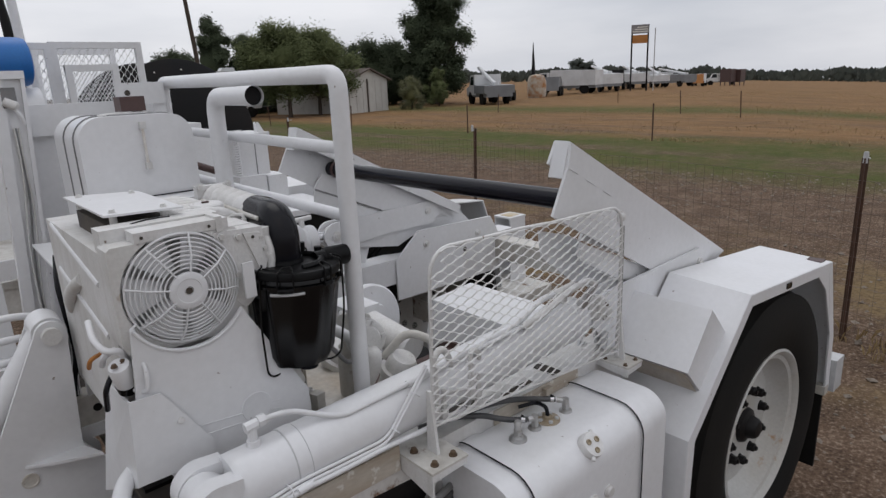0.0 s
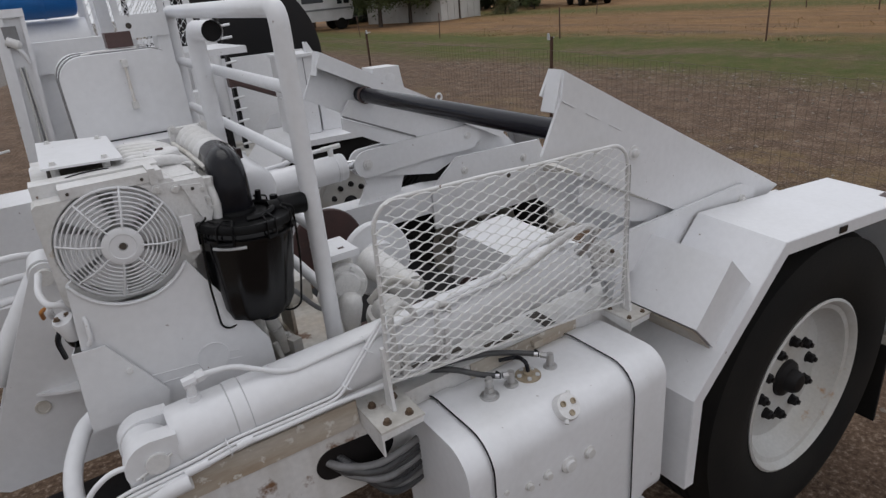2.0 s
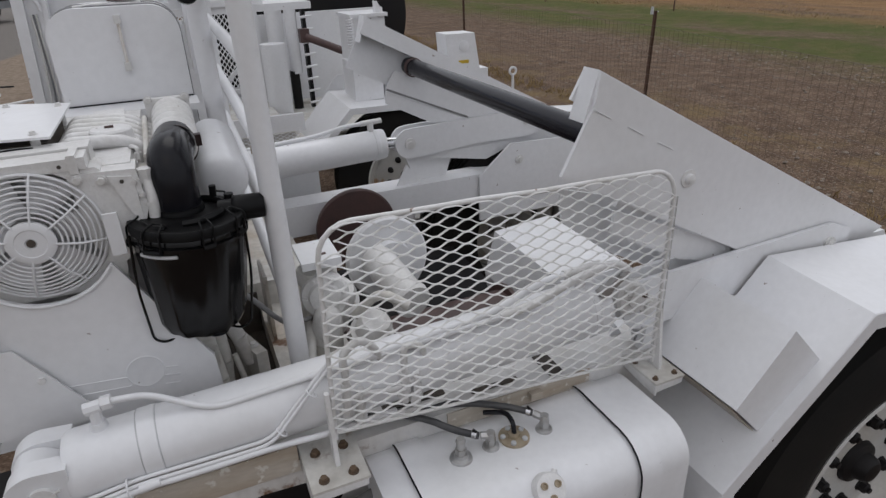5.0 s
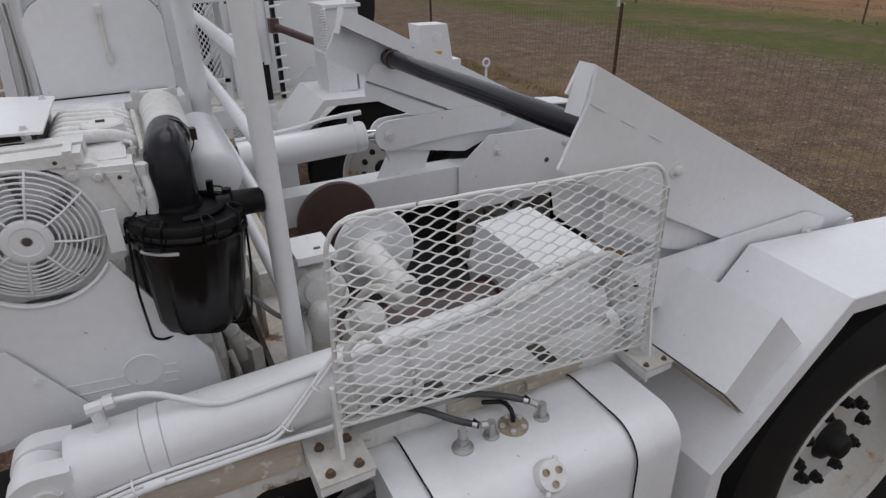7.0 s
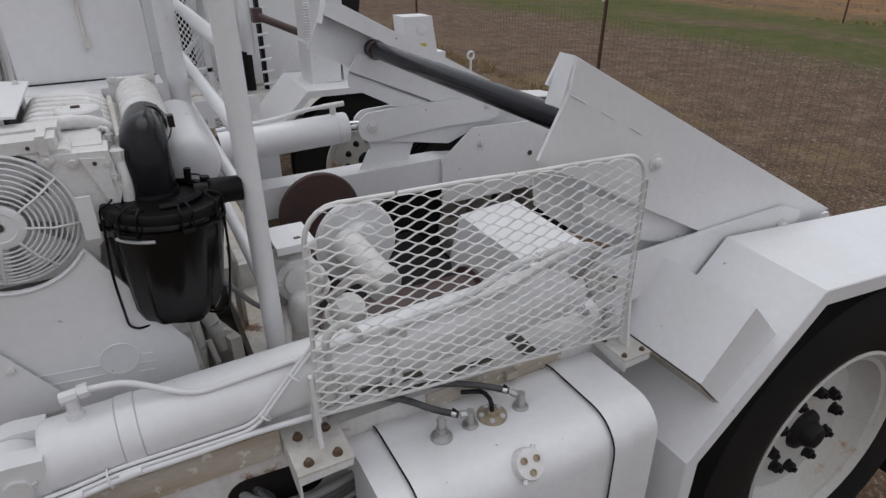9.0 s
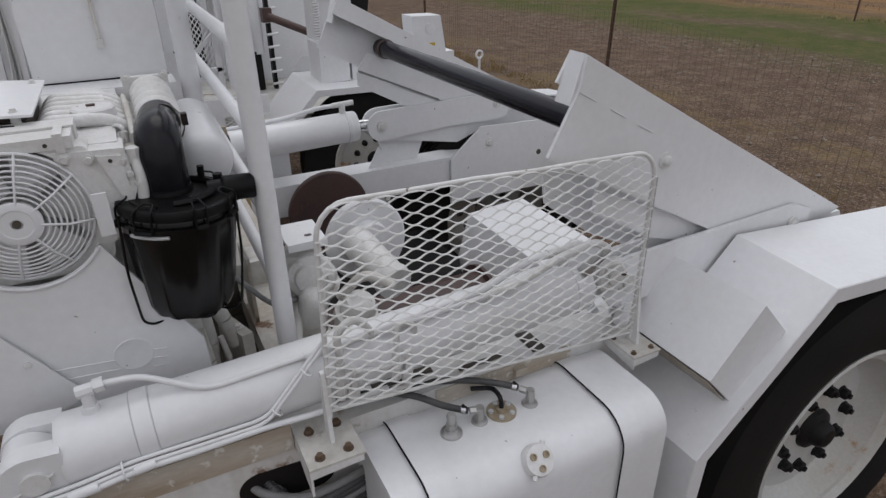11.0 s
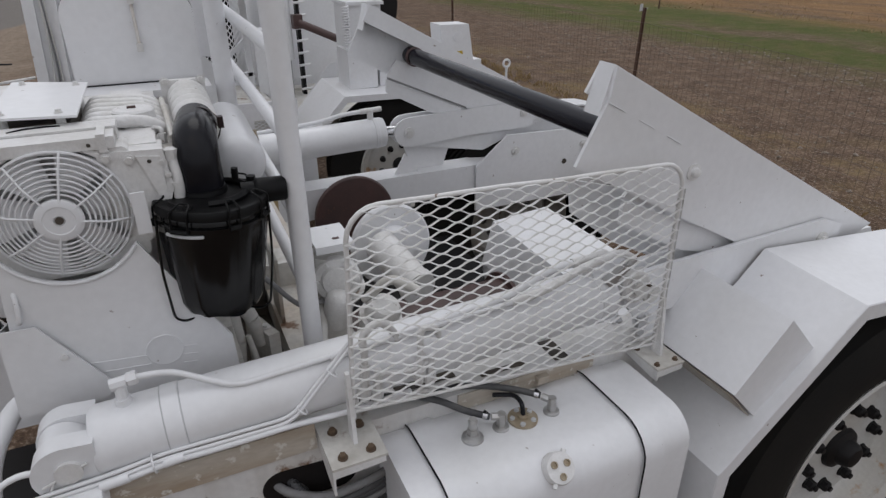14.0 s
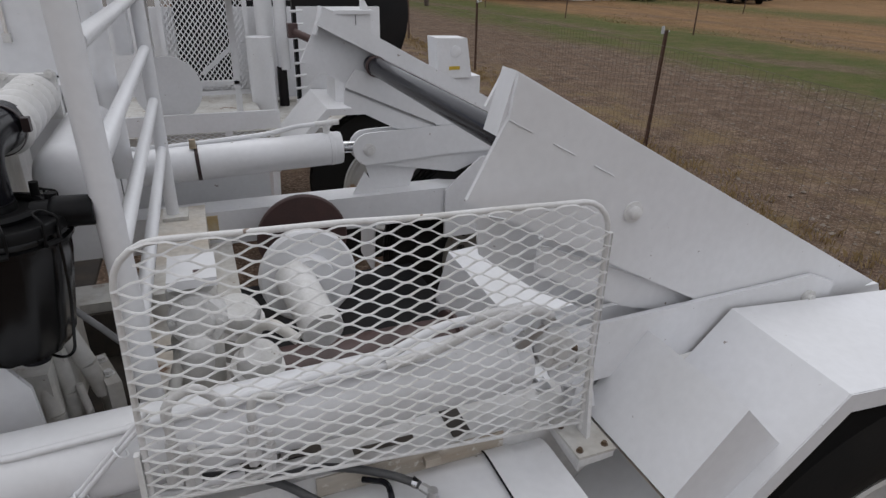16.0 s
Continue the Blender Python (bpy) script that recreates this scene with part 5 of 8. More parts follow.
    cover = part("cover_plate", bm, WHITE, engine, "flat white cover plate on short posts", smooth=25)
    for x, y in ((-1.668, -0.420), (-1.585, -0.440), (-1.575, -0.205), (-1.668, -0.160)):
        bm = bmesh.new()
        rod(bm, (x, y, 1.40), (x, y, 1.4575), 0.007, seg=10)
        part("cover_post", bm, WHITE_CAST, cover)
        h = hexbolt("cover_bolt", 0.0052, 0.006, WHITE_CAST, cover, "z")
        h.matrix_local = Matrix.Translation((x, y, 1.4615))
    # solid dark block; its colour stands for shade below the cover plate
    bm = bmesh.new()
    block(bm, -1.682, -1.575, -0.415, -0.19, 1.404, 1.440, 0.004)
    part("cover_gap_shade", bm, DARK_INSIDE, cover, "dark block painting the shaded gap under the cover plate")
    # ribs of the cylinder heads, cap, upper castings
    for k in range(6):
        bm = bmesh.new()
        y = -0.415 + 0.036 * k
        tube(bm, bend([(-1.562, y, 1.412), (-1.548, y, 1.434), (-1.465, y + 0.010, 1.428), (-1.425, y + 0.012, 1.400)], 0.02), 0.0115, 10)
        part("head_rib", bm, WHITE_CAST, engine)
    bm = bmesh.new()
    lathe(bm, [(0.035, -0.03), (0.036, -0.004), (0.0345, 0.007), (0.031, 0.010), (0.010, 0.0105), (0.0, 0.0105)], (-1.482, -0.375, 1.434), (0, 0, 1), 26)
    oil_cap = part("oil_cap", bm, WHITE_CAST, engine, "round oil filler cap")
    bm = bmesh.new()
    block(bm, -1.490, -1.476, -0.378, -0.372, 1.4440, 1.4480, 0.001)
    part("cap_grip", bm, RUST, oil_cap)
    bm = bmesh.new()
    block(bm, -1.712, -1.507, -0.498, -0.450, 1.388, 1.446, 0.005)
    part("rear_flange", bm, WHITE_CAST, engine)
    bm = bmesh.new()
    tube(bm, bend([(-1.655, -0.480, 1.4465), (-1.635, -0.470, 1.4475), (-1.605, -0.466, 1.4475), (-1.585, -0.468, 1.4465)], 0.05), 0.0013, 8)
    part("thin_cable", bm, BLACK_HOSE, engine, "thin black cable over the fan cowl")
    bm = bmesh.new()
    block(bm, -1.672, -1.510, -0.549, -0.500, 1.4245, 1.4425, 0.003)
    bar = part("cowl_bar", bm, WHITE_CAST, engine, "flat cast bar over the fan")
    for x, z in ((-1.660, 1.431), (-1.545, 1.430)):
        bm = bmesh.new()
        rod(bm, (x, -0.5485, z + 0.002), (x, -0.5500, z + 0.002), 0.0030, seg=12)
        part("bolt_hole", bm, DARK_INSIDE, bar, "dark threaded hole")
    bm = bmesh.new()
    block(bm, -1.533, -1.521, -0.551, -0.50, 1.4185, 1.4470, 0.003)
    part("bar_lug", bm, WHITE_CAST, bar)
    bm = bmesh.new()
    prism(bm, [(-1.540, 1.4185), (-1.446, 1.414), (-1.440, 1.350), (-1.462, 1.290), (-1.496, 1.262), (-1.530, 1.30)], "y", -0.549, -0.490, 0.003)
    timing = part("timing_cover", bm, WHITE_CAST, engine, "flat cast cover with hexagon bolts")
    bm = bmesh.new()
    prism(bm, [(-1.486, 1.408), (-1.452, 1.404), (-1.450, 1.335), (-1.458, 1.325)], "y", -0.5535, -0.547, 0.0015)
    part("cast_web", bm, WHITE_CAST, timing)
    for x, z, r in ((-1.527, 1.409, 0.0062), (-1.496, 1.403, 0.0062), (-1.452, 1.394, 0.0045), (-1.505, 1.332, 0.0055), (-1.446, 1.372, 0.0045)):
        h = hexbolt("cover_screw", r, r * 1.25, WHITE_CAST, timing, "y")
        h.matrix_local = Matrix.Translation((x, -0.5495, z))
    bm = bmesh.new()
    rod(bm, (-1.468, -0.5530, 1.398), (-1.468, -0.5545, 1.398), 0.0032, seg=12)
    part("bolt_hole", bm, DARK_INSIDE, timing, "dark threaded hole")
    bm = bmesh.new()
    block(bm, -1.516, -1.453, -0.514, -0.30, 1.36, 1.417, 0.004)
    part("head_block", bm, WHITE_CAST, engine)
    bm = bmesh.new()
    block(bm, -1.472, -1.423, -0.508, -0.20, 1.23, 1.399, 0.004)
    part("side_block", bm, WHITE_DIRTY, engine)
    bm = bmesh.new()
    prism(bm, [(-1.515, -0.30), (-1.462, -0.30), (-1.468, -0.15), (-1.525, -0.15)], "z", 1.420, 1.434, 0.002)
    part("flat_cover", bm, WHITE_CAST, engine)
    for k in range(5):                      # injector pipes and nuts along the head
        y = -0.46 + 0.062 * k
        bm = bmesh.new()
        rod(bm, (-1.442, y, 1.39), (-1.442, y, 1.416), 0.0065, seg=6)
        nut = part("pipe_nut", bm, WHITE_CAST, engine, smooth=25)
        bm = bmesh.new()
        tube(bm, bend([(-1.442, y, 1.412), (-1.442, y, 1.424), (-1.455, y + 0.03, 1.422), (-1.452, y + 0.06, 1.39)], 0.012), 0.0032, 8)
        part("injector_pipe", bm, WHITE_CAST, engine)
    bm = bmesh.new()
    tube(bm, [(-1.428, -0.50, 1.418), (-1.430, -0.35, 1.424), (-1.432, -0.22, 1.424)], 0.0048, 8)
    part("fuel_rail", bm, WHITE_DIRTY, engine)
    bm = bmesh.new()
    block(bm, -1.505, -1.484, -0.578, -0.572, 1.290, 1.358, 0.001)
    part("filter_bracket", bm, WHITE, engine, "white bracket tab of the air cleaner")
    bm = bmesh.new()
    tube(bm, bend([(-1.435, -0.53, 1.395), (-1.432, -0.545, 1.36), (-1.440, -0.540, 1.27), (-1.46, -0.52, 1.20)], 0.02), 0.0092, 12)
    rod(bm, (-1.435, -0.53, 1.385), (-1.435, -0.53, 1.408), 0.0125, seg=6)
    rod(bm, (-1.4345, -0.542, 1.352), (-1.4348, -0.542, 1.358), 0.0112, seg=14)
    part("breather_pipe", bm, WHITE_CAST, engine)
    # side panel pressings towards the front
    for z in (1.36, 1.26):
        bm = bmesh.new()
        tube(bm, [(-1.713, -0.44, z - 0.02), (-1.713, -0.25, z + 0.01), (-1.713, -0.08, z + 0.04)], 0.0065, 8)
        part("side_pressing", bm, WHITE, engine)
    bm = bmesh.new()
    tube(bm, bend([(-1.710, -0.28, 1.315), (-1.722, -0.22, 1.285), (-1.722, -0.16, 1.25), (-1.710, -0.10, 1.21)], 0.04), 0.014, 14)
    part("side_duct", bm, WHITE_CAST, engine)
    # fuel filter
    bm = bmesh.new()
    lathe(bm, [(0.0, 0.026), (0.017, 0.025), (0.0195, 0.020), (0.0195, -0.02), (0.017, -0.022)], (-1.722, -0.530, 1.198), (-0.25, -0.35, 0.9), 24)
    ff = part("fuel_filter", bm, WHITE, engine, "white fuel filter with rusty bolt heads")
    bm = bmesh.new()
    lathe(bm, [(0.0205, -0.02), (0.0205, -0.036), (0.0, -0.038)], (-1.722, -0.530, 1.198), (-0.25, -0.35, 0.9), 20)
    part("filter_bowl", bm, BLACK_PLASTIC, ff, "black filter bowl")
    for d in ((-0.008, -0.006), (0.008, 0.004)):
        h = hexbolt("filter_bolt", 0.0042, 0.006, RUST_BOLT, ff, "z")
        h.matrix_local = Matrix.Translation((-1.7285 + d[0], -0.539 + d[1], 1.2215))
    bm = bmesh.new()
    tube(bm, bend([(-1.712, -0.52, 1.215), (-1.718, -0.53, 1.242), (-1.742, -0.53, 1.246), (-1.752, -0.50, 1.262), (-1.745, -0.45, 1.28)], 0.02), 0.0062, 10)
    tube(bm, bend([(-1.712, -0.545, 1.17), (-1.698, -0.575, 1.17), (-1.694, -0.57, 1.215), (-1.70, -0.55, 1.235)], 0.02), 0.004, 10)
    part("fuel_pipe", bm, WHITE, ff)
    # ribbed intake tube
    bm = bmesh.new()
    prof = []
    for k in range(6):
        d = 0.022 + k * 0.042
        prof += [(0.0325, d - 0.017), (0.0345, d - 0.014), (0.0385, d - 0.009), (0.0402, d - 0.003), (0.0402, d + 0.004), (0.0380, d + 0.010), (0.0340, d + 0.015), (0.0325, d + 0.017)]
    lathe(bm, [(0.0, 0.0)] + prof + [(0.034, 0.262), (0.0, 0.262)], (-1.383, -0.420, 1.405), (0.01, 1, 0.03), 26)
    intake = part("intake_tube", bm, WHITE_CAST, engine, "white ribbed intake casting")
    bm = bmesh.new()
    block(bm, -1.428, -1.342, -0.178, -0.160, 1.37, 1.450, 0.003)
    part("intake_flange", bm, WHITE_CAST, intake)
    for x in (-1.42, -1.35):
        h = hexbolt("flange_bolt", 0.007, 0.008, WHITE_CAST, intake, "y")
        h.matrix_local = Matrix.Translation((x, -0.175, 1.448))
    # muffler beside it
    bm = bmesh.new()
    lathe(bm, [(0.0, -0.004), (0.026, -0.002), (0.040, 0.004), (0.047, 0.014), (0.0495, 0.028), (0.0495, 0.30), (0.042, 0.32), (0.0, 0.325)], (-1.318, -0.410, 1.325), (0.02, 1, 0.03), 34)
    part("muffler", bm, WHITE, engine, "smooth white muffler drum")
    # engine feet, brackets and clutter between engine and rail
    bm = bmesh.new()
    block(bm, -1.46, -1.39, -0.50, -0.20, 0.86, 1.04, 0.006)
    part("engine_foot", bm, WHITE_DIRTY, engine, "grimy white mounting bracket")
    bm = bmesh.new()
    prism(bm, [(-1.322, -0.460), (-1.299, -0.455), (-1.335, -0.352), (-1.357, -0.359)], "z", 0.85, 0.972, 0.003)
    mount = part("engine_mount", bm, WHITE_DIRTY, engine, "grimy white slanting mount bar with bolt")
    for x, y in ((-1.322, -0.425), (-1.338, -0.376)):
        h = hexbolt("mount_bolt", 0.0075, 0.008, WHITE_CAST, mount, "z")
        h.matrix_local = Matrix.Translation((x, y, 0.972))
    # cast bell housing stays with a web between them
    for p, q, r0, r1 in (((-1.372, -0.425, 1.075), (-1.335, -0.430, 0.94), 0.017, 0.013), ((-1.385, -0.44, 1.05), (-1.384, -0.45, 0.89), 0.014, 0.010),
                         ((-1.405, -0.48, 1.03), (-1.397, -0.50, 0.89), 0.016, 0.013), ((-1.362, -0.46, 0.985), (-1.357, -0.465, 0.885), 0.006, 0.006)):
        bm = bmesh.new()
        mid = (Vector(p) + Vector(q)) / 2 + Vector((0.006, -0.006, 0))
        rod(bm, p, mid, r0, (r0 + r1) / 2, 12)
        rod(bm, mid, q, (r0 + r1) / 2, r1, 12)
        part("stay", bm, WHITE_DIRTY, engine, "grimy white cast stay")
    bm = bmesh.new()
    prism(bm, [(-0.46, 1.06), (-0.40, 1.08), (-0.40, 0.88), (-0.43, 0.88), (-0.445, 0.99)], "x", -1.382, -1.374, 0.002)
    part("stay_web", bm, WHITE_DIRTY, engine)
    # dark sheets added below and behind the mounts, dark by their colour
    bm = bmesh.new()
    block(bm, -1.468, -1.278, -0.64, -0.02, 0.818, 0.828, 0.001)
    part("dark_pan", bm, DARK_INSIDE, engine, "dark brown pan under the engine mounts")
    bm = bmesh.new()
    block(bm, -1.45, -1.15, -0.125, -0.03, 0.83, 0.962, 0.004)
    part("mount_beam", bm, WHITE_DIRTY, engine, "grimy white beam behind the mounts")
    bm = bmesh.new()
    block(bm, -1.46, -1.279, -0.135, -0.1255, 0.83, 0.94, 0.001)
    part("dark_rear_plate", bm, DARK_INSIDE, engine, "dark brown plate behind the mounting brackets")
    bm = bmesh.new()
    tube(bm, bend([(-1.335, -0.50, 1.150), (-1.303, -0.50, 1.110), (-1.275, -0.50, 1.070), (-1.25, -0.49, 1.040), (-1.20, -0.45, 1.02)], 0.04), 0.0052, 10)
    part("drain_hose", bm, HOSE_GREY, engine, "grey hose under the air cleaner")


build_engine()


def build_air_cleaner():
    c = Vector((-1.388, -0.545, 0))
    lean = Vector((0.06, 0.0, 1.0)).normalized()
    base = c + Vector((-0.012, 0, 1.103))
    bm = bmesh.new()
    seg = 40
    prof = [(0.0, 0.014), (0.046, 0.017), (0.062, 0.023), (0.073, 0.046), (0.086, 0.17), (0.0875, 0.205), (0.086, 0.208), (0.0, 0.208)]
    lathe(bm, prof, base, lean, seg)
    for v in bm.verts:                      # shallow ribs down the bowl
        d = (v.co - base).dot(lean)
        if 0.02 < d < 0.18:
            o = v.co - base - lean * d
            g = math.atan2(o.y, o.x)
            v.co += o.normalized() * 0.0025 * math.cos(12 * g)
    can = part("air_cleaner", bm, BLACK_PLASTIC, trailer, "black plastic air cleaner canister")
    bm = bmesh.new()
    lathe(bm, [(0.087, 0.2085), (0.092, 0.210), (0.0925, 0.220), (0.090, 0.2245), (0.084, 0.2255), (0.080, 0.2235), (0.050, 0.2245), (0.0, 0.2250)], base, lean, 40)
    part("lid", bm, BLACK_LID, can, "dusty flat black lid")
    bm = bmesh.new()
    top = base + lean * 0.222
    tube(bm, bend([top + Vector((-0.010, 0.020, -0.01)), top + Vector((-0.010, 0.020, 0.092)), (-1.383, -0.395, 1.412)], 0.065, 10), 0.0355, 26)
    elbow = part("elbow_hose", bm, BLACK_HOSE, can, "black rubber elbow hose")
    bm = bmesh.new()
    lathe(bm, [(0.0362, -0.006), (0.0372, -0.006), (0.0372, 0.006), (0.0362, 0.006)], (-1.383, -0.432, 1.411), (0, 1, -0.1), 32)
    part("clamp", bm, CLAMP, elbow, "dark steel hose clamp")
    bm = bmesh.new()
    block(bm, -1.350, -1.340, -0.440, -0.425, 1.408, 1.428, 0.002)
    part("clamp_screw", bm, CLAMP, elbow)
    bm = bmesh.new()
    lathe(bm, [(0.0385, -0.004), (0.0385, 0.006), (0.0372, 0.008), (0.0368, 0.012), (0.034, 0.012)], top + Vector((-0.010, 0.020, 0.0)), (0, 0, 1), 32)
    part("outlet_neck", bm, BLACK_LID, can)
    bm = bmesh.new()
    o = base + lean * 0.214
    lathe(bm, [(0.016, 0.0), (0.017, 0.022), (0.0205, 0.026), (0.0215, 0.030), (0.0215, 0.072), (0.020, 0.075), (0.016, 0.075), (0.015, 0.05), (0.0, 0.05)], o + Vector((0.048, 0.0, 0.006)), (1, -0.05, -0.03), 26)
    part("inlet_spout", bm, BLACK_LID, can)
    for k, g in enumerate((8, 52, 98, 140, 186, 232, 285, 325)):   # spring buckles round the rim
        e = Vector((math.cos(radians(g)), math.sin(radians(g)), 0))
        f = Vector((-e.y, e.x, 0))
        q = base + lean * 0.214 + e * 0.094
        bm = bmesh.new()
        wide = 0.009 + 0.003 * (k % 3)
        tube(bm, bend([q - f * wide - lean * 0.016, q - f * wide + lean * 0.014, q - e * 0.020 - f * wide * 0.6 + lean * 0.022,
                       q - e * 0.020 + f * wide * 0.6 + lean * 0.022, q + f * wide + lean * 0.014, q + f * wide - lean * 0.016], 0.006), 0.0017, 6)
        buckle = part("lid_clip", bm, BLACK_LID, can)
        bm = bmesh.new()
        rod(bm, q - f * wide - lean * 0.018, q + f * wide - lean * 0.018, 0.0042, seg=8)
        part("clip_roller", bm, BLACK_LID, buckle)
    for a0, a1, rr, hh in ((20, 120, 0.062, 0.006), (150, 250, 0.070, 0.005), (260, 350, 0.055, 0.007)):   # moulded ribs on the lid
        bm = bmesh.new()
        tube(bm, [base + lean * (0.224 + hh * 0.3) + Vector((math.cos(radians(g)), math.sin(radians(g)), 0)) * rr for g in range(a0, a1, 10)], hh, 6)
        part("lid_rib", bm, BLACK_LID, can)
    bm = bmesh.new()
    rod(bm, base + lean * 0.222 + Vector((0.045, 0.045, 0)), base + lean * 0.250 + Vector((0.045, 0.045, 0)), 0.006, seg=10)
    rod(bm, base + lean * 0.222 + Vector((0.068, 0.020, 0)), base + lean * 0.240 + Vector((0.068, 0.020, 0)), 0.008, seg=10)
    part("restriction_nipple", bm, BLACK_LID, can)
    bm = bmesh.new()
    lathe(bm, [(0.086, 0.19), (0.0925, 0.192), (0.0925, 0.197), (0.087, 0.2)], base, lean, 40)
    part("lid_band", bm, BLACK_PLASTIC, can)
    for g in (200, 330):
        bm = bmesh.new()
        e = Vector((math.cos(radians(g)), math.sin(radians(g)), 0))
        tube(bm, bend([base + lean * 0.215 + e * 0.095, base + lean * 0.12 + e * 0.098, base + lean * 0.022 + e * 0.088, base + lean * 0.008 + e * 0.07, base + lean * 0.014 + e * 0.03], 0.03), 0.0022, 8)
        part("bail_wire", bm, BLACK_PLASTIC, can, "black wire bail")
    bm = bmesh.new()
    tube(bm, [base + lean * 0.186 + Vector((math.cos(radians(g)), math.sin(radians(g)), 0)) * 0.0890 for g in range(212, 260, 6)], 0.0030, 8)
    part("pale_stripe", bm, PRIMER, can, "pale moulded stripe")
    bm = bmesh.new()
    lathe(bm, [(0.0, 0.0), (0.020, 0.0), (0.022, 0.02), (0.0, 0.02)], base + Vector((0.018, -0.008, -0.002)), lean, 16)
    part("dust_valve", bm, BLACK_HOSE, can)


build_air_cleaner()


def build_oil_tank():
    bm = bmesh.new()
    prism(bm, rounded(-1.602, -1.325, 0.98, 1.616, 0.060, 8, "0011"), "y", 0.075, 0.36, 0.014)
    tank = part("oil_tank", bm, WHITE, trailer, "white hydraulic oil tank with rounded top")
    for y in (0.125, 0.235):
        bm = bmesh.new()
        tube(bm, [(p[0], y, p[1]) for p in rounded(-1.6028, -1.3242, 0.98, 1.6168, 0.061, 8, "0011")], 0.0026, 6, closed=True)
        part("tank_seam", bm, HOSE_GREY, tank, "dark seam round the tank")
    bm = bmesh.new()
    block(bm, -1.470, -1.408, 0.165, 0.225, 1.624, 1.662, 0.005)
    part("breather_cap", bm, RUST, tank, "rusty brown breather cap")
    bm = bmesh.new()
    lathe(bm, [(0.040, 0), (0.040, 0.005), (0.0, 0.006)], (-1.439, 0.195, 1.616), (0, 0, 1), 24)
    part("cap_flange", bm, WHITE_CAST, tank)
    bm = bmesh.new()
    tube(bm, bend([(-1.45, 0.16, 1.619), (-1.50, 0.13, 1.621), (-1.54, 0.12, 1.618)], 0.03), 0.003, 6)
    part("cap_chain", bm, WHITE_CAST, tank)
    bm = bmesh.new()
    block(bm, -1.612, -1.318, -0.03, 0.074, 1.390, 1.4055, 0.002)
    part("tank_shelf", bm, WHITE, tank, "white shelf angle below the tank face")
    bm = bmesh.new()
    block(bm, -1.598, -1.325, 0.070, 0.0745, 1.4057, 1.4085, 0.0)
    part("shelf_gasket", bm, BLACK_HOSE, tank, "black gasket line")
    bm = bmesh.new()
    rod(bm, (-1.453, 0.068, 1.49), (-1.453, 0.068, 1.585), 0.0036, seg=12)
    gauge = part("sight_gauge", bm, GAUGE_WHITE, tank, "overpainted sight gauge with faint rust trace")
    for z in (1.487, 1.590):
        bm = bmesh.new()
        block(bm, -1.460, -1.446, 0.058, 0.076, z - 0.009, z + 0.009, 0.003)
        part("gauge_fitting", bm, WHITE_CAST, gauge)


build_oil_tank()


# ---- pipe rack behind the engine ----
def build_rack():
    x, y0, y1, zt = -1.245, -0.535, 0.54, 1.688
    bm = bmesh.new()
    tube(bm, bend([(x, y0, 0.88), (x - 0.008, y0 - 0.020, zt), (x + 0.01, y1, zt + 0.012), (x + 0.01, y1, 0.88)], 0.034, 6), 0.0190, 24)
    rack = part("pipe_rack", bm, WHITE, trailer, "white welded pipe rack")
    for z in (1.540, 1.395, 1.250, 1.105):
        bm = bmesh.new()
        rod(bm, (x, y0, z), (x + 0.01, y1, z + 0.01), 0.0132, seg=18)
        part("rail", bm, WHITE, rack)
    for p in ((x, y0), (x + 0.01, y1)):
        bm = bmesh.new()
        block(bm, p[0] - 0.030, p[0] + 0.045, p[1] - 0.045, p[1] + 0.045, 0.895, 0.906, 0.002)
        part("base_plate", bm, WHITE_DIRTY, rack)


build_rack()
bm = bmesh.new()
block(bm, -1.270, -1.262, -0.30, -0.20, 0.894, 1.06, 0.002)
part("rusty_bracket", bm, WHITE_RUSTY, trailer, "rust-stained bracket plate beside the rack post")
bm = bmesh.new()
block(bm, -1.275, -1.19, -0.60, -0.47, 0.894, 0.905, 0.003)
part("flange_block", bm, WHITE_RUSTY, trailer, "rust-stained flange block")
bm = bmesh.new()
block(bm, -1.277, -1.14, -0.63, 0.62, 0.80, 0.894, 0.005)
part("rack_beam", bm, WHITE_RUSTY, trailer, "grimy white cross beam")

bm = bmesh.new()
tube(bm, bend([(-1.285, 0.005, 1.20), (-1.285, 0.0, 1.652), (-1.312, -0.30, 1.652)], 0.055, 7), 0.0222, 26, caps=False)
exhaust = part("exhaust_pipe", bm, WHITE, trailer, "white curved exhaust pipe with open end")
# black plug added just inside the open pipe end
bm = bmesh.new()
rod(bm, (-1.3105, -0.285, 1.652), (-1.308, -0.25, 1.652), 0.0210, seg=24)
part("mouth_plug", bm, BLACK_STEEL_DULL, exhaust, "black plug inside the pipe mouth")


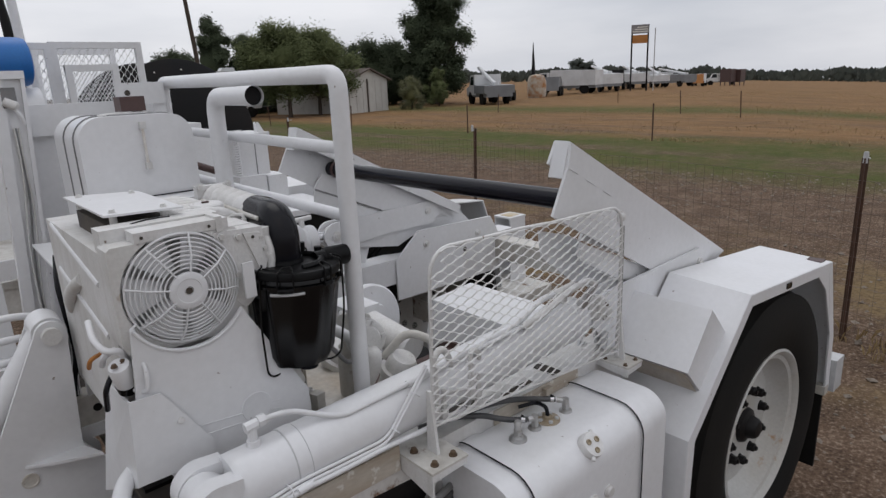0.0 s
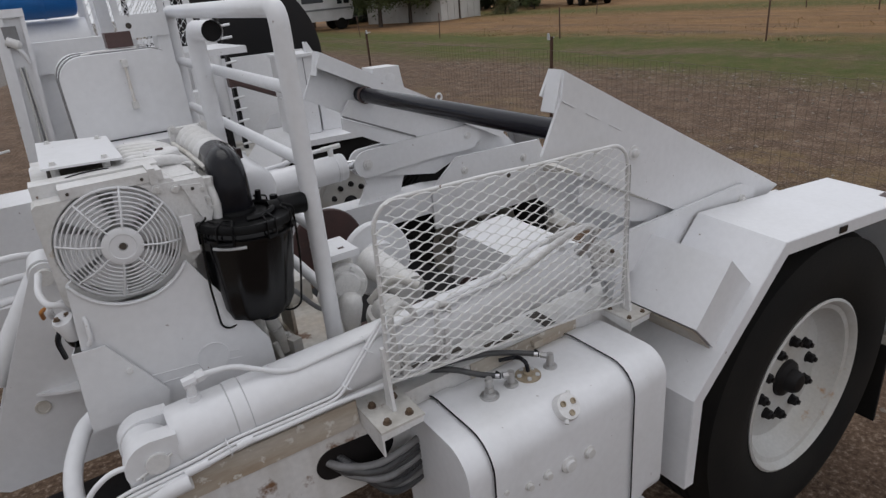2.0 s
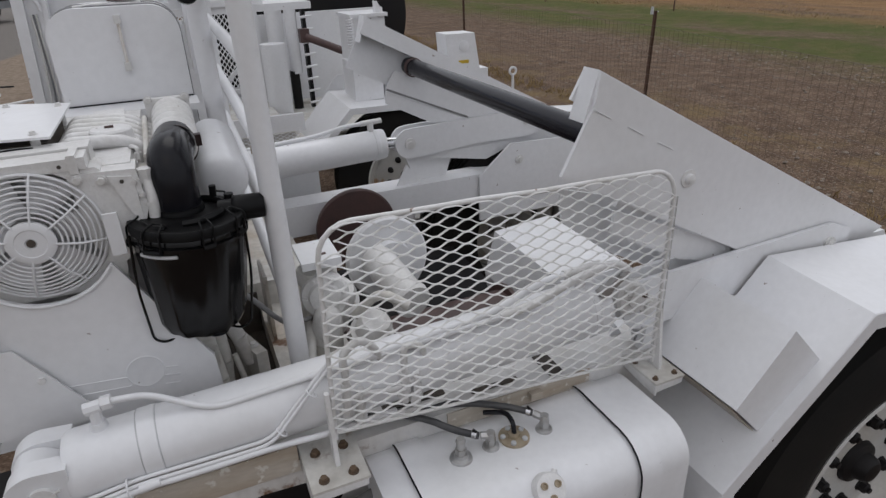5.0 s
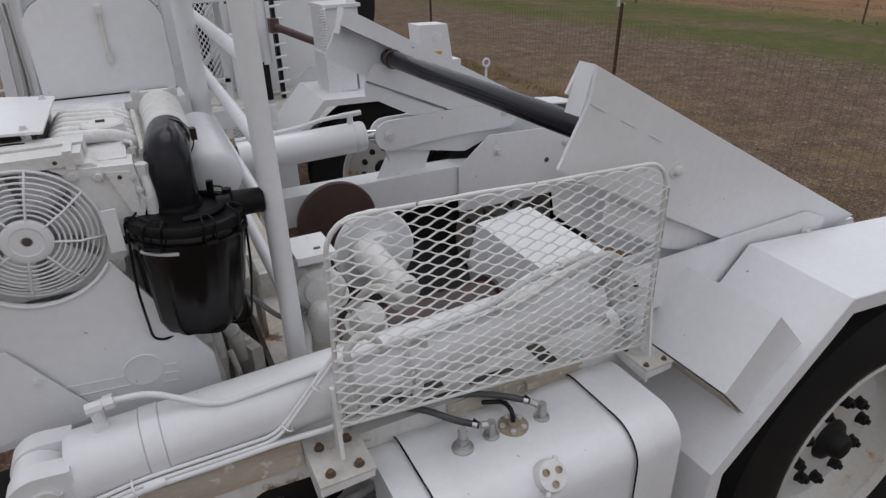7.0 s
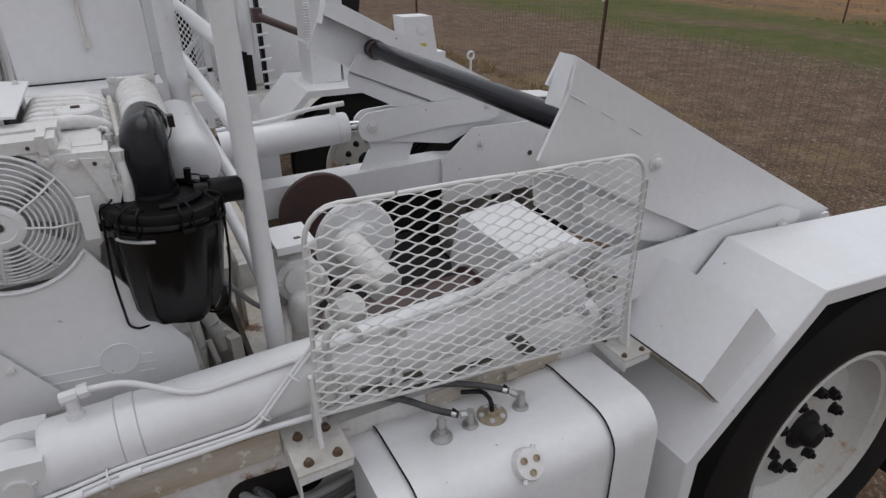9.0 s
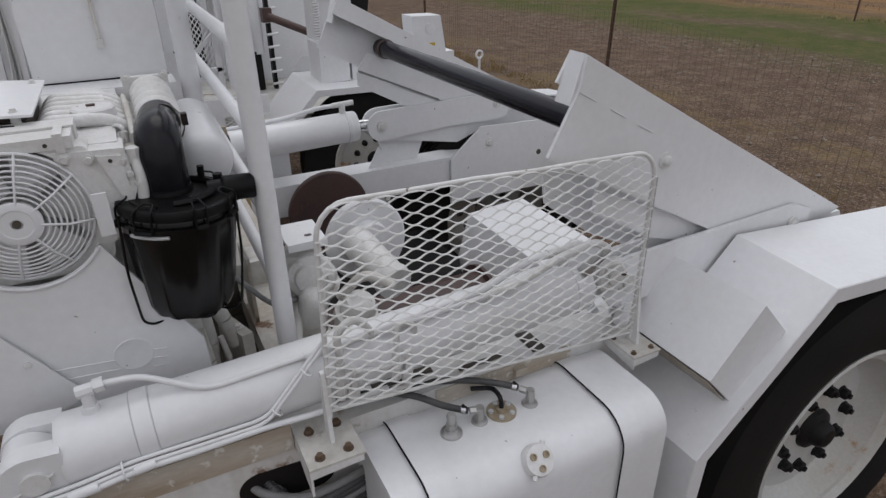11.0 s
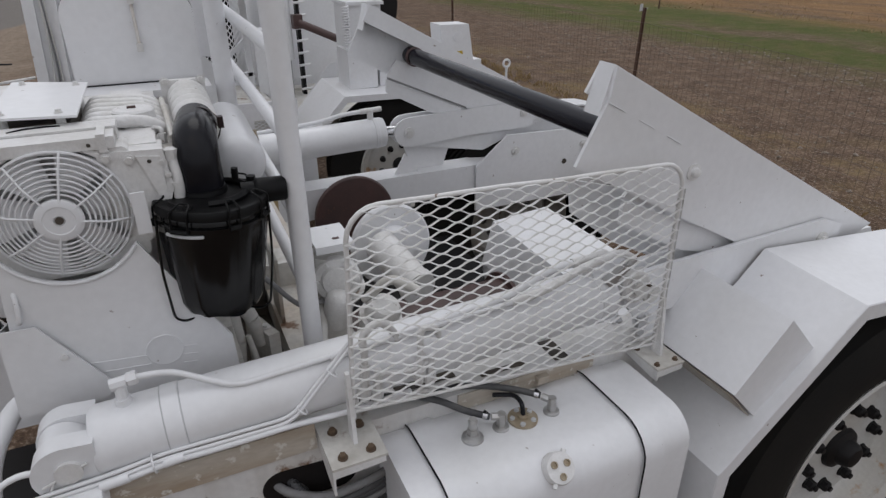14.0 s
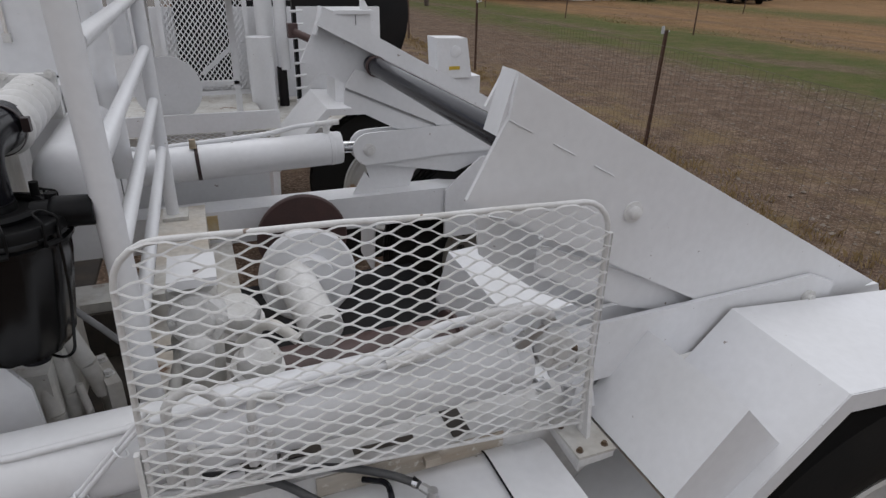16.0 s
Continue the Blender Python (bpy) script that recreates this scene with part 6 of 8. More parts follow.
# ---- front post, lug and boom cylinder ----
def build_front():
    bm = bmesh.new()
    # leaning channel: back and two flanges, the cables run in its hollow
    channel = [(-0.040, 0.46), (-0.012, 0.46), (-0.012, 0.472), (0.030, 0.472), (0.030, 0.46), (0.040, 0.46), (0.040, 0.50), (-0.040, 0.50)]
    low, high = ([bm.verts.new((x + u, y, z)) for u, y in channel] for x, z in ((-1.725, 0.86), (-1.667, 1.722)))
    for i in range(8):
        bm.faces.new((low[i], low[(i + 1) % 8], high[(i + 1) % 8], high[i]))
    bm.faces.new(low[::-1])
    bm.faces.new(high)
    post = part("control_post", bm, WHITE, trailer, "white leaning channel post with cables")
    bm = bmesh.new()
    block(bm, -1.708, -1.626, 0.458, 0.502, 1.7225, 1.744, 0.002)
    part("post_cap", bm, WHITE, post)
    for k in range(3):
        bm = bmesh.new()
        x = lambda z: -1.725 + (z - 0.86) * 0.0657 + 0.002 + 0.008 * k
        pts = [(x(z) + 0.0055 * math.sin(14 * z + 0.8 * k), 0.4645 + 0.002 * k, z) for z in (0.90, 1.02, 1.15, 1.27, 1.38, 1.46, 1.53, 1.59)]
        tube(bm, bend(pts, 0.05), 0.0026, 8)
        part("post_cable", bm, HOSE_GREY if k == 1 else WHITE_CAST, post)
    # grey block fills the channel's hollow and paints the recess's shade
    bm = bmesh.new()
    block(bm, -1.690, -1.655, 0.4585, 0.4715, 1.645, 1.700, 0.001)
    part("recess_shade", bm, HOSE_GREY, post, "grey block painting the shaded recess near the post's top")
    bm = bmesh.new()
    lathe(bm, [(0.0, -0.02), (0.012, -0.018), (0.013, 0.012), (0.008, 0.018), (0.0, 0.02)], (-1.672, 0.452, 1.655), (0.9, -0.2, -0.5), 16)
    part("recess_lamp", bm, WHITE_CAST, post)
    bm = bmesh.new()
    tube(bm, bend([(-1.672, 0.450, 1.65), (-1.655, 0.447, 1.625), (-1.650, 0.455, 1.60)], 0.02), 0.005, 8)
    part("lamp_lead", bm, WHITE, post)
    for k in range(7):
        bm = bmesh.new()
        u, v = 0.007 * math.sin(2.1 * k), 0.008 * math.cos(1.7 * k)
        tube(bm, bend([(-1.695 + u, 0.06, 1.30), (-1.709 + v, 0.02, 1.237), (-1.706 + u, 0.02 + v, 1.148), (-1.713 - u, 0.02 + u, 1.06), (-1.725 + v, 0.02, 0.956), (-1.72, 0.02 + u, 0.86)], 0.04), 0.0035 + 0.0012 * (k % 3), 8)
        part("engine_wire", bm, (WHITE, HOSE_GREY, BLACK_HOSE)[k % 3], post, "cable beside the column")
    for k in range(3):
        bm = bmesh.new()
        z = 1.16 - 0.055 * k
        tube(bm, bend([(-2.0, 0.10, z - 0.02), (-1.90, 0.10, z), (-1.80, 0.10, z + 0.005), (-1.72, 0.12, z - 0.03)], 0.05), 0.009, 10)
        part("side_hose", bm, WHITE, post, "white overpainted hose")
    for k, (p, q, r) in enumerate((((-1.735, -0.47, 1.225), (-1.760, -0.46, 1.20), 0.004), ((-1.728, -0.50, 1.20), (-1.748, -0.48, 1.12), 0.005), ((-1.722, -0.50, 1.235), (-1.744, -0.49, 1.21), 0.006))):
        bm = bmesh.new()
        mid = (Vector(p) + Vector(q)) / 2 + Vector((-0.012, -0.02, 0.012))
        tube(bm, bend([p, mid, q], 0.02), r, 8)
        part("small_hose", bm, (ORANGE, BLACK_HOSE, WHITE)[k], post)
    bm = bmesh.new()
    block(bm, -1.703, -1.672, 0.0, 0.012, 0.85, 1.260, 0.002)
    column = part("support_column", bm, WHITE, trailer, "white channel column with flat top plate")
    bm = bmesh.new()
    prism(bm, [(-1.708, -0.02), (-1.676, 0.0), (-1.645, 0.40), (-1.700, 0.42)], "z", 1.260, 1.267, 0.001)
    part("top_plate", bm, WHITE, column)
    bm = bmesh.new()
    block(bm, -1.690, -1.676, 0.05, 0.062, 1.2668, 1.2685, 0.0)
    part("slot", bm, DARK_INSIDE, column, "dark slot in the top plate")
    # pivot lug of the front boom
    px, pz = -1.761, 1.151
    for y in (-0.068, 0.04):
        bm = bmesh.new()
        lug = [(px + 0.032 * math.cos(radians(g)), pz + 0.032 * math.sin(radians(g))) for g in range(-10, 171, 20)]
        lug += [(-1.90, 0.935), (-2.03, 0.650), (-1.99, 0.625), (-1.695, 0.625), (-1.695, 0.80), (-1.745, 0.87)]
        prism(bm, lug, "y", y - 0.006, y + 0.006, 0.003)
        plate = part("boom_lug", bm, WHITE, trailer, "white pivot lug plate", smooth=25)
    bm = bmesh.new()
    rod(bm, (px, -0.092, pz), (px, 0.07, pz), 0.020, seg=22)
    part("boom_pin", bm, WHITE_CAST, trailer, "white pivot pin")
    bm = bmesh.new()
    lathe(bm, [(0.0, -0.045), (0.036, -0.045), (0.036, 0.045), (0.0, 0.045)], (px, -0.012, pz), (0, 1, 0), 24)
    rod(bm, (px - 0.01, -0.012, pz - 0.01), (-1.94, -0.012, 0.90), 0.030, seg=24)
    part("boom_cylinder", bm, WHITE, trailer, "white hydraulic cylinder")
    bm = bmesh.new()
    prism(bm, [(-1.865, -0.074), (-1.745, -0.074), (-1.718, -0.14), (-1.80, -0.11)], "z", 0.855, 0.862, 0.001)
    part("lug_gusset", bm, WHITE, trailer, "white gusset plate beside the lug", smooth=25)
    bm = bmesh.new()
    lathe(bm, [(0.018, 0.0), (0.018, 0.003), (0.014, 0.0032), (0.013, 0.001), (0.0, 0.001)], (-1.861, -0.0745, 0.823), (0, -1, 0), 18)
    part("gusset_hole", bm, WHITE_RUSTY, trailer, "rimmed hole in the lug plate")
    bm = bmesh.new()
    block(bm, -1.738, -1.676, -0.005, 0.06, 0.875, 0.95, 0.003)
    vb = part("valve_block", bm, WHITE_DIRTY, trailer, "grimy white valve block")
    bm = bmesh.new()
    block(bm, -1.745, -1.672, -0.012, 0.07, 0.842, 0.8745, 0.003)
    part("valve_foot", bm, WHITE, vb)
    bm = bmesh.new()
    rod(bm, (-1.690, -0.0045, 0.915), (-1.690, -0.0085, 0.915), 0.010, seg=12)
    part("plug", bm, BLACK_STEEL_DULL, vb)
    bm = bmesh.new()
    block(bm, -1.70, -1.35, 0.52, 0.60, 1.56, 1.65, 0.006)
    part("front_beam", bm, WHITE, trailer, "white horizontal beam")
    bm = bmesh.new()
    block(bm, -1.69, -1.40, 0.545, 0.575, 0.95, 1.562, 0.006)
    part("front_panel", bm, WHITE, trailer, "white sheet panel behind the oil tank")
    bm = bmesh.new()
    block(bm, -2.05, -1.76, -0.05, 0.22, 1.24, 1.36, 0.006)
    bank = part("valve_bank", bm, WHITE_CAST, trailer, "white control valve bank with hand wheel")
    bank.location = (-0.136, 0.80, -0.094)
    bm = bmesh.new()
    block(bm, -2.10, -1.63, -0.03, 0.20, 0.74, 1.236, 0.008)
    part("valve_stand", bm, WHITE, bank, "white sheet stand under the valve bank")
    bm = bmesh.new()
    block(bm, -1.86, -1.575, -0.145, -0.029, 0.870, 0.930, 0.004)
    part("stand_bracket", bm, WHITE, bank, "white bracket that ties the stand to the rail")
    bm = bmesh.new()
    rod(bm, (-1.80, 0.10, 1.36), (-1.80, 0.10, 1.43), 0.016, seg=14)
    lathe(bm, [(0.0, 0.02), (0.022, 0.016), (0.026, 0.0), (0.018, -0.016), (0.0, -0.018)], (-1.80, 0.10, 1.435), (0, 0, 1), 18)
    part("hand_wheel_hub", bm, WHITE_CAST, bank)
    for dx, dy, dz in ((-0.060, -0.02, 0.036), (0.000, 0.03, 0.066), (-0.082, 0.0, -0.008), (0.040, -0.01, -0.008), (-0.012, -0.05, -0.03)):
        bm = bmesh.new()
        rod(bm, (-1.80, 0.10, 1.432), (-1.80 + dx, 0.10 + dy, 1.432 + dz), 0.007, 0.0045, 10)
        part("wheel_spoke", bm, WHITE_CAST, bank)
    bm = bmesh.new()
    rod(bm, (-1.775, 0.10, 1.448), (-1.715, 0.09, 1.447), 0.0028, seg=8)
    part("dark_lever", bm, BLACK_STEEL_DULL, bank, "thin dark lever")
    bm = bmesh.new()
    rod(bm, (-1.765, 0.05, 1.395), (-1.655, 0.06, 1.405), 0.0042, seg=8)
    part("valve_rod", bm, WHITE_CAST, bank)
    for k in range(4):
        bm = bmesh.new()
        rod(bm, (-2.0 + 0.055 * k, 0.0, 1.35), (-2.01 + 0.055 * k, -0.03, 1.43), 0.006, seg=8)
        part("valve_lever", bm, WHITE_CAST, bank)
    bm = bmesh.new()
    block(bm, -1.405, -1.262, 0.445, 0.452, 1.636, 1.702, 0.002)
    block(bm, -1.30, -1.262, 0.452, 0.54, 1.40, 1.70, 0.004)
    bracket = part("rack_bracket", bm, WHITE, trailer, "white bracket plate with a slot")
    bm = bmesh.new()
    rod(bm, (-1.372, 0.4448, 1.672), (-1.372, 0.4435, 1.672), 0.0085, seg=14)
    part("slot", bm, DARK_INSIDE, bracket, "dark slot")


build_front()


# ---- winch and covers behind the guard ----
def build_winch():
    bm = bmesh.new()
    lathe(bm, [(0.0, 0.0), (0.15, 0.0), (0.155, 0.004), (0.155, 0.016), (0.15, 0.02), (0.0, 0.02)], (-0.835, 0.56, 0.765), (0, -1, 0), 44)
    winch = part("winch", bm, RUST, trailer, "rusty brown winch drum with white gearbox")
    bm = bmesh.new()
    lathe(bm, [(0.0, 0.0), (0.15, 0.0), (0.15, 0.012), (0.128, 0.014), (0.128, 0.54), (0.15, 0.542), (0.15, 0.555), (0.0, 0.555)], (-1.045, -0.03, 0.555), (1, 0, 0), 40)
    part("drum", bm, RUST, winch)
    bm = bmesh.new()
    lathe(bm, [(0.0, 0.0), (0.112, 0.0), (0.118, 0.005), (0.118, 0.02), (0.112, 0.026), (0.06, 0.028), (0.055, 0.06), (0.0, 0.06)], (-0.918, -0.08, 0.938), (0.05, -1, 0.1), 40)
    gear = part("gear_cover", bm, WHITE, winch, "white round gear cover")
    bm = bmesh.new()
    rod(bm, (-0.956, -0.12, 0.955), (-0.928, -0.30, 0.918), 0.046, 0.044, 26)
    rod(bm, (-0.928, -0.30, 0.918), (-0.925, -0.32, 0.914), 0.049, 0.046, 26)
    part("motor", bm, WHITE_CAST, gear, "white hydraulic motor")
    bm = bmesh.new()
    lathe(bm, [(0.0, 0.012), (0.040, 0.012), (0.043, 0.008), (0.043, -0.016), (0.036, -0.020), (0.034, -0.07), (0.046, -0.09), (0.044, -0.19), (0.03, -0.21), (0.0, -0.21)], (-1.168, -0.40, 1.095), (0.03, 0.0, 1), 30)
    pump = part("pump", bm, WHITE_DIRTY, trailer, "grimy white upright hydraulic pump")
    bm = bmesh.new()
    face, d = Vector((-1.166, -0.452, 1.062)), Vector((-0.25, -1, 0.12)).normalized()
    lathe(bm, [(0.0, -0.05), (0.043, -0.05), (0.045, -0.022), (0.050, -0.020), (0.050, -0.004), (0.047, 0.0), (0.034, 0.001), (0.030, 0.010), (0.0, 0.012)], face, d, 34)
    flange = part("pump_flange", bm, WHITE_CAST, pump, "bolted round pump flange")
    u, v, w = basis(d)
    for k in range(6):
        bm = bmesh.new()
        p = face + (u * math.cos(k * 1.047 + 0.3) + v * math.sin(k * 1.047 + 0.3)) * 0.041
        lathe(bm, [(0.0062, 0.0), (0.0058, 0.006), (0.0, 0.007)], p, d, 6)
        part("flange_bolt", bm, WHITE_CAST, flange, smooth=25)
    bm = bmesh.new()
    lathe(bm, [(0.0, 0.044), (0.016, 0.041), (0.026, 0.030), (0.030, 0.010), (0.029, -0.03), (0.024, -0.05), (0.0, -0.06)], (-1.172, -0.462, 1.005), (0.1, -0.25, 1), 26)
    part("pump_head", bm, WHITE_CAST, pump, "white domed pump head")
    for g in (215, 255, 295, 335):
        h = hexbolt("pump_bolt", 0.006, 0.009, WHITE_CAST, pump, "y")
        a_ = radians(g)
        h.matrix_local = Matrix.Translation((-1.168 + 0.038 * math.cos(a_), -0.40 + 0.038 * math.sin(a_), 1.045)) @ Matrix.Rotation(a_ + math.pi / 2, 4, "Z")
    bm = bmesh.new()
    block(bm, -1.203, -1.122, -0.445, -0.34, 1.135, 1.143, 0.002)
    shelf = part("pump_bracket", bm, WHITE, trailer, "white bracket over the pump")
    bm = bmesh.new()
    block(bm, -1.203, -1.122, -0.451, -0.4455, 1.128, 1.1445, 0.002)
    part("bracket_lip", bm, WHITE, shelf)
    bm = bmesh.new()
    block(bm, -1.160, -1.146, -0.42, -0.412, 1.1425, 1.1445, 0.0)
    part("rust_spot", bm, RUST, shelf, "rusty slot")
    for x, y, z, r in ((-1.075, -0.44, 0.93, 0.04), (-1.03, -0.50, 0.86, 0.03), (-1.10, -0.20, 0.90, 0.05)):
        bm = bmesh.new()
        lathe(bm, [(0.0, 0.06), (r * 0.8, 0.058), (r, 0.045), (r, 0.02), (r * 1.25, 0.018), (r * 1.25, 0.0), (r, -0.002), (r, -0.08), (r * 0.7, -0.09), (0.0, -0.09)], (x, y, z), (0.2, -0.4, 1), 22)
        part("valve_body", bm, WHITE_CAST, trailer, "white valve body")
    for k, (p, q) in enumerate((((-1.10, -0.42, 0.98), (-1.0, -0.50, 1.02)), ((-1.16, -0.32, 1.0), (-1.22, -0.5, 0.95)), ((-1.04, -0.45, 0.86), (-0.95, -0.50, 0.80)))):
        bm = bmesh.new()
        mid = (Vector(p) + Vector(q)) / 2 + Vector((0, 0, 0.05))
        tube(bm, bend([p, mid, q], 0.06), 0.011, 10)
        part("pump_hose", bm, WHITE_DIRTY, trailer)
    bm = bmesh.new()
    prism(bm, [(-0.45, 0.50), (-0.48, 0.66), (-0.44, 0.815), (-0.22, 0.832), (0.02, 0.62), (0.02, 0.46)], "y", -0.27, 0.17, 0.006)
    part("drive_cover", bm, WHITE, trailer, "white folded drive cover", smooth=25)
    # black plate added to fill the dark area low between the rails
    bm = bmesh.new()
    block(bm, -1.08, -0.42, -0.60, 0.60, 0.56, 0.575, 0.002)
    part("belly_plate", bm, BLACK_STEEL_DULL, trailer, "flat black plate low between the rails")


build_winch()


# ---- the neighbouring trailer ----
def build_second():
    t2 = thing("equipment_trailer", "white equipment trailer parked beside the reel trailer", "trailer")
    build_fender(t2, 1.83, 2.34, line=[(-0.80, 0.36), (-0.79, 0.62), (-0.481, 0.929), (0.20, 0.915), (0.33, 0.60), (0.35, 0.36)])
    build_wheel(t2, -0.12, 1.885, 0.44, -1, 0.44, hub=0.8)
    bm = bmesh.new()
    block(bm, -1.80, 0.58, 2.16, 2.28, 0.55, 0.72, 0.006)
    block(bm, -1.80, 0.58, 3.2, 3.32, 0.55, 0.72, 0.006)
    part("chassis", bm, WHITE_DIRTY, t2)
    bm = bmesh.new()
    block(bm, -1.80, -0.75, 2.15, 3.4, 0.72, 0.76, 0.004)
    block(bm, -0.75, 0.52, 2.15, 3.4, 0.62, 0.70, 0.004)
    part("deck", bm, WHITE_DIRTY, t2, "grimy white deck")
    # screw jack with ladder-like rack
    bm = bmesh.new()
    rod(bm, (-0.520, 3.10, 0.952), (-0.520, 3.10, 1.75), 0.042, seg=20)
    jack = part("jack", bm, WHITE, t2, "white jack with toothed rack")
    bm = bmesh.new()
    rod(bm, (-0.540, 3.10, 0.66), (-0.540, 3.10, 0.97), 0.034, seg=20)
    part("jack_foot", bm, BLACK_STEEL_DULL, jack, "black inner jack tube")
    bm = bmesh.new()
    block(bm, -0.445, -0.42, 3.06, 3.12, 0.70, 1.75, 0.003)
    part("rack_strip", bm, BLACK_STEEL_DULL, jack)
    for k in range(12):
        bm = bmesh.new()
        rod(bm, (-0.46, 3.05, 0.74 + 0.085 * k), (-0.38, 3.05, 0.745 + 0.085 * k), 0.009, seg=8)
        part("rack_tooth", bm, WHITE, jack)
    bm = bmesh.new()
    rod(bm, (-0.47, 2.90, 1.22), (-0.17, 2.80, 1.085), 0.026, seg=18)
    crank = part("crank_shaft", bm, RUST, t2, "rusty brown shaft")
    bm = bmesh.new()
    block(bm, -0.505, -0.44, 2.89, 2.96, 1.18, 1.27, 0.004)
    part("shaft_box", bm, RUST, crank)
    bm = bmesh.new()
    block(bm, -1.78, 0.25, 3.36, 3.40, 0.70, 1.345, 0.006)
    part("back_panel", bm, WHITE, t2, "white sheet panel")
    # black slab added behind the mesh; its colour gives the interior's shade
    bm = bmesh.new()
    block(bm, -1.20, -0.86, 3.318, 3.352, 0.86, 1.40, 0.003)
    part("dark_backing", bm, BLACK_STEEL_DULL, t2, "added black slab for the shaded interior behind the mesh screen")
    bm = bmesh.new()
    block(bm, -1.80, -0.70, 2.08, 2.11, 0.785, 0.885, 0.003)
    board = part("side_rail", bm, WHITE, t2, "white side rail")
    for x in (-1.78, -1.4, -1.0):
        bm = bmesh.new()
        block(bm, x, x + 0.04, 2.085, 2.105, 0.60, 0.786, 0.002)
        part("rail_post", bm, WHITE, board)
    b_ = bmesh.new()
    expanded_metal(b_, -1.45, -0.74, 0.69, 0.775, 2.10, lambda x, z: -1.45 <= x <= -0.74 and 0.69 <= z <= 0.775, 0.04, 0.02, 0.004)
    tagged(part("skirt_mesh", b_, WHITE, board, "white diamond mesh skirt", smooth=30), kind="stuff")
    # upright tanks, cabinets
    for x, y, z0, z1, r in ((-0.685, 3.0, 0.70, 1.182, 0.085), (-0.62, 3.2, 0.76, 1.42, 0.06)):
        bm = bmesh.new()
        rod(bm, (x, y, z0), (x, y, z1), r, seg=22)
        part("upright_cylinder", bm, WHITE, t2)
    for x0, x1, y0, y1, z0, z1 in ((-0.40, -0.225, 1.99, 2.22, 0.928, 1.150), (-0.20, -0.07, 2.02, 2.25, 0.924, 1.135), (0.12, 0.50, 2.4, 2.9, 0.70, 0.98)):
        bm = bmesh.new()
        block(bm, x0, x1, y0, y1, z0, z1, 0.008)
        box = part("cabinet", bm, WHITE, t2, "small white sheet-metal cabinet")
        # thin grey strip along the cabinet's lower front edge
        bm = bmesh.new()
        block(bm, x0 + 0.004, x1 - 0.004, y0 - 0.003, y0 + 0.01, z0 - 0.003, z0 + 0.003, 0.0)
        part("dark_joint", bm, HOSE_GREY, box, "dark joint under the cabinet")
    bm = bmesh.new()
    block(bm, -0.375, -0.175, 2.03, 2.30, 1.148, 1.390, 0.006)
    tall = part("tall_cabinet", bm, WHITE, t2, "tall white cabinet with flat lid")
    bm = bmesh.new()
    block(bm, -0.385, -0.160, 2.015, 2.315, 1.390, 1.408, 0.003)
    part("lid", bm, WHITE, tall)
    bm = bmesh.new()
    block(bm, -0.262, -0.258, 2.026, 2.032, 1.155, 1.385, 0.0)
    part("door_seam", bm, HOSE_GREY, tall, "thin door seam")
    for k in (0, 1):
        bm = bmesh.new()
        prism(bm, [(-0.215, 1.408), (-0.172, 1.408), (-0.205, 1.470), (-0.215, 1.470)], "y", 2.06 + 0.045 * k, 2.066 + 0.045 * k, 0.001)
        part("lid_bracket", bm, WHITE, tall, smooth=25)
    bm = bmesh.new()
    prism(bm, [(-0.415, 1.035), (-0.375, 1.035), (-0.375, 0.85), (-0.70, 0.70)], "y", 2.345, 2.351, 0.001)
    part("side_gusset", bm, WHITE, t2, "white sloping plate behind the fender", smooth=25)
    bm = bmesh.new()
    path = []
    for k in range(130):
        a = k * 2 * math.pi / 8
        path.append((-0.398 + 0.019 * math.cos(a), 1.99 + 0.019 * math.sin(a), 1.160 + 0.0018 * k))
    tube(bm, path, 0.0042, 6)
    part("coil_spring", bm, WHITE, t2, "white coil spring")
    # lamp posts with slanting boxes
    for x, y, z0, z1, w in ((0.355, 2.20, 1.01, 1.245, 0.105),):
        bm = bmesh.new()
        prism(bm, [(x - w, z1), (x + w * 0.9, z1 - 0.004), (x + w * 1.25, z0), (x - w * 0.85, z0)], "y", y - 0.07, y + 0.09, 0.005)
        box = part("lamp_housing", bm, WHITE, t2, "white tapered lamp housing")
        bm = bmesh.new()
        lathe(bm, [(0.035, 0.0), (0.035, 0.004), (0.02, 0.006), (0.0, 0.006)], (x + 0.02, y - 0.07, z1 - 0.08), (0, -1, 0), 18)
        part("round_cover", bm, WHITE, box)
        bm = bmesh.new()
        block(bm, x - 0.02, x + 0.05, y - 0.074, y - 0.0705, z0 + 0.05, z0 + 0.07, 0.0)
        part("yellow_tag", bm, YELLOW_LABEL, box, "small yellow tag")
        bm = bmesh.new()
        block(bm, x - 0.05, x + 0.2, y - 0.05, y + 0.1, 0.66, z0 + 0.004, 0.004)
        part("lamp_post", bm, WHITE, t2)
    # lifting eye
    bm = bmesh.new()
    tube(bm, ring_path((0.545, 1.80, 1.04), (0, 1, 0), 0.022, 20), 0.007, 8, closed=True)
    rod(bm, (0.545, 1.80, 0.82), (0.545, 1.80, 1.02), 0.008, seg=8)
    rod(bm, (0.545, 1.80, 0.82), (0.545, 2.2, 0.66), 0.012, seg=8)
    part("lifting_eye", bm, WHITE, t2, "white ring bolt")
    # mesh cage and panels
    def frame_box(x0, x1, z0, z1, y, name, strand=0.005):
        b_ = bmesh.new()
        block(b_, x0, x1, y - 0.014, y + 0.014, z1 - 0.03, z1, 0.002)
        block(b_, x0, x1, y - 0.014, y + 0.014, z0, z0 + 0.03, 0.002)
        block(b_, x0, x0 + 0.03, y - 0.0145, y + 0.0145, z0, z1, 0.002)
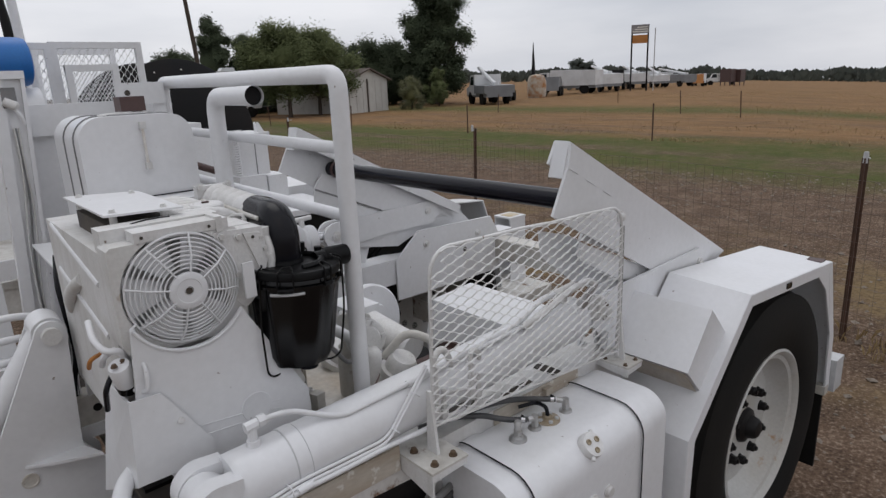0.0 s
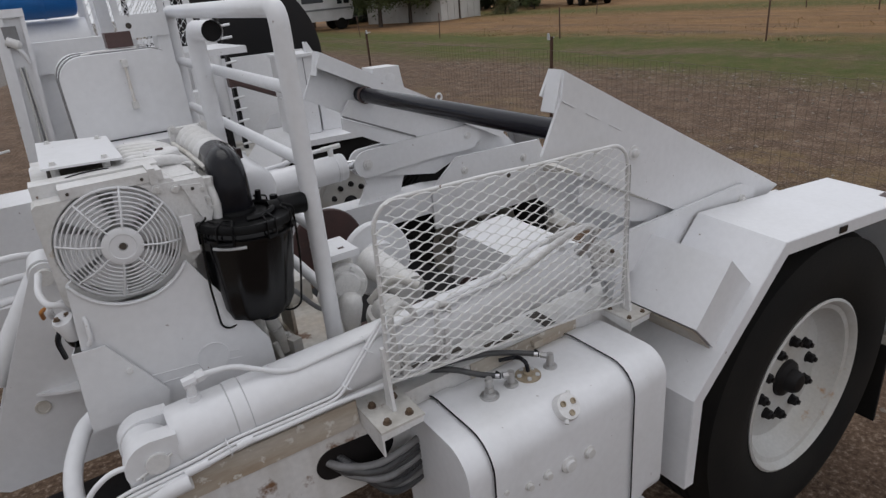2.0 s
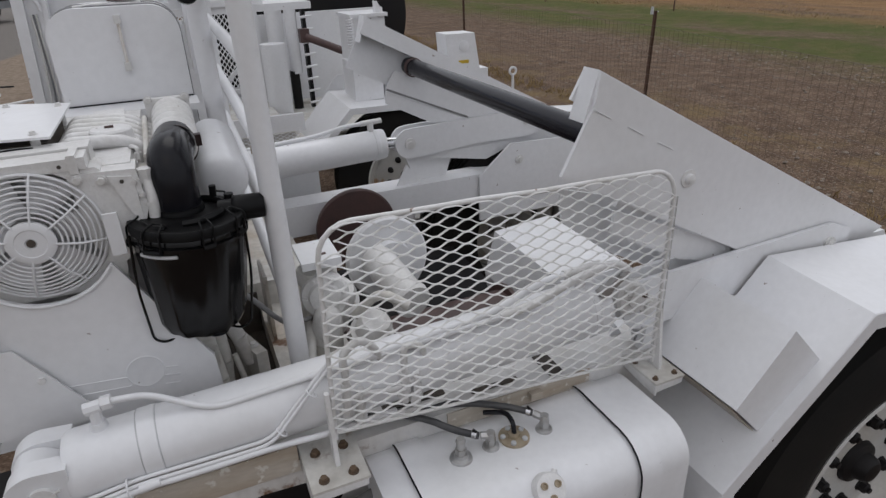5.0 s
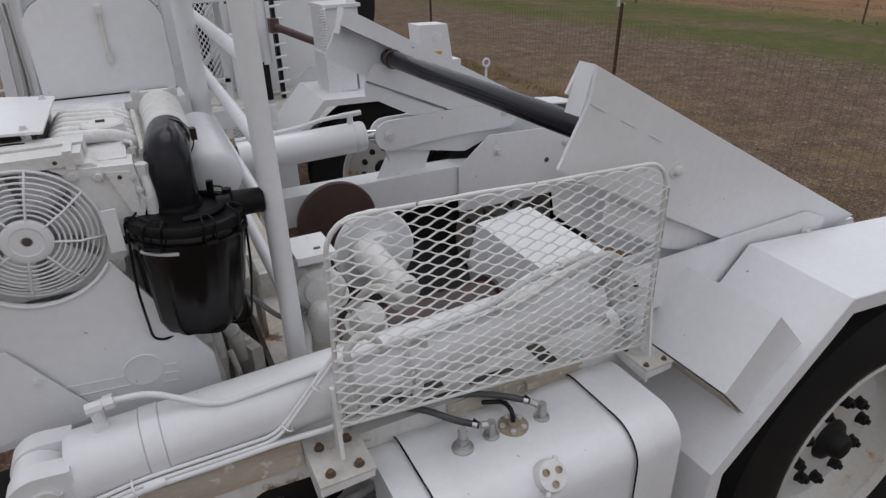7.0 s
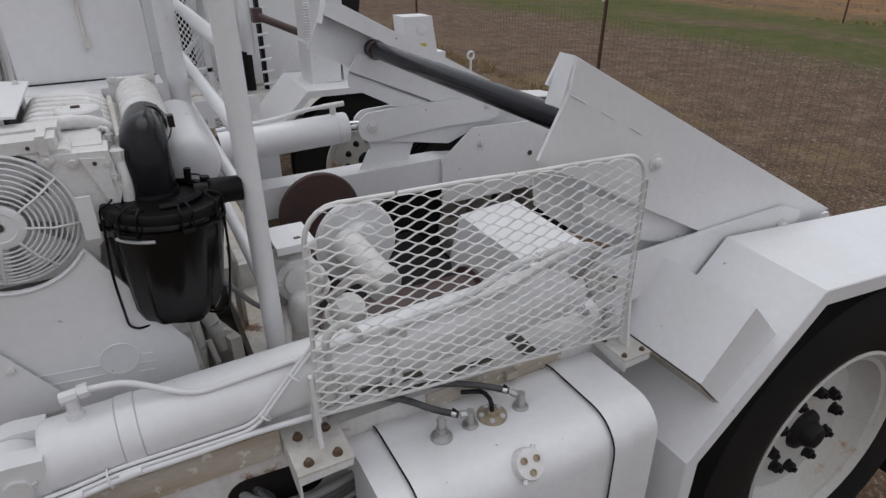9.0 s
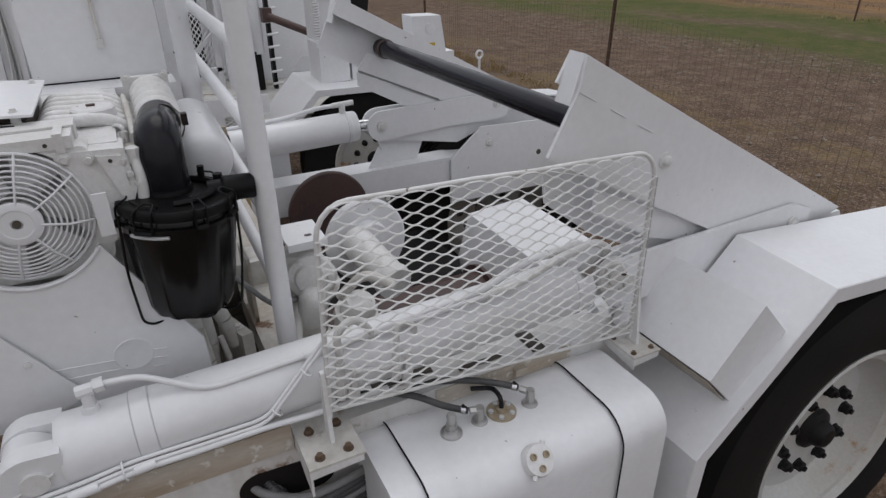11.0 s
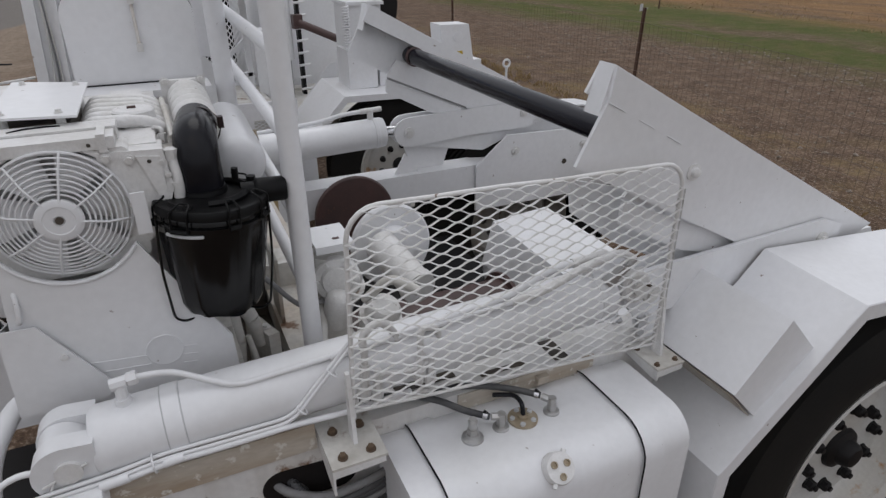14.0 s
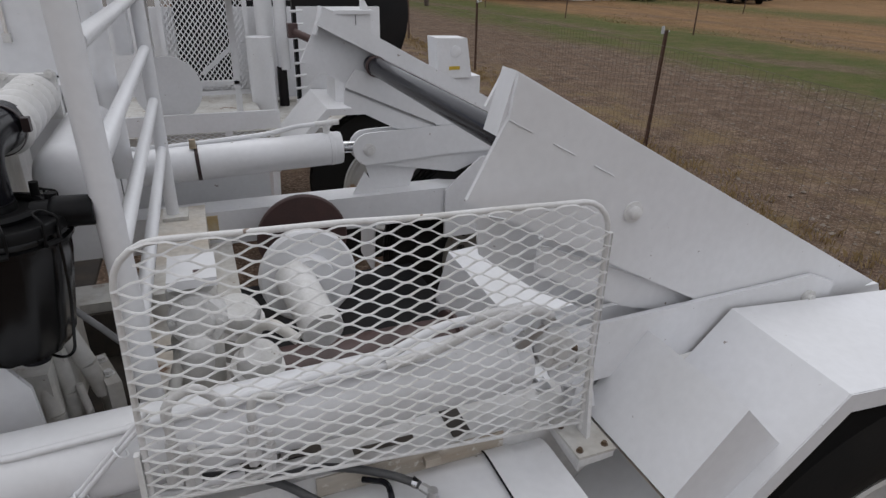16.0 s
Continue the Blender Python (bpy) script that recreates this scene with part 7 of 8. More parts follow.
        block(b_, x1 - 0.03, x1, y - 0.0145, y + 0.0145, z0, z1, 0.002)
        ob = part(name, b_, WHITE, t2, "white angle frame with expanded metal")
        b_ = bmesh.new()
        expanded_metal(b_, x0 + 0.03, x1 - 0.03, z0 + 0.03, z1 - 0.03, y, lambda x, z: x0 + 0.03 <= x <= x1 - 0.02 and z0 + 0.03 <= z <= z1 - 0.02, 0.034, 0.046, strand)
        tagged(part("cage_mesh", b_, WHITE, ob, "white diamond mesh", smooth=30), kind="stuff")
        return ob
    frame_box(-1.28, -0.86, 1.50, 1.93, 1.95, "mesh_cage")
    frame_box(-1.24, -1.0, 1.50, 1.82, 1.90, "cage_door")
    frame_box(-1.28, -0.86, 1.50, 1.93, 2.45, "mesh_cage")
    frame_box(-1.30, -0.72, 0.76, 1.55, 3.3, "mesh_screen", 0.013)
    frame_box(-1.385, -1.275, 1.50, 1.925, 1.945, "side_cage")
    bm = bmesh.new()
    block(bm, -1.76, -0.62, 1.90, 2.5, 1.465, 1.50, 0.006)
    part("upper_shelf", bm, WHITE, t2, "white shelf that carries the cage")
    for x in (-1.74, -1.35):
        bm = bmesh.new()
        block(bm, x, x + 0.05, 2.3, 2.36, 0.74, 1.468, 0.003)
        part("shelf_leg", bm, WHITE, t2)
    bm = bmesh.new()
    lathe(bm, [(0.0, 0.0), (0.17, 0.0), (0.175, 0.006), (0.175, 0.03), (0.165, 0.034), (0.0, 0.036)], (-1.26, 2.33, 0.985), (0, -1, 0), 36)
    part("round_cover_plate", bm, WHITE, t2, "white round inspection cover")
    bm = bmesh.new()
    block(bm, -0.90, -0.865, 2.5, 2.53, 0.66, 1.5, 0.003)
    block(bm, -1.12, -0.87, 2.5, 2.53, 0.962, 0.985, 0.003)
    prism(bm, [(-1.06, 1.02), (-0.885, 1.17), (-0.885, 1.20), (-1.085, 1.03)], "y", 2.505, 2.525, 0.002)
    part("light_stand", bm, WHITE, t2)
    bm = bmesh.new()
    rod(bm, (-1.33, 2.25, 1.5), (-1.36, 2.25, 2.6), 0.022, seg=14)
    part("boom_pole", bm, WHITE, t2, "white upright pole")
    return t2


second = build_second()

# black steel reel flange beyond it
reel = thing("cable_reel", "large black steel cable reel with perforated flange", "reel")
bm = bmesh.new()
lathe(bm, [(0.0, 0.0), (0.70, 0.0), (0.72, 0.01), (0.72, 0.03), (0.70, 0.04), (0.2, 0.045), (0.0, 0.045)], (0.05, 4.2, 1.24), (0.1, -1, 0), 64)
part("flange", bm, BLACK_STEEL_DULL, reel, "black steel flange")
bm = bmesh.new()
lathe(bm, [(0.0, 0.0), (0.28, 0.0), (0.28, 0.8), (0.0, 0.8)], (0.05, 4.2, 1.24), (-0.1, 1, 0), 36)
part("core", bm, BLACK_STEEL_DULL, reel)
bm = bmesh.new()
lathe(bm, [(0.0, 0.0), (0.70, 0.0), (0.72, 0.02), (0.70, 0.04), (0.0, 0.04)], (-0.02, 4.9, 1.24), (0.1, -1, 0), 56)
part("far_flange", bm, BLACK_STEEL_DULL, reel)
# pale discs on the flange paint daylight seen through its holes
for k in range(5):
    g = radians(62 + 22 * k)
    bm = bmesh.new()
    p = Vector((0.05, 4.155, 1.24)) + Vector((math.cos(g), 0.1 * math.cos(g), math.sin(g))) * 0.63
    rod(bm, p + Vector((0, -0.001, 0)), p + Vector((0, -0.004, 0)), 0.007, seg=12)
    part("flange_light_dot", bm, LABEL, reel, "pale disc painting daylight through a flange hole")
for x in (-0.3, 0.45):
    bm = bmesh.new()
    block(bm, x, x + 0.1, 4.1, 4.9, -0.02, 0.62, 0.01)
    part("cradle_leg", bm, WHITE_DIRTY, reel, "white cradle leg")

# blue barrel lying on the shelf
barrel = thing("plastic_barrel", "blue plastic barrel lying on its side on a saddle", "barrel", (-1.62, 1.80, 1.832))
bm = bmesh.new()
lathe(bm, [(0.0, 0.225), (0.085, 0.225), (0.100, 0.218), (0.106, 0.200), (0.108, 0.1), (0.112, 0.09), (0.108, 0.08), (0.108, -0.08), (0.112, -0.09), (0.108, -0.1), (0.106, -0.20), (0.098, -0.218), (0.0, -0.225)], (0, 0, 0), (1, 0.05, 0), 36)
part("body", bm, BLUE, barrel)
saddle = thing("barrel_saddle", "white rounded sheet hood that carries the barrel", "saddle", (-1.54, 1.88, 1.50))
bm = bmesh.new()
hood = [(0.12 * math.cos(radians(g)), 0.10 + 0.12 * math.sin(radians(g))) for g in range(0, 181, 15)]
prism(bm, [(0.12, 0.0)] + hood + [(-0.12, 0.0)], "x", -0.17, 0.17, 0.01)
part("hood", bm, WHITE, saddle, smooth=30)


# ---- fence ----
POSTS = [(0.2, -10.0), (1.45, -4.8), (2.25, -0.58), (3.03, 3.48), (3.35, 8.45), (3.8, 13.4), (4.3, 18.3), (4.7, 23.2), (5.1, 28.0)]


def build_fence():
    fence = thing("wire_fence", "woven wire fence on rusty steel posts", "fence")
    tagged(fence, kind="structure")
    first = None
    for i, (x, y) in enumerate(POSTS):
        if first is None:
            bm = bmesh.new()
            prism(bm, [(-0.018, -0.016), (0.018, -0.016), (0.018, -0.010), (0.004, -0.010), (0.004, 0.016), (-0.004, 0.016), (-0.004, -0.010), (-0.018, -0.010)], "z", -0.3, 1.13, 0.0)
            first = part("post", bm, POST_RUST, fence, "rusty brown steel T-post", smooth=20)
            first.matrix_local = Matrix.Translation((x, y, 0))
        else:
            again(first, pose(x, y, 0, random.uniform(-2, 2), random.uniform(-2, 2), 100 + random.uniform(-8, 8)))
    cap = None
    for x, y in POSTS:
        if cap is None:
            bm = bmesh.new()
            rod(bm, (0, 0, 1.10), (0, 0, 1.165), 0.017, 0.013, 10)
            rod(bm, (0.0, 0.0, 1.115), (0.075, 0.0, 1.12), 0.006, seg=8)
            cap = part("insulator", bm, PRIMER, fence, "grey insulator cap with pin")
            cap.matrix_local = Matrix.Translation((x, y, 0))
        else:
            again(cap, Matrix.Translation((x, y, 0)))
    for (xa, ya), (xb, yb) in zip(POSTS, POSTS[1:]):
        a, b = Vector((xa, ya, 0)), Vector((xb, yb, 0))
        e = (b - a)
        n = int(e.length / 0.075)
        e /= n
        side = Vector((-e.y, e.x, 0)).normalized() * 0.018
        bm = bmesh.new()
        for k in range(n):
            p = a + e * k + side
            rod(bm, p + Vector((0, 0, 0.02)), p + Vector((0, 0, 1.0)), 0.0013, seg=3, caps=False)
        for z in (0.03, 0.11, 0.19, 0.27, 0.36, 0.45, 0.54, 0.63, 0.72, 0.81, 0.90, 1.0):
            mid = (a + b) / 2 + side + Vector((0, 0, z - 0.008 + random.uniform(-0.006, 0.006)))
            tube(bm, [a + side + Vector((0, 0, z)), mid, b + side + Vector((0, 0, z))], 0.0017, 3, caps=False)
        tagged(part("woven_wire", bm, WIRE, fence, "weathered woven wire netting"), kind="stuff")
    return fence


build_fence()

# second, sparser line of posts in the field
back = thing("field_fence", "thin dark steel field posts in dry grass", "fence")
tagged(back, kind="structure")
bm = bmesh.new()
rod(bm, (0, 0, -0.2), (0, 0, 0.90), 0.020, seg=8)
fp = part("post", bm, POST_RUST, back)
fp.matrix_local = Matrix.Translation((12.4, 6.65, land(12.4, 6.65)))
for k, (x, y) in enumerate(((12.0, 12.93), (11.7, 19.2), (11.4, 25.5), (12.8, 0.4), (13.1, -5.9), (21.3, 20.4), (21.8, 10.9), (20.1, 7.8), (30.0, 19.1))):
    again(fp, pose(x, y, land(x, y), random.uniform(-3, 3), random.uniform(-3, 3), 0))


# ---- stones and dry grass ----
def scatter_stones():
    bm = bmesh.new()
    rng = random.Random(5)
    for _ in range(5200):
        x = rng.uniform(0.6, 7.2)
        y = rng.uniform(-3.5, 12.0)
        if rng.random() < 0.35:
            x = rng.uniform(6.8, 8.4) - 0.05 * y
        if rng.random() < 0.25:
            x, y = rng.uniform(0.55, 3.2), rng.uniform(-2.2, 4.0)
        r = 0.006 + 0.022 * rng.random() ** 3
        z = 0.05 * noise.noise((x * 0.55, y * 0.55, 3.1)) + 0.02 * noise.noise((x * 2.1, y * 2.1, 0.7))
        calm = min(1.0, max(0.0, (math.hypot(x, y) - 1.3) / 1.2))
        c = Vector((x, y, z * calm + r * 0.15))
        g = rng.uniform(0, 6.28)
        k = rng.uniform(0.6, 1.0)
        v = [bm.verts.new(c + Vector((r * 1.2 * math.cos(g + i * 1.5708) * (1 if i % 2 else k), r * 1.2 * math.sin(g + i * 1.5708) * (1 if i % 2 else k), rng.uniform(-0.2, 0.2) * r))) for i in range(4)]
        top = bm.verts.new(c + Vector((rng.uniform(-0.3, 0.3) * r, rng.uniform(-0.3, 0.3) * r, r * rng.uniform(0.5, 0.9))))
        low = bm.verts.new(c - Vector((0, 0, r * 0.6)))
        for i in range(4):
            bm.faces.new((v[i], v[(i + 1) % 4], top))
            bm.faces.new((v[(i + 1) % 4], v[i], low))
    tagged(finish(bm, "gravel", STONE, smooth=25), "scattered small grey and tan stones on the dirt", "gravel", kind="stuff")


def scatter_grass(name, spots, blades, h, mat, label):
    bm = bmesh.new()
    rng = random.Random(11)
    for x, y, sx, sy, many in spots:
        for _ in range(many):
            cx, cy = x + rng.gauss(0, sx), y + rng.gauss(0, sy)
            for _ in range(blades):
                a = rng.uniform(0, 6.28)
                hh = h * rng.uniform(0.4, 1.1)
                bx, by = cx + rng.gauss(0, 0.03), cy + rng.gauss(0, 0.03)
                ln = hh * rng.uniform(0.2, 0.9)
                w = 0.004
                p = [Vector((bx - w * math.sin(a), by + w * math.cos(a), -0.03)), Vector((bx + w * math.sin(a), by - w * math.cos(a), -0.03)),
                     Vector((bx + ln * 0.4 * math.cos(a) + w * 0.6 * math.sin(a), by + ln * 0.4 * math.sin(a) - w * 0.6 * math.cos(a), hh * 0.7)),
                     Vector((bx + ln * math.cos(a), by + ln * math.sin(a), hh))]
                v = [bm.verts.new(q) for q in p]
                bm.faces.new((v[0], v[1], v[2]))
                bm.faces.new((v[0], v[2], v[3]))
    tagged(finish(bm, name, mat), label, "grass", kind="stuff")


def scatter_weeds():
    """Dry weeds over the field beyond the mown strip, thinning with distance."""
    xyz, faces = [], []
    rng = random.Random(31)
    for _ in range(9000):
        x = 12.5 + 60 * rng.random() ** 1.7
        y = rng.uniform(-14, 42) + 0.45 * x - 8
        dense = noise.noise((x * 0.11, y * 0.07, 5.0)) + 0.4 * noise.noise((x * 0.6, y * 0.5, 2.0))
        if dense < -0.05:
            continue
        for _ in range(5):
            a, h = rng.uniform(0, 6.28), rng.uniform(0.02, 0.06) * (1 + max(0.0, dense))
            bx, by, w, ln = x + rng.gauss(0, 0.12), y + rng.gauss(0, 0.12), 0.012, rng.uniform(0.02, 0.10)
            b0, g = len(xyz), land(bx, by)
            xyz += [(bx - w * math.sin(a), by + w * math.cos(a), g - 0.02), (bx + w * math.sin(a), by - w * math.cos(a), g - 0.02), (bx + ln * math.cos(a), by + ln * math.sin(a), g + h)]
            faces.append((b0, b0 + 1, b0 + 2))
    me = bpy.data.meshes.new("dry_weeds")
    me.from_pydata(xyz, [], faces)
    me.materials.append(STRAW)
    tagged(new("dry_weeds", me), "sparse dry straw-coloured weeds over the field", "grass", kind="stuff")


scatter_stones()
scatter_weeds()
fence_line = []
for (xa, ya), (xb, yb) in zip(POSTS[1:6], POSTS[2:7]):
    for k in range(9):
        f = (k + 0.5) / 9
        fence_line.append((xa + (xb - xa) * f, ya + (yb - ya) * f, 0.12, 0.28, 16))
scatter_grass("dry_grass", fence_line, 7, 0.065, STRAW, "dry straw-coloured grass along the fence")


MOTTLED = material("orange_mottled_paint", (0.45, 0.40, 0.33), 0.7, second=(0.32, 0.13, 0.03), amount=1.0, scale=2.2, bump=0.2)


# ---- trees ----
def tree(x, y, h, crown, seed, mat, lobes=26, leaves=14000, leaf=0.12, trunk=0.28, low=0.28, label="tall broadleaf tree with dense dark crown", flat=1.0):
    """Trunk, limbs to each bough, dark inner twigs and leaves in many small uneven boughs."""
    rng = random.Random(seed)
    t = thing("tree", label, "tree", (x, y, land(x, y)))
    bm = bmesh.new()
    top = Vector((rng.uniform(-0.4, 0.4), rng.uniform(-0.4, 0.4), h * 0.8))
    path = [Vector((0, 0, -0.2)), Vector((0.05, 0, h * 0.2)), top * 0.6 + Vector((0.1, 0, 0)), top]
    last = None
    for i, p in enumerate(path):
        r = trunk * (1 - i * 0.28)
        ring = [bm.verts.new(p + Vector((math.cos(k * 0.785) * r, math.sin(k * 0.785) * r, 0))) for k in range(8)]
        if last:
            for k in range(8):
                bm.faces.new((last[k], last[(k + 1) % 8], ring[(k + 1) % 8], ring[k]))
        last = ring
    z0, z1 = h * low, h
    boughs = []
    for i in range(lobes):
        f = (i + 0.5) / lobes
        z = z0 + (z1 - z0) * (0.06 + 0.86 * f)
        wide = crown * flat * math.sin(math.pi * min(0.98, 0.18 + 0.80 * f)) ** 0.6
        a = i * 2.399 + rng.uniform(-0.5, 0.5)
        rad = wide * rng.uniform(0.25, 0.95)
        c = Vector((math.cos(a) * rad, math.sin(a) * rad, z + rng.uniform(-0.05, 0.05) * h))
        boughs.append((c, crown * rng.uniform(0.20, 0.36)))
        s = Vector((0, 0, max(z * 0.6, 0.1)))
        rod(bm, s, c, trunk * 0.25, trunk * 0.05, 5)
    part("trunk", bm, BARK, t)
    bm = bmesh.new()
    core = bmesh.ops.create_icosphere(bm, subdivisions=2, radius=1.0)["verts"]
    for v in core:                          # shaded inner twigs
        n_ = v.co.normalized()
        k = 0.52 + 0.16 * noise.noise(n_ * 2.3 + Vector((seed, 0, 0)))
        v.co = Vector((n_.x * crown * k, n_.y * crown * k, (z0 + z1) / 2 + n_.z * (z1 - z0) * 0.5 * k))
    part("inner_crown", bm, mat, t, smooth=80)
    xyz, faces = [], []
    for _ in range(leaves * 2):
        c, r = rng.choice(boughs)
        d = Vector((rng.gauss(0, 1), rng.gauss(0, 1), rng.gauss(0, 0.8))).normalized()
        p = c + d * r * abs(rng.gauss(0.62, 0.34))
        u = Vector((rng.gauss(0, 1), rng.gauss(0, 1), rng.gauss(0, 1))).normalized()
        v = u.orthogonal().normalized()
        k = leaf * rng.uniform(0.3, 0.85)
        b0 = len(xyz)
        xyz += [tuple(p + w) for w in (u * k, v * k * 0.5, -u * k * 0.8, -v * k * 0.5 + u * k * 0.1)]
        faces.append((b0, b0 + 1, b0 + 2, b0 + 3))
    me = bpy.data.meshes.new("crown")
    me.from_pydata(xyz, [], faces)
    me.materials.append(mat)
    ob = new("crown", me)
    ob.parent = t
    return t


tree(29.7, 34.6, 9.2, 3.0, 3, LEAF, 52, 52000, 0.15, 0.42, 0.06)
tree(31.5, 38.5, 5.4, 2.2, 4, LEAF, 26, 20000, 0.15, label="dark broadleaf tree behind the shed", low=0.02)
tree(27.2, 40.0, 4.9, 2.4, 41, LEAF, 30, 22000, 0.15, label="dark broadleaf tree behind the shed", low=0.02)
tree(15.9, 32.0, 5.2, 2.5, 7, LEAF_LIGHT, 36, 26000, 0.12, 0.14, 0.24, "spreading mid-green tree beside the shed")
tree(17.9, 32.0, 5.0, 2.3, 8, LEAF_LIGHT, 36, 26000, 0.12, 0.13, 0.26, "spreading mid-green tree beside the shed")
tree(15.4, 41.0, 6.4, 1.5, 9, LEAF, 28, 18000, 0.14, 0.2, 0.15, "tall dark rounded conifer tree")
tree(17.6, 40.3, 5.3, 1.7, 12, LEAF, 28, 18000, 0.14, 0.2, 0.02, "dark dense evergreen tree")
tree(23.5, 43.0, 5.0, 2.5, 13, LEAF, 32, 24000, 0.15, 0.3, 0.02, "dark dense trees behind the shed")
tree(19.8, 42.0, 5.0, 2.6, 17, LEAF, 30, 22000, 0.15, 0.3, 0.02, "dark dense trees behind the shed")
tree(14.2, 44.0, 4.4, 2.2, 19, LEAF, 26, 16000, 0.15, 0.3, 0.02, "dark dense trees behind the trailers")
tree(25.2, 42.0, 5.0, 2.4, 42, LEAF, 30, 22000, 0.15, 0.3, 0.02, "dark dense trees behind the shed")
tree(30.0, 40.5, 4.9, 2.3, 43, LEAF, 28, 20000, 0.15, 0.3, 0.02, "dark dense trees behind the shed")
tree(21.6, 41.0, 4.9, 2.2, 44, LEAF, 28, 20000, 0.15, 0.3, 0.02, "dark dense trees behind the shed")
tree(23.6, 30.2, 2.0, 1.05, 14, LEAF_OLIVE, 26, 9000, 0.07, 0.06, 0.0, "rounded olive-yellow bush beside the shed")
tree(26.8, 31.2, 2.5, 0.95, 15, LEAF_LIGHT, 20, 7000, 0.08, 0.06, 0.0, "loose green bush under the tall tree")
tree(58.4, 43.0, 3.6, 1.5, 16, LEAF_HAZED, 14, 2600, 0.26, 0.2, 0.02, "distant small dark evergreen tree")
tree(60.2, 42.6, 3.3, 1.3, 18, LEAF_HAZED, 14, 2600, 0.26, 0.2, 0.02, "distant small dark evergreen tree")

# far wood on the horizon
bm = bmesh.new()
rng = random.Random(21)
for _ in range(9000):
    a = rng.uniform(radians(-18), radians(75))
    d = rng.uniform(330, 420)
    p = Vector((d * math.cos(a), d * math.sin(a), land(d * math.cos(a), d * math.sin(a)) + rng.random() ** 0.8 * (5.0 + 2.5 * noise.noise((a * 25, 0.3, 0.1)))))
    k = rng.uniform(0.8, 1.8)
    g = rng.uniform(0, 3.14)
    u = Vector((math.cos(g), math.sin(g), 0)) * k
    q = [bm.verts.new(p + w) for w in (u, Vector((0, 0, k * 0.9)), -u, Vector((0, 0, -k)))]
    bm.faces.new(q)
tagged(finish(bm, "far_wood", LEAF_HAZED, smooth=10), "low dark line of woods on the horizon", "woods", kind="stuff")


# ---- shed ----
def build_shed():
    s = thing("shed", "small pale shed with brown gable roof", "shed", (20.14, 34.2, 0), turn=104.4)
    L, W, H, P = 6.5, 3.6, 1.95, 0.62
    bm = bmesh.new()
    prism(bm, [(-W / 2, -0.1), (W / 2, -0.1), (W / 2, H), (0, H + P), (-W / 2, H)], "x", -L / 2, L / 2, 0.0)
    wall = part("wall", bm, SHED_WALL, s, smooth=20)
    for k in range(1, 8):
        x = -L / 2 + k * L / 8
        bm = bmesh.new()
        block(bm, x - 0.02, x + 0.02, W / 2, W / 2 + 0.02, 0.0, H - 0.02, 0.0)
        part("batten", bm, SHED_WALL, wall)
    for k in range(1, 6):
        y = -W / 2 + k * W / 6
        bm = bmesh.new()
        block(bm, -L / 2 - 0.02, -L / 2, y - 0.02, y + 0.02, 0.0, H - 0.02, 0.0)
        part("batten", bm, SHED_WALL, wall)
    for sgn in (-1, 1):
        bm = bmesh.new()
        e = 0.28
        prism(bm, [(0, H + P + 0.08), (sgn * (W / 2 + e), H + 0.08 - P * e / (W / 2)), (sgn * (W / 2 + e), H - P * e / (W / 2)), (0, H + P + 0.003)], "x", -L / 2 - 0.22, L / 2 + 0.22, 0.0)
        part("roof", bm, SHED_ROOF, s, smooth=20)
    bm = bmesh.new()
    block(bm, -L / 2 - 0.045, -L / 2 - 0.021, 0.12, 0.24, 0.0, 2.0, 0.0)
    part("dark_post", bm, BARK, s, "dark upright board")


build_shed()


# ---- parked trucks in the field ----
def wheel_pair(parent, x, y, r):
    bm = bmesh.new()
    lathe(bm, [(0, 0.14), (r * 0.55, 0.14), (r * 0.58, 0.16), (r, 0.12), (r, -0.12), (r * 0.58, -0.16), (0, -0.14)], (x, y, r), (0, 1, 0), 18)
    part("wheel", bm, TYRE, parent)


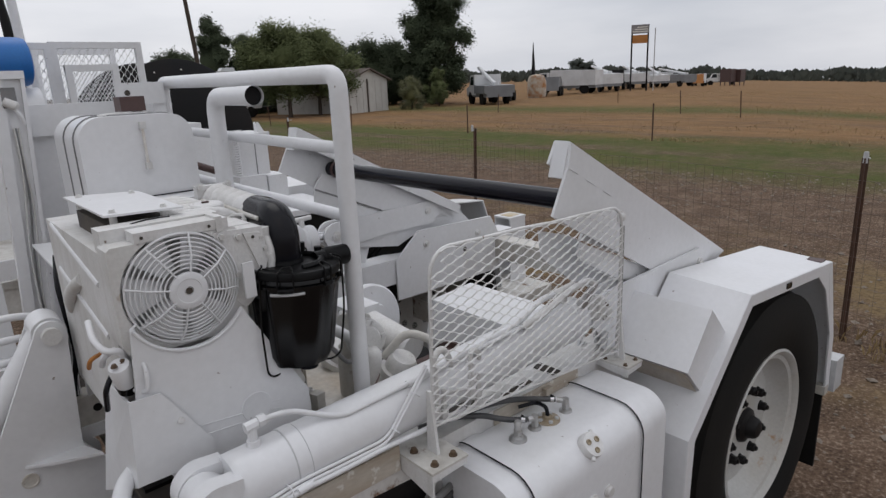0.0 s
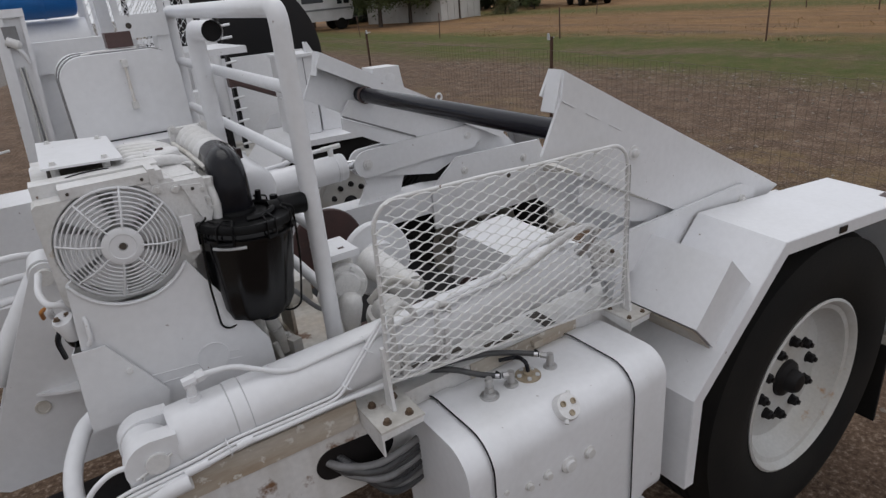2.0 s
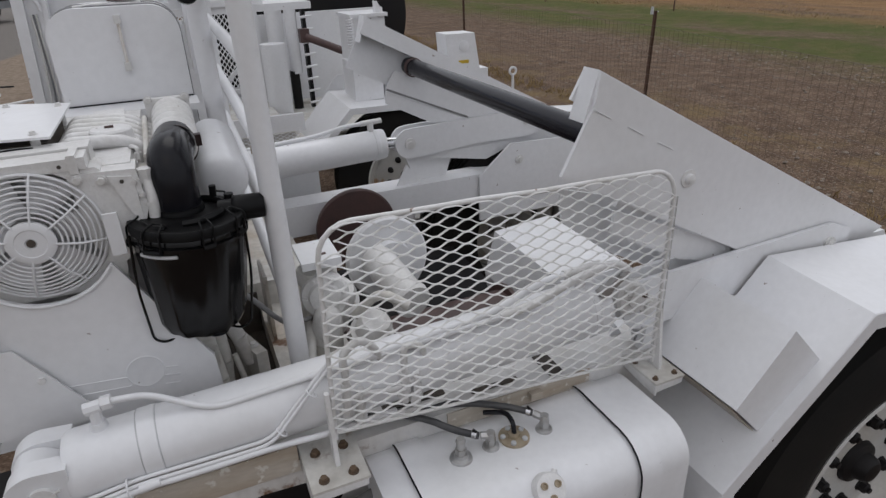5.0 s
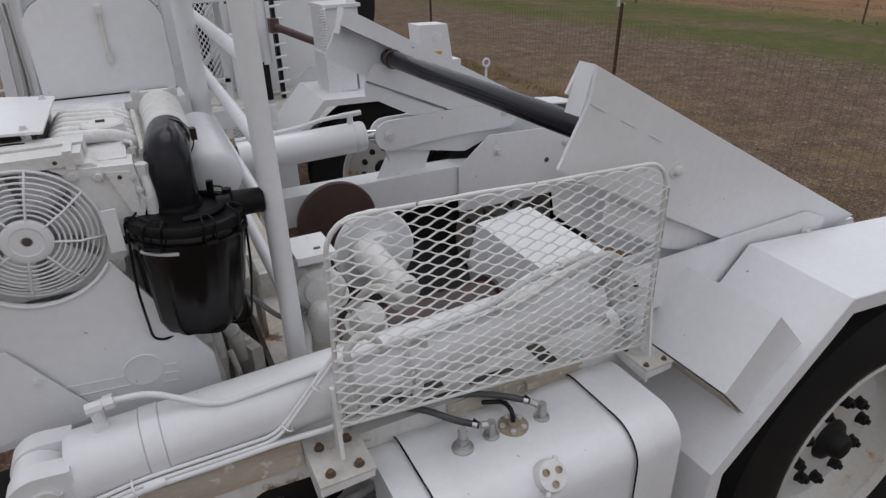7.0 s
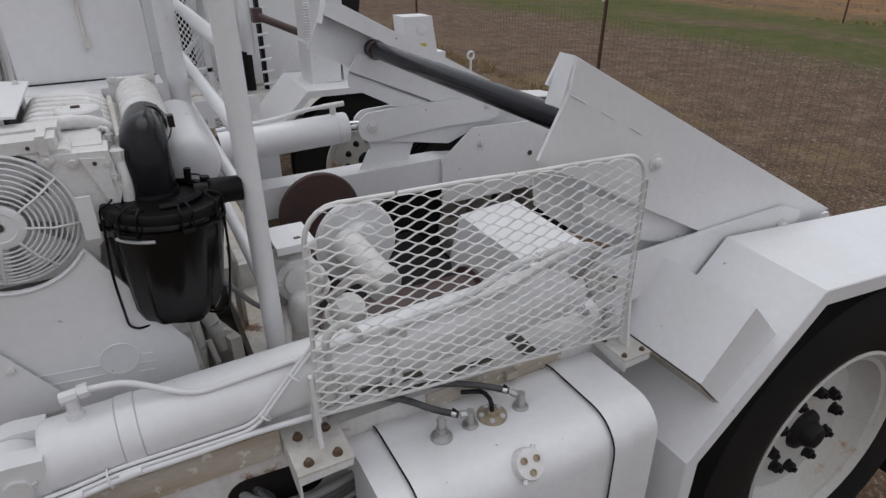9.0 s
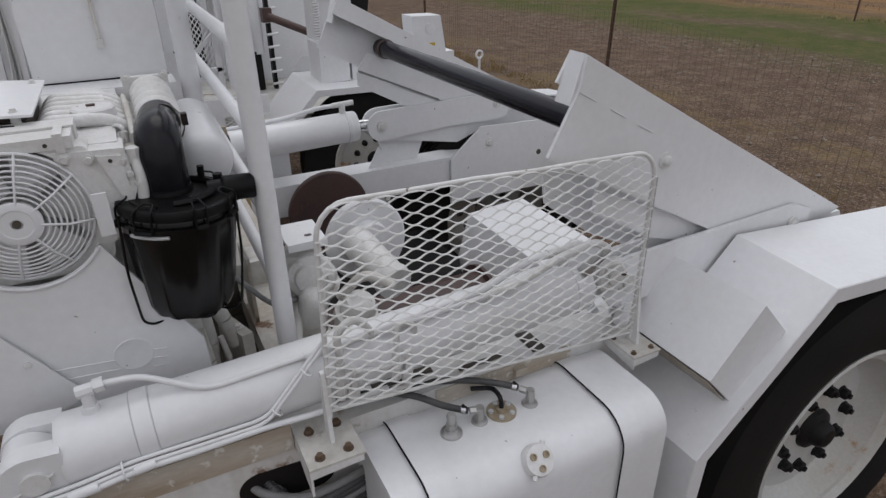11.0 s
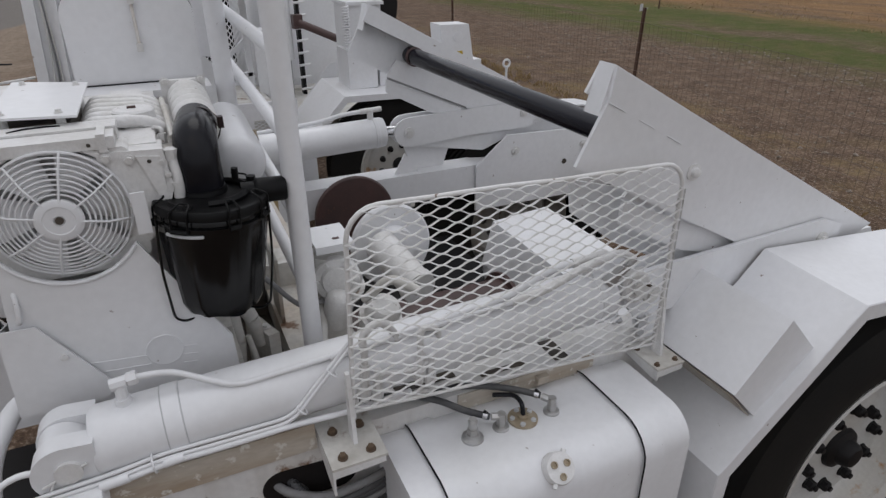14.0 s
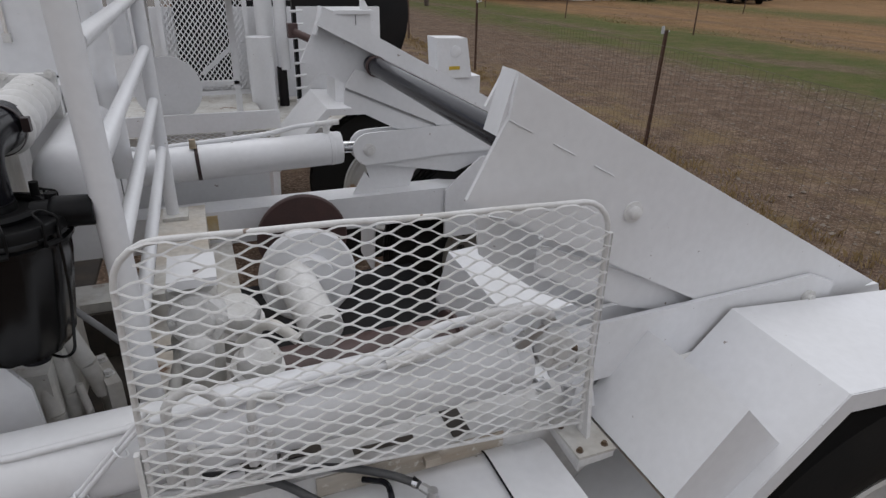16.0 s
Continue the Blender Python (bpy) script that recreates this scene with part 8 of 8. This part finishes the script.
def truck(x, y, turn, length, label, body=TRUCK_WHITE, high=1.3, boom=False, van=False, group="parked trucks"):
    t = thing("truck", label, "truck", (x, y, land(x, y)), group, turn)
    L = length
    bm = bmesh.new()
    block(bm, -L / 2, L / 2, -0.9, 0.9, 0.5, 0.75, 0.03)
    part("chassis", bm, TRUCK_GREY, t)
    c = L / 2
    bm = bmesh.new()
    prism(bm, [(c - 0.05, 0.62), (c, 1.05), (c - 0.75, 1.25), (c - 1.15, 1.95), (c - 2.1, 1.98), (c - 2.15, 0.62)], "y", -0.95, 0.95, 0.05)
    cab = part("cab", bm, TRUCK_WHITE, t)
    for s in (-1, 1):
        bm = bmesh.new()
        prism(bm, [(c - 0.95, 1.30), (c - 1.22, 1.86), (c - 1.85, 1.88), (c - 1.85, 1.30)], "y", *sorted((s * 0.945, s * 0.962)), 0.0)
        part("side_window", bm, GLASS_DARK, cab)
    bm = bmesh.new()
    prism(bm, [(-L / 2, 0.74), (c - 2.25, 0.74), (c - 2.25, 0.74 + high), (-L / 2, 0.74 + high * (1.0 if van else 0.9))], "y", -1.05, 1.05, 0.03)
    box = part("service_body", bm, body, t)
    for k in range(3):
        w = (L - 2.6) / 3
        for s in (-1, 1):
            bm = bmesh.new()
            xx = -L / 2 + 0.15 + k * w
            prism(bm, [(xx, 0.85), (xx + w * 0.85, 0.85), (xx + w * 0.85, 0.6 + high), (xx, 0.6 + high)], "y", *sorted((s * 1.045, s * 1.062)), 0.0)
            part("locker_door", bm, body, box)
    for xx in (c - 0.9, -L / 2 + 1.1):
        for s in (-0.82, 0.82):
            wheel_pair(t, xx, s, 0.45)
    if boom:
        bm = bmesh.new()
        rod(bm, (-L / 2 + 0.8, 0, 0.7 + high), (c - 0.4, 0.1, 2.45), 0.16, 0.12, 12)
        rod(bm, (-L / 2 + 0.8, 0, 0.7), (-L / 2 + 0.8, 0, 0.9 + high), 0.22, seg=14)
        part("boom", bm, TRUCK_WHITE, t, "white folded lift boom")
    return t


for x, y, g, L, lab, mat, hi, bo in (
        (29.6, 29.1, 62, 4.6, "grey flatbed utility truck parked in dry grass", TRUCK_GREY, 0.55, True),
        (46.4, 35.5, 105, 6.6, "white box truck parked in dry grass", TRUCK_WHITE, 1.45, False),
        (51.5, 35.0, 52, 6.5, "white service truck with folded boom", TRUCK_WHITE, 1.0, True),
        (60.8, 37.6, 48, 6.5, "white service truck with lockers", TRUCK_WHITE, 0.95, True),
        (70.0, 40.0, 44, 6.0, "white utility truck with folded boom", TRUCK_WHITE, 0.8, True),
        (80.5, 43.2, 70, 6.5, "grey utility truck far across the field", TRUCK_GREY, 0.9, True),
        (107.0, 48.7, 117, 5.4, "white van far across the field", TRUCK_WHITE, 1.25, False),
        (-8.9, 28.0, 170, 5.0, "black parked pickup on the asphalt drive", BLACK_STEEL_DULL, 0.5, False)):
    truck(x, y, g, L, lab, mat, hi, bo)


def build_camper():
    c = thing("camper", "white boxy camper with roof boxes parked under the trees", "camper", (13.25, 36.6, 0), turn=-8)
    bm = bmesh.new()
    prism(bm, [(-3.2, 0.55), (2.55, 0.55), (2.75, 1.0), (2.70, 2.55), (2.50, 2.80), (-3.1, 2.80), (-3.2, 2.70)], "y", -1.15, 1.15, 0.05)
    body = part("body", bm, TRUCK_WHITE, c)
    for x0, x1 in ((1.75, 2.05), (2.15, 2.50), (-0.4, 0.9), (-2.4, -1.3)):
        bm = bmesh.new()
        block(bm, x0, x1, -1.165, -1.148, 1.45 if x0 > 1 else 1.6, 2.30, 0.004)
        part("side_window", bm, GLASS_DARK, body)
    bm = bmesh.new()
    block(bm, 2.70, 2.76, -1.0, 1.0, 1.45, 2.35, 0.004)
    part("windscreen", bm, GLASS_DARK, body)
    bm = bmesh.new()
    block(bm, -3.15, 2.70, -1.168, -1.150, 1.15, 1.25, 0.0)
    part("side_stripe", bm, TRUCK_GREY, body, "grey stripe along the side")
    for x in (-0.9, 1.0):
        bm = bmesh.new()
        prism(bm, [(x - 0.45, 2.80), (x + 0.45, 2.80), (x + 0.38, 3.02), (x - 0.30, 3.02)], "y", -0.4, 0.4, 0.03)
        part("roof_box", bm, TRUCK_WHITE, body)
    bm = bmesh.new()
    block(bm, 2.72, 3.5, -0.95, 0.95, 0.42, 0.62, 0.02)
    part("front_bumper", bm, BLACK_STEEL_DULL, c, "black front bumper frame")
    for x in (-1.9, 1.9):
        for y in (-1.0, 1.0):
            wheel_pair(c, x, y, 0.40)


build_camper()


def machine(x, y, w, h, mat, label):
    m = thing("machine", label, "machine", (x, y, land(x, y)), turn=30)
    bm = bmesh.new()
    prism(bm, [(-w, 0.45), (w, 0.45), (w, h * 0.7), (w * 0.3, h), (-w * 0.8, h)], "y", -0.7, 0.7, 0.06)
    part("hood", bm, mat, m)
    for k in (-0.6, 0.6):
        for s in (-0.7, 0.7):
            wheel_pair(m, k * w, s, 0.4)


machine(87.4, 43.2, 1.9, 1.7, ORANGE, "orange machine among the parked trucks")
machine(74.0, 42.0, 1.2, 1.5, ORANGE, "small orange machine among the parked trucks")
machine(33.4, 31.4, 1.3, 1.2, TRUCK_GREY, "grey machine in the dry grass")
machine(42.0, 33.5, 1.1, 1.6, TRUCK_GREY, "dark grey machine between parked trucks")
machine(56.0, 36.2, 1.3, 2.0, BLACK_STEEL_DULL, "black machine between parked trucks")
machine(65.0, 39.0, 1.4, 1.9, TRUCK_GREY, "grey compressor between parked trucks")
machine(94.0, 46.0, 1.6, 1.8, TRUCK_WHITE, "white compressor far across the field")
for k, (x, y) in enumerate(((101.5, 45.2), (103.6, 44.6))):
    bm = bmesh.new()
    z = land(x, y)
    block(bm, x - 0.9, x + 0.9, y - 0.9, y + 0.9, z + 0.6, z + 2.6, 0.05)
    for dx in (-0.8, 0.8):
        for dy in (-0.8, 0.8):
            rod(bm, (x + dx, y + dy, z - 0.1), (x + dx, y + dy, z + 0.7), 0.08, seg=6)
    tagged(finish(bm, "steel_bin", RUST), "rusty brown steel bin on legs", "bin")
# mottled drum beside the mast
bm = bmesh.new()
lathe(bm, [(0.0, 0.0), (0.72, 0.0), (0.78, 0.3), (0.78, 1.3), (0.60, 1.75), (0.0, 1.9)], (38.6, 32.4, 0.0), (0, 0, 1), 22)
tagged(finish(bm, "feed_bin", MOTTLED), "orange and white mottled bin in dry grass", "bin")
bm = bmesh.new()
rod(bm, (40.2, 34.1, 1.6), (40.2, 34.1, 4.5), 0.20, 0.02, 12)
rod(bm, (40.2, 34.1, 0.0), (40.2, 34.1, 1.7), 0.10, seg=12)
tagged(finish(bm, "pointed_mast", BLACK_STEEL_DULL), "slim black pointed mast rising above the trucks", "mast")
bm = bmesh.new()
rod(bm, (1.0, 18.2, 0.0), (0.95, 18.2, 2.4), 0.07, seg=12)
rod(bm, (0.95, 18.2, 2.3), (0.75, 18.2, 5.6), 0.17, 0.03, 12)
tagged(finish(bm, "pointed_mast", BLACK_STEEL_DULL), "slim black pointed mast behind the trailers", "mast")

# roadside sign on two poles
sign = thing("roadside_sign", "tall two-pole sign with grey and orange boards", "sign", (54.4, 32.7, land(54.4, 32.7)), turn=35)
for y in (-0.75, 0.75):
    bm = bmesh.new()
    rod(bm, (0, y, -0.2), (0, y, 6.1), 0.08, seg=10)
    part("pole", bm, BLACK_STEEL_DULL, sign)
bm = bmesh.new()
block(bm, -0.12, 0.12, -0.8, 0.8, 5.3, 6.1, 0.02)
part("upper_board", bm, SIGN_GREY, sign, "grey board with unreadable bars")
for k in range(3):
    bm = bmesh.new()
    block(bm, -0.128, -0.1215, -0.7, 0.7 - 0.2 * k, 5.42 + 0.2 * k, 5.52 + 0.2 * k, 0.0)
    part("text_bar", bm, LABEL, sign)
bm = bmesh.new()
block(bm, -0.12, 0.12, -0.7, 0.7, 4.4, 5.15, 0.02)
part("lower_board", bm, ORANGE, sign, "orange board")
bm = bmesh.new()
rod(bm, (55.1, 31.5, -0.2), (55.1, 31.5, 5.7), 0.05, seg=8)
tagged(finish(bm, "flag_pole", PRIMER), "thin pale pole beside the sign", "pole")
bm = bmesh.new()
rod(bm, (8.84, 26.1, -0.3), (8.34, 26.3, 8.5), 0.10, 0.075, 12)
tagged(finish(bm, "utility_pole", BARK), "leaning dark wooden utility pole", "pole")
